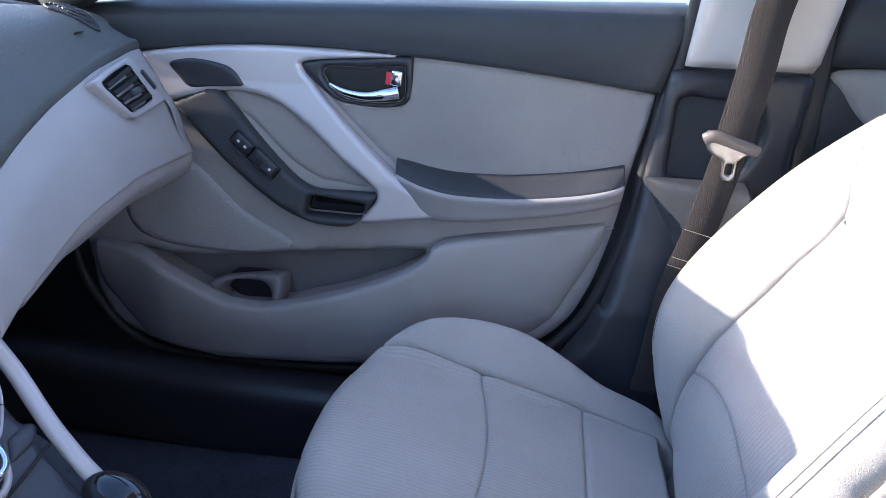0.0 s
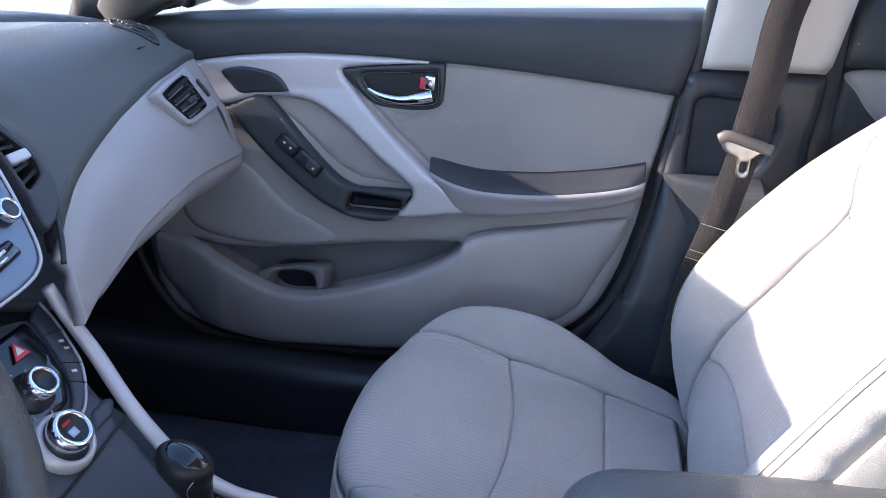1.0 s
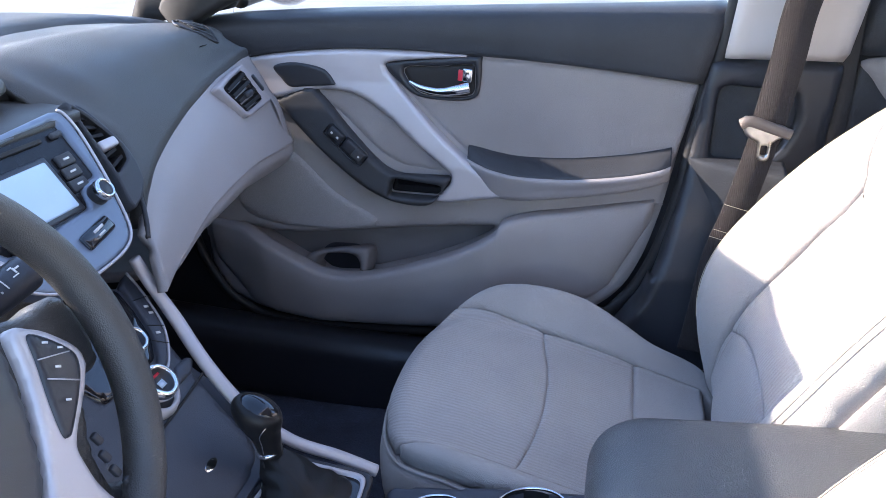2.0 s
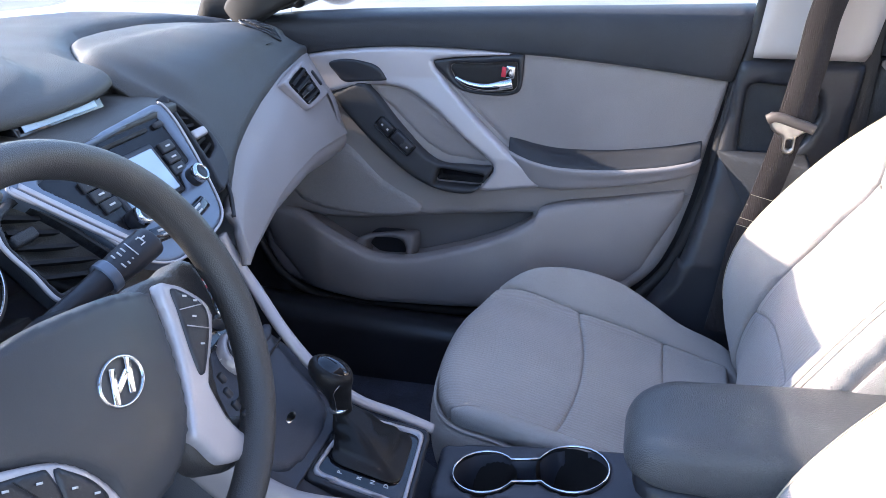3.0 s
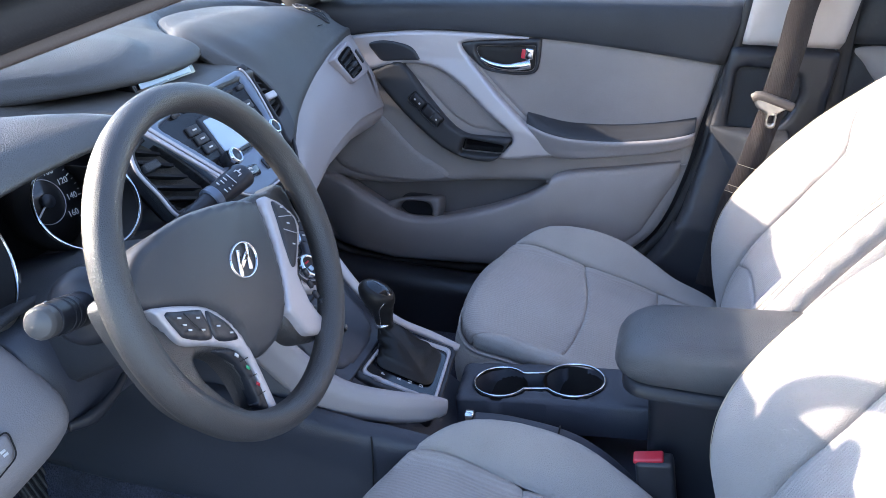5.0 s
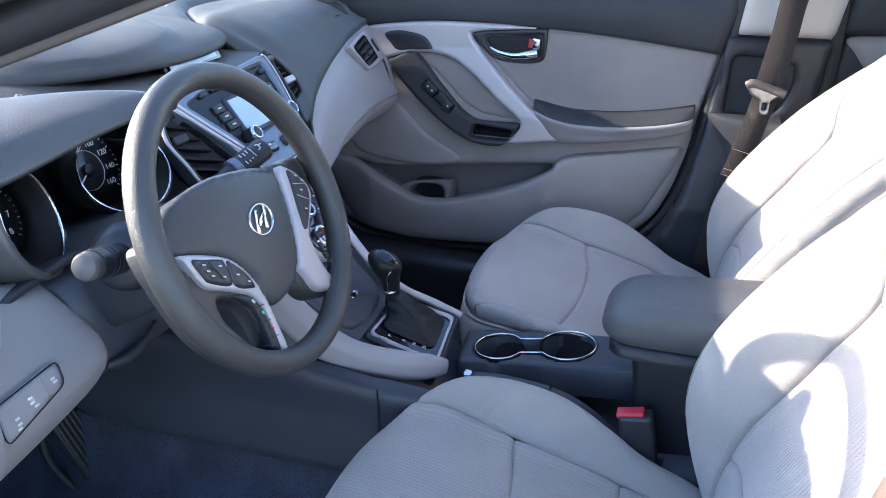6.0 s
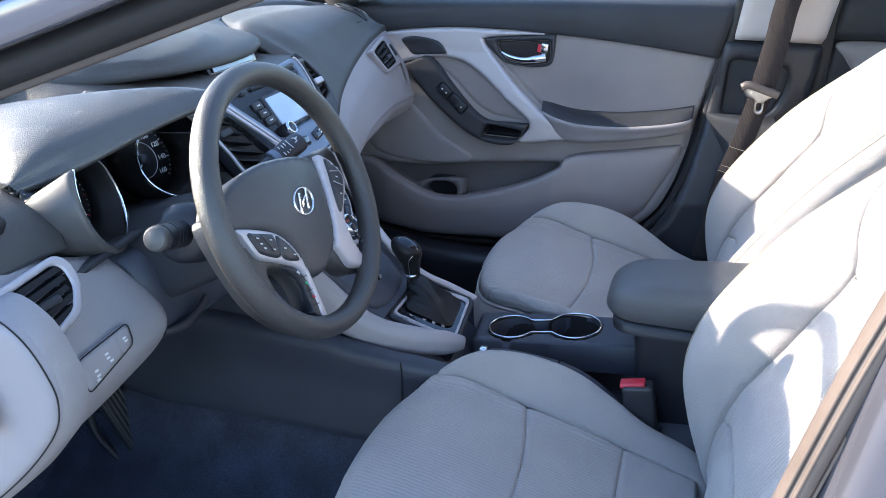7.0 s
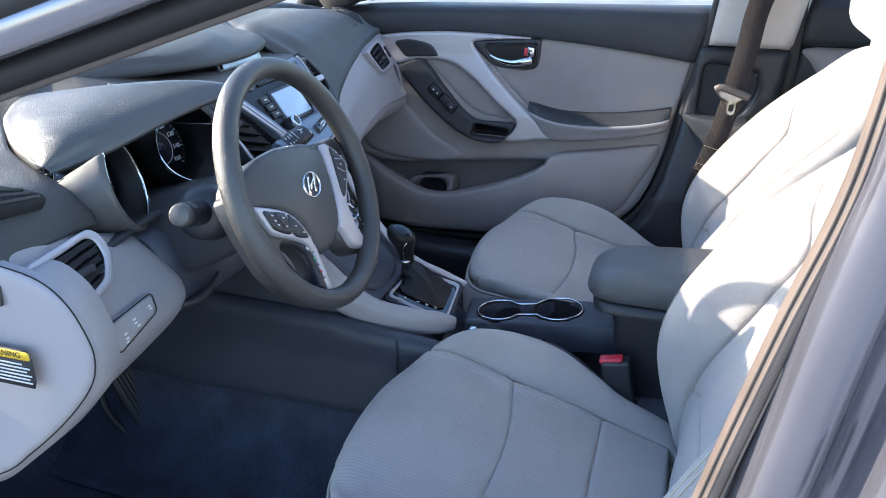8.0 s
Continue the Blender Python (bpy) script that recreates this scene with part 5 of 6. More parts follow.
    radio = patch("radio_panel", soft([(-0.136, 0.087), (-0.06, 0.098), (0.100, 0.106), (0.098, 0.030), (0.066, 0.026), (0.058, 0.002), (-0.072, -0.002), (-0.100, 0.038)], 0.006), s, M_RADIO, d, out=n, step=0.003, edge=0, lift=-0.005)
    # its pale blue stands for reflected sky
    box("screen", (0.090, 0.056, 0.006), B(0.0, 0.040, -0.003), M_SCREEN, radio, 0.002, "radio screen with sky reflection painted pale blue")
    box("screen_frame", (0.104, 0.068, 0.006), B(0.0, 0.040, -0.005), M_BLACK, radio, 0.003)
    box("disc_slot", (0.125, 0.005, 0.004), B(0, 0.090, -0.003), M_MATT, radio, 0.001)
    for u in (-0.086, 0.086):
        box("radio_button", (0.018, 0.008, 0.006), B(u, 0.090, -0.002), M_DARK, radio, 0.003)
    for k in (-1, 1):
        for i in range(3):
            b = box("radio_button", (0.0255, 0.0138, 0.005), B(k * (0.0735 - i * 0.0035), 0.062 - i * 0.0148, -0.003), M_DARK, radio, 0.002)
            box("button_mark", (0.009, 0.0022, 0.001), B(k * (0.0735 - i * 0.0035), 0.062 - i * 0.0148, -0.0003), M_WHITE, b, 0)
        kb = lathe("radio_knob", [(0.0, -0.01), (0.0125, -0.01), (0.012, 0.014), (0.010, 0.016), (0.0, 0.016)], B(0.074 if k > 0 else -0.052, 0.013 if k > 0 else 0.005, 0), M_BLACK, radio, 24)
        lathe("knob_ring", [(0.0085, 0.0155), (0.0095, 0.0178), (0.0118, 0.016), (0.0128, 0.010), (0.0115, 0.010)], B(0.074 if k > 0 else -0.052, 0.013 if k > 0 else 0.005, 0), M_CHROME, kb, 24, "chrome knob ring")
        b = box("seek_button", (0.052, 0.018, 0.008), B(k * 0.036, -0.022, 0.0015) @ pose(0, 0, 0, 0, 0, k * 9), M_GLOSS, radio, 0.004)
        box("button_mark", (0.018, 0.003, 0.001), B(k * 0.036, -0.019, 0.0058) @ pose(0, 0, 0, 0, 0, k * 9), M_WHITE, b, 0)
        box("button_mark", (0.012, 0.002, 0.001), B(k * 0.036, -0.025, 0.0058) @ pose(0, 0, 0, 0, 0, k * 9), M_WHITE, b, 0)
        # dark surround and vent beside the face
        A = [(-0.64, k * 0.195 + ym, 0.985), (-0.60, k * 0.195 + ym, 0.972), (-0.57, k * 0.195 + ym, 0.948), (-0.548, k * 0.19 + ym, 0.915), (-0.53, k * 0.17 + ym, 0.880), (-0.512, k * 0.125 + ym, 0.850), (-0.495, k * 0.06 + ym, 0.830)]
        e = right[::5] if k > 0 else left[::-1][::5]
        Bc = [tuple(P(e[min(i, len(e) - 1)][0] * 0.99, e[min(i, len(e) - 1)][1], -0.016)) for i in range(7)]
        mid = [tuple((np.array(a) + np.array(b)) / 2 - n * 0.010) for a, b in zip(A, Bc)]
        if k < 0:
            loft("stack_surround", [A, mid, Bc], M_DASH, d, n=4, thick=0.01, m=4, flip=k > 0)
        if k > 0:
            poly = [(0.139, 0.126), (0.157, 0.107), (0.171, 0.078), (0.178, 0.052), (0.175, 0.025), (0.164, 0.003), (0.142, -0.012), (0.119, -0.020), (0.117, -0.010), (0.128, 0.021), (0.132, 0.053), (0.136, 0.089)]
            inn = [(0.142, 0.116), (0.154, 0.100), (0.166, 0.072), (0.171, 0.050), (0.164, 0.034), (0.134, 0.024), (0.138, 0.055), (0.142, 0.090)]
            q4 = ((0.142, 0.112), (0.134, 0.026), (0.160, 0.100), (0.167, 0.036))
        else:
            poly = [(0.157, 0.088), (0.194, 0.076), (0.206, 0.048), (0.196, -0.023), (0.096, -0.024), (0.122, 0.034)]
            inn = [(0.158, 0.079), (0.190, 0.069), (0.200, 0.045), (0.190, -0.017), (0.104, -0.017), (0.129, 0.034)]
            q4 = ((0.184, 0.082), (0.200, 0.000), (0.150, 0.066), (0.108, -0.036))
        v = vent("centre_vent", soft([(k * a, b) for a, b in poly], 0.006), soft([(k * a, b) for a, b in inn], 0.005), plane(o - n * 0.010, ax, ay), n, M_DARK, d, label="charcoal centre vent")
        Q = lambda u, w: o - n * 0.012 + ax * (u * k) + ay * w
        slats(v, Q(*q4[0]), Q(*q4[1]), Q(*q4[2]), Q(*q4[3]), 6 if k > 0 else 5, n)
        box("thumb_tab", (0.016, 0.030, 0.012), basis(Q(0.154 if k > 0 else 0.180, 0.060 if k > 0 else 0.046), n, ax, ay), M_DARK if k < 0 else M_SILVER, v, 0.003)
    sweep("vent_line", [P(-0.196, 0.074, -0.006), P(-0.208, 0.048, -0.006), P(-0.203, 0.012, -0.006), P(-0.196, -0.024, -0.006), P(-0.150, -0.027, -0.006)], soft([(-0.0022, -0.0018), (0.0022, -0.0018), (0.0022, 0.0018), (-0.0022, 0.0018)], 0.001, 3), M_SILVER, d, up=n, label="thin silver vent edge")
    for du, lab in ((0.0, "bright silver trim line"), (-0.011, "silver trim line")):
        sweep("trim_line", [P(-0.153 + du, 0.090, 0.0), P(-0.128 + du, 0.054, 0.001), P(-0.100 + du, 0.016, 0.001), P(-0.078 + du, -0.012, 0.0)], soft([(-0.0032, -0.002), (0.0032, -0.002), (0.0032, 0.002), (-0.0032, 0.002)], 0.0012, 3), M_SILVER, d, up=n, label=lab)
    # climate panel below
    n3 = np.array((0.70, 0, 0.714))
    a3 = np.array((-0.714, 0, 0.70))
    o3 = np.array((-0.487, -0.035, 0.745))
    C = lambda u, w, h=0.0: basis(o3 + ax * u + a3 * w + n3 * h, ax, a3, n3)
    pan = patch("climate_panel", crom([(-0.10, 0.06), (-0.11, 0.0), (-0.09, -0.10), (-0.06, -0.19), (0.06, -0.19), (0.085, -0.10), (0.105, 0.0), (0.115, 0.06), (0.0, 0.085)], 5, True), plane(o3, ax, a3), M_NAVY, d, out=n3, step=0.008, edge=0.004, lift=-0.002, back=0.04)
    patch("climate_glass", soft([(-0.060, 0.062), (0.100, 0.062), (0.094, 0.028), (0.082, -0.006), (0.060, -0.028), (-0.03, -0.028)], 0.006), plane(o3, ax, a3), M_GLOSS, pan, out=n3, step=0.006, edge=0.001, lift=0.002)
    solid("hazard_button", [C(0.062, 0.034, 0.004) @ Vector(k) for k in ((-0.011, 0, 0), (0.010, 0, 0), (0.003, 0.018, 0), (-0.011, 0, 0.002), (0.010, 0, 0.002), (0.003, 0.018, 0.002))], [(2, 1, 0), (3, 4, 5), (0, 1, 4, 3), (1, 2, 5, 4), (2, 0, 3, 5)], M_RED, pan, "red hazard triangle", False)
    solid("hazard_core", [C(0.062, 0.038, 0.0062) @ Vector(k) for k in ((-0.005, 0, 0), (0.0055, 0, 0), (0.002, 0.009, 0))], [(0, 1, 2)], M_WHITE, pan, "", False)
    strip = crom([(0.130, 0.070), (0.126, 0.045), (0.119, 0.022), (0.109, -0.003), (0.093, -0.023), (0.070, -0.041), (0.055, -0.046)], 6)
    inner = crom([(0.052, -0.036), (0.070, -0.024), (0.087, 0.0), (0.098, 0.029), (0.108, 0.062)], 6)
    col = patch("button_column", np.concatenate([strip, inner]), plane(o3, ax, a3), M_NAVY, pan, out=n3, step=0.004, edge=0.002, lift=0.004)
    sweep("column_edge", [tuple(o3 + ax * a + a3 * b + n3 * 0.003) for a, b in strip], ring(0.0018, 0.0018, 6), M_SILVER, pan, up=n3, smooth_path=False)
    for a, b, ang in ((0.112, 0.036, -15), (0.098, 0.0, -35), (0.084, -0.018, -45)):
        box("button_gap", (0.022, 0.0010, 0.0006), C(a, b, 0.0043) @ pose(0, 0, 0, 0, 0, ang), M_MATT, col, 0)
    for a, b in ((0.110, 0.024), (0.108, 0.015), (0.092, -0.008)):
        box("button_mark", (0.006, 0.003, 0.0006), C(a, b, 0.0045) @ pose(0, 0, 0, 0, 0, -25), M_WHITE, col, 0)
    for nm, u, w, r in (("fan_knob", 0.039, 0.002, 0.0165), ("temperature_knob", 0.020, -0.050, 0.021)):
        kb = lathe(nm, [(0.0, -0.004), (r * 1.35, -0.004), (r * 1.3, 0.006), (r * 1.02, 0.008), (r * 0.98, 0.026), (r * 0.7, 0.026), (r * 0.66, 0.022), (0.0, 0.022)], C(u, w), M_BLACK, pan, 32)
        lathe("knob_ring", [(r * 0.70, 0.0250), (r * 0.76, 0.0285), (r * 0.98, 0.0265), (r * 1.03, 0.02), (r * 0.99, 0.010)], C(u, w), M_CHROME, kb, 32, "satin chrome ring")
        for i in range(7):
            t = radians(200 - i * 36)
            box("knob_mark", (0.003, 0.0012, 0.0006), C(u, w, 0.0025) @ pose(r * 1.5 * math.cos(t), r * 1.5 * math.sin(t), 0, 0, 0, 200 - i * 36), M_WHITE, kb, 0)
        if r > 0.02:
            lathe("knob_base", [(r * 1.1, 0.002), (r * 1.16, 0.012), (r * 1.4, 0.010), (r * 1.52, 0.002), (r * 1.5, -0.004)], C(u, w - 0.003), M_SILVER, kb, 32, "silver dial base")
            box("red_arc", (0.012, 0.003, 0.0006), C(u + 0.002, w + 0.008, 0.0224), M_RED, kb, 0)
            box("dial_window", (0.010, 0.008, 0.0006), C(u, w - 0.003, 0.0224), M_SCREEN, kb, 0)
    patch("pocket_lid", soft([(0.056, -0.068), (0.072, -0.050), (0.097, -0.050), (0.105, -0.058), (0.086, -0.068)], 0.004), plane(o3, ax, a3), M_NAVY, pan, out=n3, step=0.004, edge=0.002, lift=0.001)
    sweep("panel_joint", [tuple(o3 + ax * a + a3 * b + n3 * 0.001) for a, b in ((0.096, -0.078), (0.05, -0.083), (0.0, -0.087), (-0.05, -0.089))], ring(0.0016, 0.0016, 6), M_MATT, pan, up=n3)


def build_column(d):
    """Steering column shroud with both stalks, and the dark panel below."""
    c = thing("steering_column", "charcoal steering column shroud with two control stalks", "steering column")
    path = [(-0.66, -0.36, 0.78), (-0.56, -0.36, 0.815), (-0.47, -0.36, 0.85), (-0.41, -0.36, 0.875)]
    sweep("shroud", path, soft([(-0.085, -0.065), (0.085, -0.065), (0.075, 0.03), (0.04, 0.06), (-0.04, 0.06), (-0.075, 0.03)], 0.03, 4), M_DARK, c, scale=[1.1, 1.0, 0.85, 0.65])
    rows = [[(-0.62, y, 0.842) for y in np.linspace(-0.47, -0.13, 9)],
            [(-0.545, y, 0.84) for y in np.linspace(-0.47, -0.13, 9)],
            [(-0.515, y, 0.80) for y in np.linspace(-0.47, -0.13, 9)],
            [(-0.505, y, 0.745 - 0.02 * math.cos((y + 0.3) * 8)) for y in np.linspace(-0.47, -0.13, 9)],
            [(-0.55, y, 0.70) for y in np.linspace(-0.47, -0.13, 9)],
            [(-0.66, y, 0.67) for y in np.linspace(-0.47, -0.13, 9)]]
    loft("lower_panel", rows, M_NAVY, c, n=4, thick=0.01, flip=True)
    sweep("tilt_lever", [(-0.505, -0.455, 0.735), (-0.495, -0.43, 0.733), (-0.490, -0.40, 0.742), (-0.492, -0.375, 0.752)], ring(0.006, 0.009, 10), M_BLACK, c, scale=[0.6, 1, 0.8, 0.6])
    # left stalk
    a, b = np.array((-0.462, -0.425, 0.872)), np.array((-0.436, -0.530, 0.908))
    at = lambda f: tuple(a + (b - a) * f)
    m = look(tuple(a), tuple(b)) @ pose(0, 0, 0, 180, 0, 0)
    lathe("stalk_collar", [(0.0, 0), (0.040, 0), (0.037, 0.030), (0.026, 0.040), (0.0, 0.040)], m, M_BLACK, c, 32)
    st = sweep("light_stalk", [at(0.2), at(0.6), at(0.88)], ring(0.0158, 0.0158, 20), M_BLACK, c, scale=[1.1, 1.0, 1.0])
    for f in (0.50, 0.58, 0.66):
        sweep("grip_ring", [at(f), at(f + 0.035)], ring(0.0168, 0.0168, 20), M_BLACK, st, scale=[1, 1])
    sweep("stalk_tip", [at(0.885), at(0.96), at(1.0)], ring(0.0148, 0.0148, 20), M_POD, c, scale=[1, 1.0, 0.80])
    for i in range(5):
        box("stalk_mark", (0.004, 0.005, 0.0006), m @ pose(0, 0, 0.088) @ pose(0, 0, 0, 0, 0, -60 + i * 22) @ pose(0.0161, 0, 0, 0, 90, 0), M_WHITE, c, 0)
    # right stalk
    a, b = np.array((-0.50, -0.265, 0.865)), np.array((-0.462, -0.130, 0.908))
    at = lambda f: tuple(a + (b - a) * f)
    ax = (b - a) / np.linalg.norm(b - a)
    face = np.array((0.45, -0.55, 0.70)) - ax * (np.array((0.45, -0.55, 0.70)) @ ax)
    face /= np.linalg.norm(face)
    side = np.cross(face, ax)
    ws = sweep("wiper_stalk", [at(0.0), at(0.3), at(0.58)], ring(0.0115, 0.0115, 16), M_BLACK, c, scale=[0.9, 1.0, 1.2])
    sweep("grip_ring", [at(0.56), at(0.63)], ring(0.0172, 0.0172, 20), M_STACK, ws, scale=[1, 1])
    sweep("stalk_tip", [at(0.62), at(0.80), at(0.97), at(1.0)], ring(0.0185, 0.016, 20), M_BLACK, c, scale=[0.9, 1.0, 1.0, 0.85])
    for f, k, w, h in ((0.68, -0.007, 0.0016, 0.006), (0.68, 0.006, 0.0016, 0.005), (0.72, -0.007, 0.0016, 0.006), (0.72, 0.004, 0.0016, 0.006), (0.76, -0.006, 0.0016, 0.005), (0.76, 0.005, 0.0016, 0.006), (0.80, 0.0, 0.0010, 0.018), (0.885, -0.003, 0.0060, 0.0016), (0.90, 0.001, 0.0016, 0.0060), (0.92, 0.002, 0.0050, 0.0016), (0.89, 0.005, 0.0040, 0.0014)):
        box("stalk_mark", (w, h, 0.0006), basis(a + (b - a) * f + side * k + face * (0.0172 - abs(k) * 0.25), ax, side, face), M_WHITE, c, 0)
    return c


# ---- steering wheel ----
def build_wheel():
    w = thing("steering_wheel", "charcoal steering wheel with silver spokes and buttons", "steering wheel")
    c, el = Vector((-0.345, -0.36, 0.905)), radians(22.5)
    n, u, v = Vector((math.cos(el), 0, math.sin(el))), Vector((0, 1, 0)), Vector((-math.sin(el), 0, math.cos(el)))
    B = lambda a, b, h=0.0: basis(c + u * a + v * b + n * h, u, v, n)
    pt = lambda a, b, h=0.0: c + u * a + v * b + n * h
    rim = [tuple(pt(0.166 * math.cos(t), 0.166 * math.sin(t))) for t in np.linspace(0, 2 * math.pi, 96, endpoint=False)]
    sweep("rim", rim, ring(0.0145, 0.0168, 20), M_RIM, w, up=n, closed=True, smooth_path=False, label="grained charcoal rim")
    o, un, vn, nn = np.array(c), np.array(u), np.array(v), np.array(n)

    def dome(h0, amp):
        def f(a, b):
            h = h0 + amp * (1 - ((a + 0.02) / 0.12) ** 2 - ((b + 0.02) / 0.12) ** 2)
            return tuple(o[i] + a * un[i] + b * vn[i] + h * nn[i] for i in range(3))
        return f
    hub = crom([(-0.130, 0.043), (-0.117, 0.054), (-0.098, 0.061), (-0.064, 0.065), (-0.023, 0.063), (0.045, 0.050), (0.084, 0.036), (0.089, 0.026), (0.078, -0.005), (0.066, -0.038), (0.053, -0.065), (0.040, -0.080), (0.018, -0.093),
                (-0.006, -0.099), (-0.033, -0.097), (-0.047, -0.085), (-0.050, -0.061), (-0.056, -0.045), (-0.068, -0.027), (-0.086, -0.011), (-0.113, 0.003), (-0.132, 0.011), (-0.139, 0.026)], 4, True)
    patch("hub_cover", hub, dome(-0.010, 0.016), M_HUB, w, out=nn, step=0.005, edge=0.006, back=0.045, label="smooth charcoal hub cover")
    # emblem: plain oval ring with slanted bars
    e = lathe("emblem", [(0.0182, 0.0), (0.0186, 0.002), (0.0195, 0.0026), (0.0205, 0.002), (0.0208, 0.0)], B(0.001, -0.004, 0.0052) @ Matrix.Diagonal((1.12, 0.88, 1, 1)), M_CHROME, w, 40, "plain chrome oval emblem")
    for dx, ang, ln, wd in ((-0.0086, -26, 0.0270, 0.0062), (0.0092, -26, 0.0270, 0.0062), (0.0003, -66, 0.0185, 0.0058)):
        box("emblem_bar", (wd, ln, 0.0016), B(0.001 + dx, -0.004, 0.0064) @ pose(0, 0, 0, 0, 0, ang), M_CHROME, e, 0.0007)
    # door-side spoke: vinyl web, silver frame, button pods
    web = crom([(-0.163, 0.034), (-0.140, 0.034), (-0.130, 0.000), (-0.105, -0.030), (-0.070, -0.050), (-0.050, -0.085), (-0.046, -0.130), (-0.050, -0.163), (-0.080, -0.152), (-0.112, -0.127), (-0.138, -0.096), (-0.154, -0.062), (-0.163, -0.010)], 4, True)
    hole = crom([(-0.109, -0.051), (-0.099, -0.053), (-0.085, -0.061), (-0.074, -0.073), (-0.067, -0.091), (-0.064, -0.110), (-0.063, -0.128), (-0.062, -0.140), (-0.073, -0.130), (-0.089, -0.111), (-0.102, -0.088), (-0.110, -0.067)], 3, True)
    patch("spoke_web", web, dome(-0.008, 0.005), M_RIM, w, out=nn, step=0.0035, edge=0.006, hole=hole, back=0.02)
    sil = crom([(-0.136, 0.016), (-0.131, 0.012), (-0.108, 0.002), (-0.077, -0.015), (-0.060, -0.032), (-0.048, -0.058), (-0.044, -0.083), (-0.043, -0.118), (-0.047, -0.161), (-0.054, -0.155), (-0.056, -0.140), (-0.054, -0.121), (-0.053, -0.097), (-0.056, -0.082), (-0.065, -0.067), (-0.089, -0.050), (-0.116, -0.034), (-0.124, -0.024), (-0.128, -0.009), (-0.132, 0.008)], 4, True)
    patch("spoke", sil, dome(-0.001, 0.003), M_SILVER, w, out=nn, step=0.0025, edge=0.0025, back=0.012, label="silver spoke frame")
    pods = [("button_pod", [(-0.124, 0.002), (-0.111, -0.003), (-0.089, -0.013), (-0.083, -0.019), (-0.087, -0.044), (-0.115, -0.028), (-0.120, -0.018)], ((-0.115, -0.008), (-0.113, -0.016), (-0.110, -0.023), (-0.094, -0.019), (-0.095, -0.031)), ((-0.102, -0.020, -66),)),
            ("button_pod", [(-0.079, -0.020), (-0.071, -0.027), (-0.060, -0.043), (-0.055, -0.060), (-0.061, -0.061), (-0.083, -0.047)], ((-0.075, -0.038), (-0.063, -0.052)), ()),
            ("button_pod", [(0.099, 0.025), (0.110, 0.018), (0.124, 0.001), (0.127, -0.010), (0.118, -0.024), (0.091, -0.046), (0.083, -0.049), (0.080, -0.044), (0.085, -0.021), (0.094, 0.008)], ((0.104, 0.015), (0.113, 0.006), (0.103, -0.004), (0.096, -0.027)), ((0.105, 0.004, -18), (0.102, -0.014, -34)))]
    rsil = crom([(0.091, 0.033), (0.107, 0.027), (0.122, 0.014), (0.137, -0.010), (0.122, -0.031), (0.092, -0.055), (0.086, -0.074), (0.091, -0.104), (0.110, -0.141), (0.104, -0.145), (0.080, -0.133), (0.057, -0.120), (0.047, -0.097), (0.042, -0.082), (0.050, -0.069), (0.067, -0.038), (0.082, 0.000)], 4, True)
    patch("spoke", rsil, dome(-0.001, 0.003), M_SILVER, w, out=nn, step=0.003, edge=0.003, back=0.014, label="silver spoke blade")
    for nm, line, marks, gaps in pods:
        pd = patch(nm, crom(line, 4, True), dome(0.0015, 0.003), M_BLACK, w, out=nn, step=0.003, edge=0.0015, back=0.006)
        for a, b in marks:
            box("button_mark", (0.0046, 0.0016, 0.0006), B(a, b, 0.0048) @ pose(0, 0, 0, 0, 0, -28), M_WHITE, pd, 0)
        for a, b, ang in gaps:
            box("button_gap", (0.028, 0.0009, 0.0006), B(a, b, 0.0046) @ pose(0, 0, 0, 0, 0, ang), M_MATT if a < 0 else M_SILVER, pd, 0)
    low = crom([(-0.087, -0.056), (-0.066, -0.067), (-0.056, -0.084), (-0.053, -0.104), (-0.052, -0.136), (-0.056, -0.146), (-0.064, -0.134), (-0.064, -0.122), (-0.064, -0.101), (-0.068, -0.082), (-0.078, -0.066)], 4, True)
    lp = patch("phone_buttons", low, dome(-0.003, 0.003), M_BLACK, w, out=nn, step=0.003, edge=0.002, back=0.012)
    for a, b, m in ((-0.067, -0.074, M_WHITE), (-0.0605, -0.092, M_GREEN), (-0.0585, -0.112, M_RED)):
        box("button_mark", (0.0055, 0.003, 0.0006), B(a, b, 0.0008) @ pose(0, 0, 0, 0, 0, -55), m, lp, 0)
    for b in (-0.083, -0.102, -0.122):
        box("button_gap", (0.013, 0.0008, 0.0006), B(-0.060, b, 0.0006) @ pose(0, 0, 0, 0, 0, -12), M_MATT, lp, 0)
    web = crom([(0.080, 0.036), (0.125, 0.034), (0.163, 0.030), (0.163, -0.025), (0.140, -0.030), (0.122, -0.050), (0.108, -0.078), (0.108, -0.105), (0.124, -0.115), (0.114, -0.140), (0.085, -0.142), (0.050, -0.122), (0.040, -0.085), (0.070, -0.030)], 4, True)
    patch("spoke_web", web, dome(-0.012, 0.005), M_RIM, w, out=nn, step=0.004, edge=0.006, back=0.02)
    for a, b in ((0.106, -0.066), (0.104, -0.080), (0.105, -0.094), (0.110, -0.108)):
        box("cruise_button", (0.006, 0.010, 0.005), B(a, b, -0.004) @ pose(0, 0, 0, 0, 0, 15), M_BLACK, w, 0.0015)
    lathe("boss", [(0.0, -0.10), (0.045, -0.10), (0.05, -0.05), (0.06, -0.035), (0.0, -0.035)], B(0, 0), M_BLACK, w, 28)
    return w


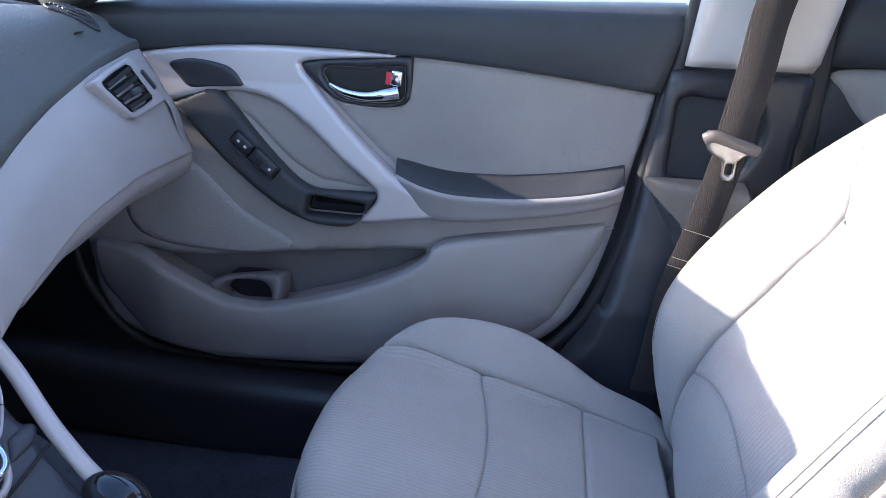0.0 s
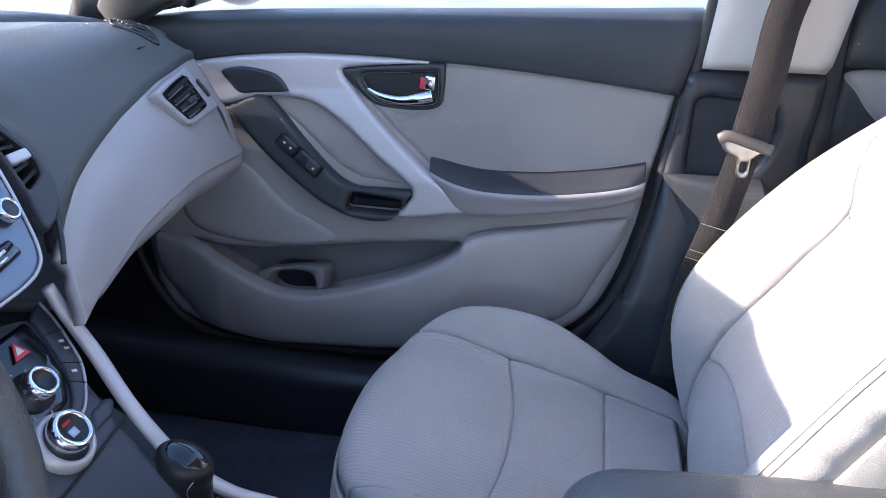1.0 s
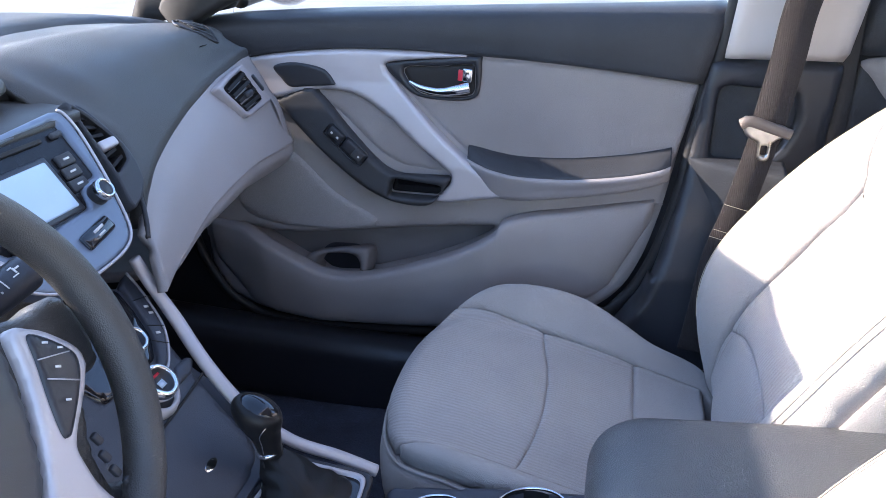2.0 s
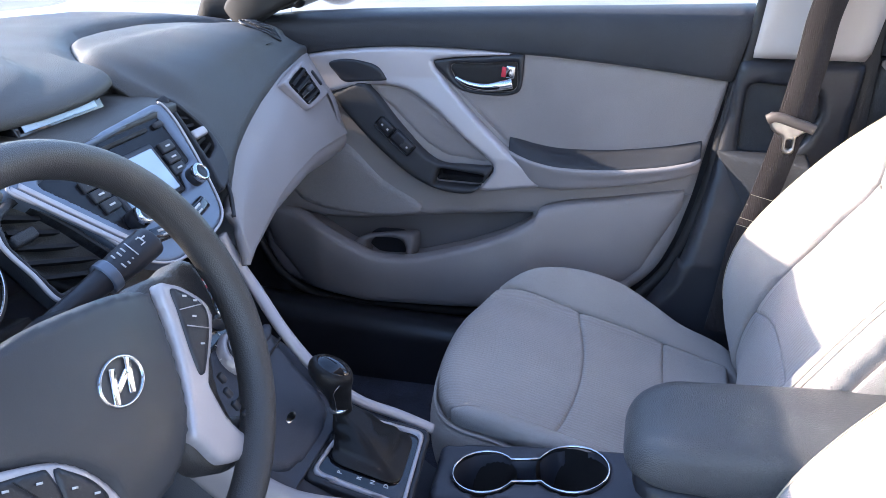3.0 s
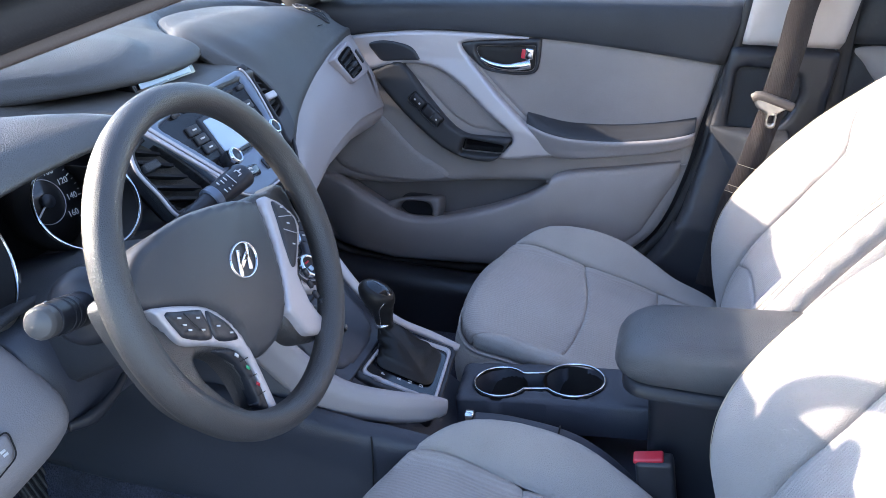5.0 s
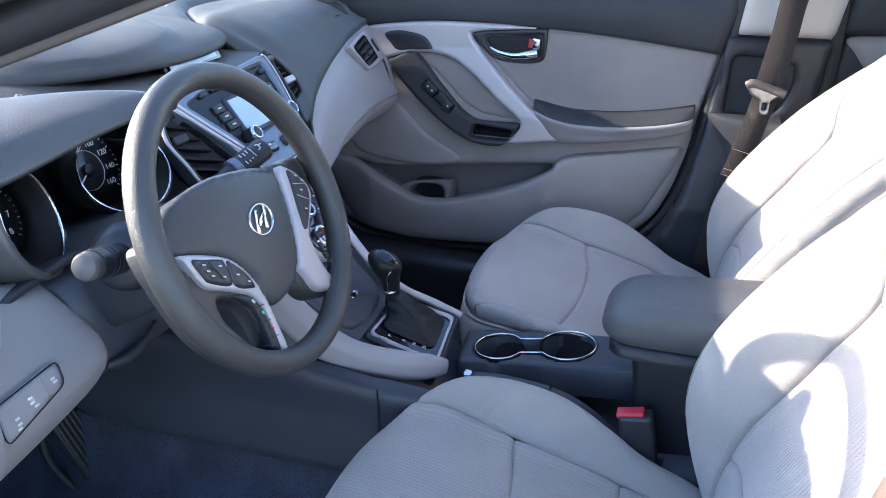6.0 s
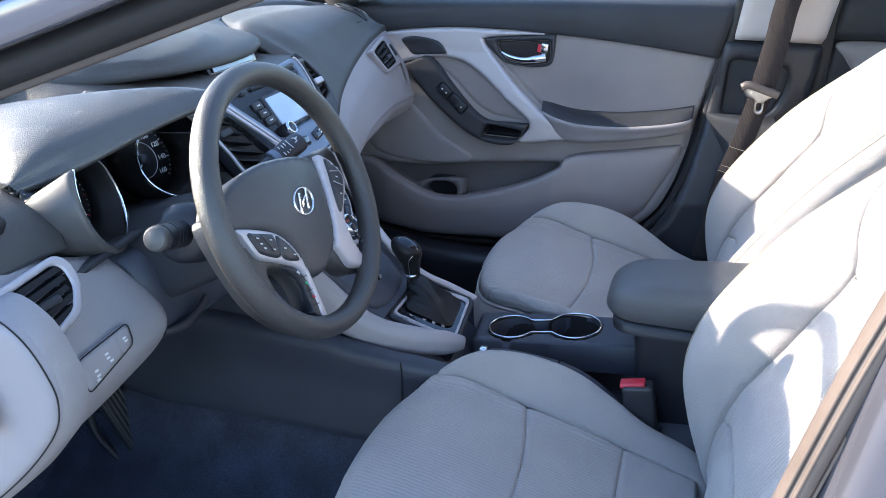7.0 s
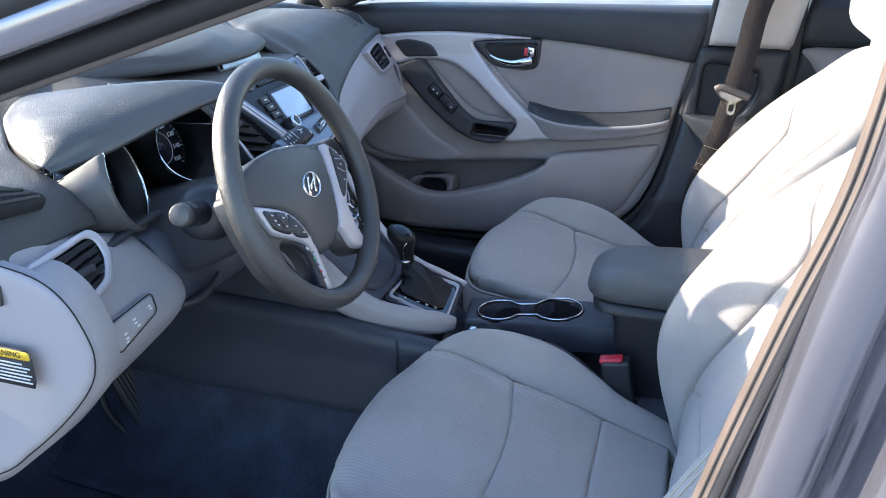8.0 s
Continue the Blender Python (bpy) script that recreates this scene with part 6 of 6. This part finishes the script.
# ---- centre console ----
def build_console():
    k = thing("centre_console", "charcoal centre console with silver flanks and cup holders", "centre console")
    # main body sides as a skin: from under the stack back to the armrest
    xs = [-1.12, -0.75, -0.52, -0.44, -0.36, -0.29, -0.22, -0.15, -0.05, 0.05, 0.20, 0.40]
    zt = [0.62, 0.64, 0.68, 0.66, 0.610, 0.565, 0.500, 0.455, 0.450, 0.455, 0.47, 0.48]
    yl = [-0.16, -0.145, -0.135, -0.13, -0.12, -0.11, -0.095, -0.09, -0.088, -0.085, -0.085, -0.085]
    yr = [0.12, 0.10, 0.095, 0.09, 0.085, 0.09, 0.10, 0.115, 0.12, 0.12, 0.12, 0.12]
    rows = []
    for x, z, a, b in zip(xs, zt, yl, yr):
        rows.append([(x, a - 0.035, 0.24), (x, a - 0.02, 0.40), (x, a - 0.006, z - 0.03), (x, a + 0.006, z - 0.014), (x, b - 0.008, z - 0.016), (x, b, z - 0.03), (x, b + 0.01, 0.40), (x, b + 0.02, 0.24)])
    loft("body", rows, M_NAVY, k, n=4, thick=0.006, flip=True)
    # cup holder deck
    zc = 0.533
    c1, c2, r1, r2 = (-0.152, 0.056), (-0.039, 0.075), 0.042, 0.047
    t = np.linspace(0, 2 * math.pi, 40, endpoint=False)
    ang1 = np.linspace(radians(42), radians(338), 26)
    ang2 = np.linspace(radians(-141), radians(161), 26)
    hole = np.concatenate([[(c1[0] + r1 * math.cos(a), c1[1] + r1 * math.sin(a)) for a in ang1], [(c2[0] + r2 * math.cos(a), c2[1] + r2 * math.sin(a)) for a in ang2]])
    deck = soft([(-0.225, 0.112), (-0.215, 0.0), (-0.185, 0.006), (0.0, 0.012), (0.13, 0.016), (0.13, 0.11), (0.02, 0.122), (-0.10, 0.122)], 0.012)
    patch("cup_deck", deck, lambda u, v: (u, v, zc + 0.16 * (u + 0.09) * 0.6), M_NAVY, k, out=(0, 0, 1), step=0.005, edge=0.006, hole=hole, back=0.05)
    hp = np.column_stack([hole, zc + 0.16 * (hole[:, 0] + 0.09) * 0.6 + 0.001])
    sweep("cup_trim", hp, ring(0.0016, 0.0022, 8), M_CHROME, k, closed=True, smooth_path=False, label="chrome cup holder trim")
    for c, r in ((c1, r1), (c2, r2)):
        lathe("cup_well", [(r + 0.001, 0.0), (r, -0.012), (r - 0.006, -0.085), (0.0, -0.087)], pose(c[0], c[1], zc + 0.16 * (c[0] + 0.09) * 0.6 - 0.004), M_MATT, k, 36)
    # shifter surround
    corner = [np.array(q) for q in ((-0.350, -0.082, 0.594), (-0.214, -0.066, 0.556), (-0.236, 0.088, 0.546), (-0.338, 0.055, 0.600))]
    o = sum(corner) / 4
    ax = corner[1] - corner[0] + corner[2] - corner[3]
    ax /= np.linalg.norm(ax)
    nrm = np.cross(ax, corner[3] - corner[0])
    nrm /= np.linalg.norm(nrm)
    ay = np.cross(nrm, ax)
    uv = [((q - o) @ ax, (q - o) @ ay) for q in corner]
    s = plane(o, ax, ay)
    inner = soft([(a * 0.79, b * 0.79) for a, b in uv], 0.012)
    inner2 = soft([(a * 0.84, b * 0.84) for a, b in uv], 0.012)
    patch("shifter_frame", soft(uv, 0.016), s, M_BLACK, k, out=nrm, step=0.005, edge=0.006, hole=inner2, lift=0.002, back=0.04)
    patch("shifter_trim", soft([(a * 0.86, b * 0.86) for a, b in uv], 0.014), s, M_SILVER, k, out=nrm, step=0.004, edge=0.003, hole=inner, lift=0.005, back=0.02, label="silver shifter trim")
    patch("shifter_plate", soft([(a * 0.82, b * 0.82) for a, b in uv], 0.01), s, M_GLOSS, k, out=nrm, step=0.008, edge=0, lift=-0.003, back=0)
    for i, ch in enumerate("PRND"):
        f = (0.20, 0.46, 0.64, 0.82)[i]
        q = np.array(corner[0]) * (1 - f) + np.array(corner[1]) * f
        p = o + (q - o) * 0.67 + nrm * 0.001
        text("gear_letter", ch, 0.0085, basis(p, ay, -ax, nrm), M_WHITE, k)
    # gaiter and lever
    base = [(a * 0.68, b * 0.60 + 0.009) for a, b in uv]
    rows = []
    kx, ky, kz = -0.342, 0.015, 0.662
    q = np.array([o + ax * a + ay * b for a, b in soft(base, 0.02, 5)])
    for f, bul in ((0, 1.0), (0.05, 0.95), (0.14, 0.80), (0.26, 0.72), (0.38, 0.57), (0.5, 0.50), (0.64, 0.40), (0.76, 0.345), (0.88, 0.285), (1.0, 0.22)):
        cen = o * (1 - f) + np.array((kx + 0.010, ky, kz - 0.033)) * f + np.array((0, 0, 0.006 * math.sin(math.pi * f)))
        wob = 1 + (0.13 * np.cos(np.arange(len(q)) * 2.5 + f * 3) + 0.09 * np.sin(np.arange(len(q)) * 1.1 + f * 9)) * (1 - f) * f * 4
        rr = (q - o) * bul * wob[:, None] + cen
        rows.append(np.concatenate([rr, rr[:1]]))
    loft("gaiter", rows, M_GAITER, k, n=4, thick=0.002, label="black leather gaiter")
    lathe("lever_collar", [(0.0, 0), (0.0145, 0), (0.0155, 0.003), (0.0145, 0.006), (0.0, 0.006)], pose(kx + 0.01, ky, kz - 0.036, 0, -12, 0), M_CHROME, k, 24)
    secs = [(0.012, -0.036, 0.0135, 0.0135), (0.010, -0.026, 0.0145, 0.014), (0.008, -0.014, 0.017, 0.0160), (0.003, -0.002, 0.0225, 0.0190), (0.000, 0.009, 0.0275, 0.0220), (0.000, 0.018, 0.0285, 0.0230), (0.002, 0.025, 0.0255, 0.0210), (0.004, 0.029, 0.018, 0.015), (0.005, 0.031, 0.0, 0.0)]
    lean = radians(24)
    rows = []
    for i, (dx, dz, rx, ry) in enumerate(secs):
        t = np.linspace(0, 2 * math.pi, 25)
        f = min(1.0, max(0.0, (dz + 0.02) / 0.05))
        rows.append(np.column_stack([kx + dx + rx * np.cos(t), ky + ry * np.sin(t), kz + dz - rx * np.cos(t) * math.tan(lean) * f]))
    loft("knob", rows, M_GAITER, k, n=4, thick=0, label="black leather gear knob")
    cap_m = pose(kx + 0.003, ky, kz + 0.0245, 0, 24, 0)
    oval = [(0.024 * math.cos(a), 0.0175 * math.sin(a)) for a in np.linspace(0, 2 * math.pi, 36, endpoint=False)]
    bm = bmesh.new()
    bmesh.ops.create_uvsphere(bm, u_segments=28, v_segments=14, radius=1)
    bmesh.ops.scale(bm, vec=(0.0245, 0.018, 0.0095), verts=bm.verts)
    bmesh.ops.transform(bm, matrix=cap_m, verts=bm.verts)
    cap = part("knob_cap", bm, M_GLOSS, k, "black gloss knob cap")
    sweep("cap_ring", [cap_m @ Vector((a * 1.03, b * 1.03, 0.0012)) for a, b in oval], ring(0.0009, 0.0009, 6), M_CHROME, cap, closed=True, smooth_path=False, label="thin chrome cap ring")
    for sgn in (-1, 1):
        sweep("knob_seam", [(kx + 0.010, ky + sgn * 0.0146, kz - 0.028), (kx + 0.010, ky + sgn * 0.0163, kz - 0.014), (kx + 0.010, ky + sgn * 0.0190, kz - 0.004), (kx + 0.013, ky + sgn * 0.0205, kz + 0.004), (kx + 0.018, ky + sgn * 0.0180, kz + 0.011)], ring(0.0007, 0.0007, 6), M_CHROME, k)
    # silver flanks
    fl = [(-0.53, -0.145, 0.735), (-0.44, -0.140, 0.652), (-0.39, -0.135, 0.607), (-0.34, -0.128, 0.583), (-0.28, -0.112, 0.570), (-0.235, -0.088, 0.560), (-0.208, -0.068, 0.553)]
    sweep("silver_flank", fl, soft([(-0.012, -0.036), (0.006, -0.036), (0.015, -0.022), (0.014, 0.010), (0.004, 0.030), (-0.012, 0.032)], 0.007, 4), M_CAP, k, scale=[0.8, 0.9, 0.9, 0.8, 0.75, 0.65, 0.35], label="silver flank trim")
    fr = [(-0.512, 0.084, 0.822), (-0.500, 0.087, 0.792), (-0.474, 0.088, 0.746), (-0.43, 0.072, 0.694), (-0.38, 0.062, 0.645), (-0.33, 0.068, 0.605), (-0.28, 0.088, 0.575), (-0.235, 0.10, 0.55)]
    sweep("silver_edge", fr, ring(0.009, 0.007, 10), M_SILVER, k, label="silver edge trim")
    rows = []
    for x, z in ((-0.52, 0.73), (-0.44, 0.675), (-0.36, 0.612), (-0.34, 0.60)):
        rows.append([(x, y, z) for y in (-0.124, -0.10, -0.06, 0.0, 0.05, 0.078)])
    loft("front_deck", rows, M_NAVY, k, n=4, thick=0.01, flip=True)
    bm = bmesh.new()
    bmesh.ops.create_uvsphere(bm, u_segments=20, v_segments=10, radius=1)
    bmesh.ops.scale(bm, vec=(0.011, 0.030, 0.004), verts=bm.verts)
    bmesh.ops.transform(bm, matrix=pose(-0.385, -0.016, 0.636, 0, 37, 8), verts=bm.verts)
    part("socket_cover", bm, M_CHROME, k, "chrome oval cover")
    # driver's side of the tunnel: plastic panel over carpet
    sp = patch("side_panel", soft([(-0.86, 0.600), (-0.62, 0.588), (-0.42, 0.580), (-0.27, 0.562), (-0.10, 0.520), (-0.10, 0.40), (-0.42, 0.391), (-0.72, 0.387), (-0.86, 0.40)], 0.012), lambda u, v: (u, -0.176 - 0.10 * np.clip(0.50 - v, 0, 1) + 0.20 * np.clip(u + 0.30, 0, 1), v), M_NAVY, k, step=0.014, edge=0.008, back=0.02)
    sweep("panel_joint", [(-0.285, -0.1740, 0.562), (-0.283, -0.1765, 0.52), (-0.283, -0.184, 0.42)], ring(0.0012, 0.0012, 6), M_MATT, sp, up=(0, 1, 0))
    # handbrake
    h = thing("handbrake", "charcoal handbrake lever with pale release button", "handbrake")
    sweep("lever", [(-0.166, -0.066, 0.536), (-0.12, -0.066, 0.537), (-0.05, -0.066, 0.531), (0.0, -0.066, 0.515), (0.05, -0.066, 0.480), (0.08, -0.066, 0.44)], soft([(-0.016, -0.014), (0.016, -0.014), (0.015, 0.010), (-0.015, 0.010)], 0.007, 4), M_NAVY, h, scale=[0.85, 1, 1.0, 0.95, 0.9, 0.9])
    sweep("lever_joint", [(-0.044, -0.0825, 0.528), (-0.042, -0.066, 0.5505), (-0.044, -0.0495, 0.528)], ring(0.0012, 0.0012, 6), M_MATT, h)
    box("release_button", (0.014, 0.016, 0.011), pose(-0.174, -0.066, 0.544), M_CHROME, h, 0.003, "pale chrome release button")
    # armrest box
    a = thing("armrest_box", "charcoal console box with padded vinyl lid", "armrest")
    rows = []
    lid = soft([(0.030, -0.058), (0.36, -0.062), (0.36, 0.092), (0.030, 0.088)], 0.05, 8)
    cen = lid.mean(0)
    for f, z in ((0.0, 0.0), (0.006, 0.006), (0.009, 0.018), (0.004, 0.036), (-0.008, 0.047), (-0.026, 0.053), (-0.045, 0.055)):
        q = lid + (lid - cen) / np.linalg.norm(lid - cen, axis=1)[:, None] * f
        row = np.column_stack([q, 0.636 + z + 0.075 * (q[:, 0] - 0.05) * min(1, z / 0.03) - 0.02 * np.clip(0.07 - q[:, 0], 0, 1) * 10 * min(1, z / 0.03) * 0.4])
        rows.append(np.concatenate([row, row[:1]]))
    cap = np.tile([[0.20, 0.015, 0.703]], (len(rows[0]), 1))
    rows.append(rows[-1] * 0.5 + cap * 0.5 + [0, 0, 0.001])
    rows.append(cap)
    loft("lid", rows, M_LEATHER, a, n=3, thick=0, label="padded charcoal vinyl lid", flip=False)
    patch("lid_base", soft([(0.034, -0.056), (0.36, -0.06), (0.36, 0.09), (0.034, 0.086)], 0.04), lambda u, v: (u, v, 0.633 + 0 * u), M_BLACK, a, out=(0, 0, 1), step=0.02, edge=0.004, back=0.018)
    sweep("box_body", [(0.20, 0.014, 0.30), (0.20, 0.014, 0.45), (0.20, 0.014, 0.56), (0.20, 0.014, 0.617)], soft([(-0.070, -0.13), (0.070, -0.13), (0.070, 0.155), (-0.070, 0.155)], 0.03, 4), M_BLACK, a, up=(1, 0, 0), scale=[0.9, 0.9, 0.95, 1.02])
    # buckle
    b = thing("seat_buckle", "black seat belt buckle with red release button", "seat buckle")
    m = pose(0.082, -0.094, 0.542, 0, -14, 0)
    box("housing", (0.050, 0.030, 0.10), m @ pose(0.004, 0, -0.047, 0, 4, 0), M_BLACK, b, 0.006)
    box("release_button", (0.040, 0.021, 0.008), m @ pose(0, 0, 0.0035), M_RED, b, 0.003, "red release button")
    box("strap", (0.04, 0.006, 0.12), pose(0.105, -0.094, 0.42, 0, 12, 0), M_BLACK, b, 0.002)
    # pedal
    p = thing("accelerator_pedal", "black ribbed accelerator pedal above the carpet", "pedal")
    m = pose(-0.836, -0.21, 0.350, 0, -24, 6)
    box("pad", (0.012, 0.056, 0.175), m, M_RUBBER, p, 0.004)
    for i in range(5):
        box("rib", (0.004, 0.004, 0.15), m @ pose(0.007, -0.022 + i * 0.011, 0), M_HUB, p, 0.001)
    box("foot", (0.07, 0.10, 0.014), pose(-0.80, -0.205, 0.268, 0, -4, 8), M_RUBBER, p, 0.004)
    sweep("hinge_arm", [(-0.885, -0.24, 0.40), (-0.872, -0.248, 0.34), (-0.825, -0.243, 0.276)], ring(0.007, 0.005, 8), M_RUBBER, p)


def build_belt():
    b = thing("seat_belt", "taupe seat belt hanging on the pillar with metal tongue", "seat belt")
    web = [(0.335, 0.655, 1.22), (0.285, 0.66, 1.07), (0.272, 0.66, 0.97), (0.258, 0.66, 0.872), (0.228, 0.655, 0.73), (0.203, 0.65, 0.64), (0.19, 0.64, 0.54), (0.18, 0.64, 0.46)]
    sweep("webbing", web, soft([(-0.0235, -0.001), (0.0235, -0.001), (0.0235, 0.001), (-0.0235, 0.001)], 0.0008, 2), M_BELT, b, up=(0, 1, 0))
    sweep("webbing", [(x - 0.004, y + 0.006, z) for x, y, z in web[:4]], soft([(-0.0225, -0.001), (0.0225, -0.001), (0.0225, 0.001), (-0.0225, 0.001)], 0.0008, 2), M_BELT, b, up=(0, 1, 0))
    for x, z in ((0.228, 0.73), (0.216, 0.685), (0.21, 0.672)):
        sweep("stitch_row", [(x - 0.022, 0.6505, z + 0.006), (x, 0.6515, z), (x + 0.022, 0.6505, z - 0.005)], ring(0.0005, 0.0005, 5), M_STITCH, b)
    t = crom([(0.217, 0.880), (0.224, 0.884), (0.255, 0.876), (0.283, 0.869), (0.288, 0.858), (0.266, 0.842), (0.263, 0.815), (0.246, 0.815), (0.243, 0.84), (0.222, 0.855)], 4, True)
    patch("tongue", t, flat_y(0.652), M_STEEL, b, step=0.003, edge=0.002, hole=soft([(0.249, 0.838), (0.259, 0.838), (0.259, 0.822), (0.249, 0.822)], 0.002, 3), back=0.004, label="metal belt tongue")
    sweep("tongue_cover", [(0.214, 0.650, 0.872), (0.228, 0.646, 0.878), (0.262, 0.646, 0.868), (0.29, 0.650, 0.858)], ring(0.006, 0.009, 10), M_SEAL, b)


# ---- near side opening ----
def build_near_opening():
    p = thing("pillar_near", "silver-grey painted centre pillar with taupe door seal", "car body", kind="structure")
    seal = [(0.288, -0.70, 1.25), (0.28, -0.70, 1.134), (0.27, -0.70, 1.06), (0.247, -0.70, 0.965), (0.222, -0.70, 0.848), (0.20, -0.70, 0.74), (0.17, -0.70, 0.62), (0.10, -0.70, 0.50)]
    sweep("door_seal", seal, ring(0.011, 0.016, 12), M_BRONZE, p, up=(0, 1, 0), label="taupe rubber door seal")
    for dx in (-0.009, -0.003, 0.009):
        sweep("seal_ridge", [(x + dx, y - 0.0155 + abs(dx) * 0.45, z) for x, y, z in seal], ring(0.0016, 0.0022, 6), M_BRONZE, p, up=(0, 1, 0))
    edge = [(0.285, 1.30), (0.275, 1.12), (0.262, 1.04), (0.25, 0.96), (0.236, 0.85), (0.22, 0.74), (0.19, 0.60), (0.15, 0.48)]
    rows = []
    for dx, y in ((-0.004, -0.70), (0.006, -0.724), (0.018, -0.735), (0.040, -0.738), (0.050, -0.731), (0.056, -0.716), (0.070, -0.712), (0.080, -0.722), (0.086, -0.748), (0.100, -0.760), (0.125, -0.764), (0.140, -0.755), (0.150, -0.738), (0.185, -0.736), (0.200, -0.760), (0.215, -0.785), (0.24, -0.798), (0.55, -0.83)):
        rows.append([(x + dx, y, z) for x, z in edge])
    loft("pillar_panel", rows, M_PAINT, p, n=4, thick=0.006, m=4)
    box("striker_plate", (0.05, 0.012, 0.07), pose(0.325, -0.802, 0.80, 0, 8, 10), M_PAINT, p, 0.006)
    sweep("striker_loop", [(0.315, -0.806, 0.785), (0.315, -0.835, 0.785), (0.33, -0.838, 0.80), (0.335, -0.806, 0.815)], ring(0.005, 0.005, 8), M_CHROME, p, label="metal door striker loop")
    a = thing("pillar_front_near", "front pillar with painted frame and black seals", "car body", kind="structure")
    line = lambda dx, dz, y: [(x + dx, y + 0.17 * (x + 0.584), z + dz) for x, z in ((-0.95, 0.929), (-0.584, 1.058), (-0.424, 1.114), (-0.26, 1.172), (0.0, 1.262), (0.25, 1.335), (0.6, 1.35))]
    sweep("inner_trim", line(0, 0.008, -0.60), soft([(-0.016, -0.007), (0.016, -0.007), (0.016, 0.007), (-0.016, 0.007)], 0.004, 3), M_SEAL, a)
    sweep("door_seal", line(0, 0.026, -0.62), ring(0.018, 0.018, 12), M_RUBBER, a)
    sweep("painted_frame", line(0, 0.06, -0.645), soft([(-0.03, -0.02), (0.03, -0.02), (0.03, 0.02), (-0.03, 0.02)], 0.01, 3), M_PAINT, a)
    sweep("outer_seal", line(0, 0.088, -0.66), ring(0.018, 0.02, 12), M_RUBBER, a)
    s = thing("sill_near", "black door sill at the near opening", "sill", kind="structure")
    sweep("sill_cover", [(-0.9, -0.74, 0.36), (0.0, -0.75, 0.345), (0.3, -0.75, 0.36)], soft([(-0.06, -0.08), (0.06, -0.08), (0.06, 0.02), (-0.06, 0.02)], 0.015, 3), M_BLACK, s)


build_ground()
build_shell()
build_windscreen()
build_far_door()
build_far_pillars()
build_seat("passenger_seat", "pale grey cloth passenger seat with reclined back", 0.36, 4.4, 0.92, 0.05)
build_seat("driver_seat", "pale grey cloth driver seat with ribbed inserts", -0.36, -0.9, 1.08, 0.08)

dash = build_dash()
build_vents(dash)
build_cluster(dash)
build_knee(dash)
build_stack(dash)
build_column(dash)
build_wheel()
build_console()
build_belt()
build_near_opening()
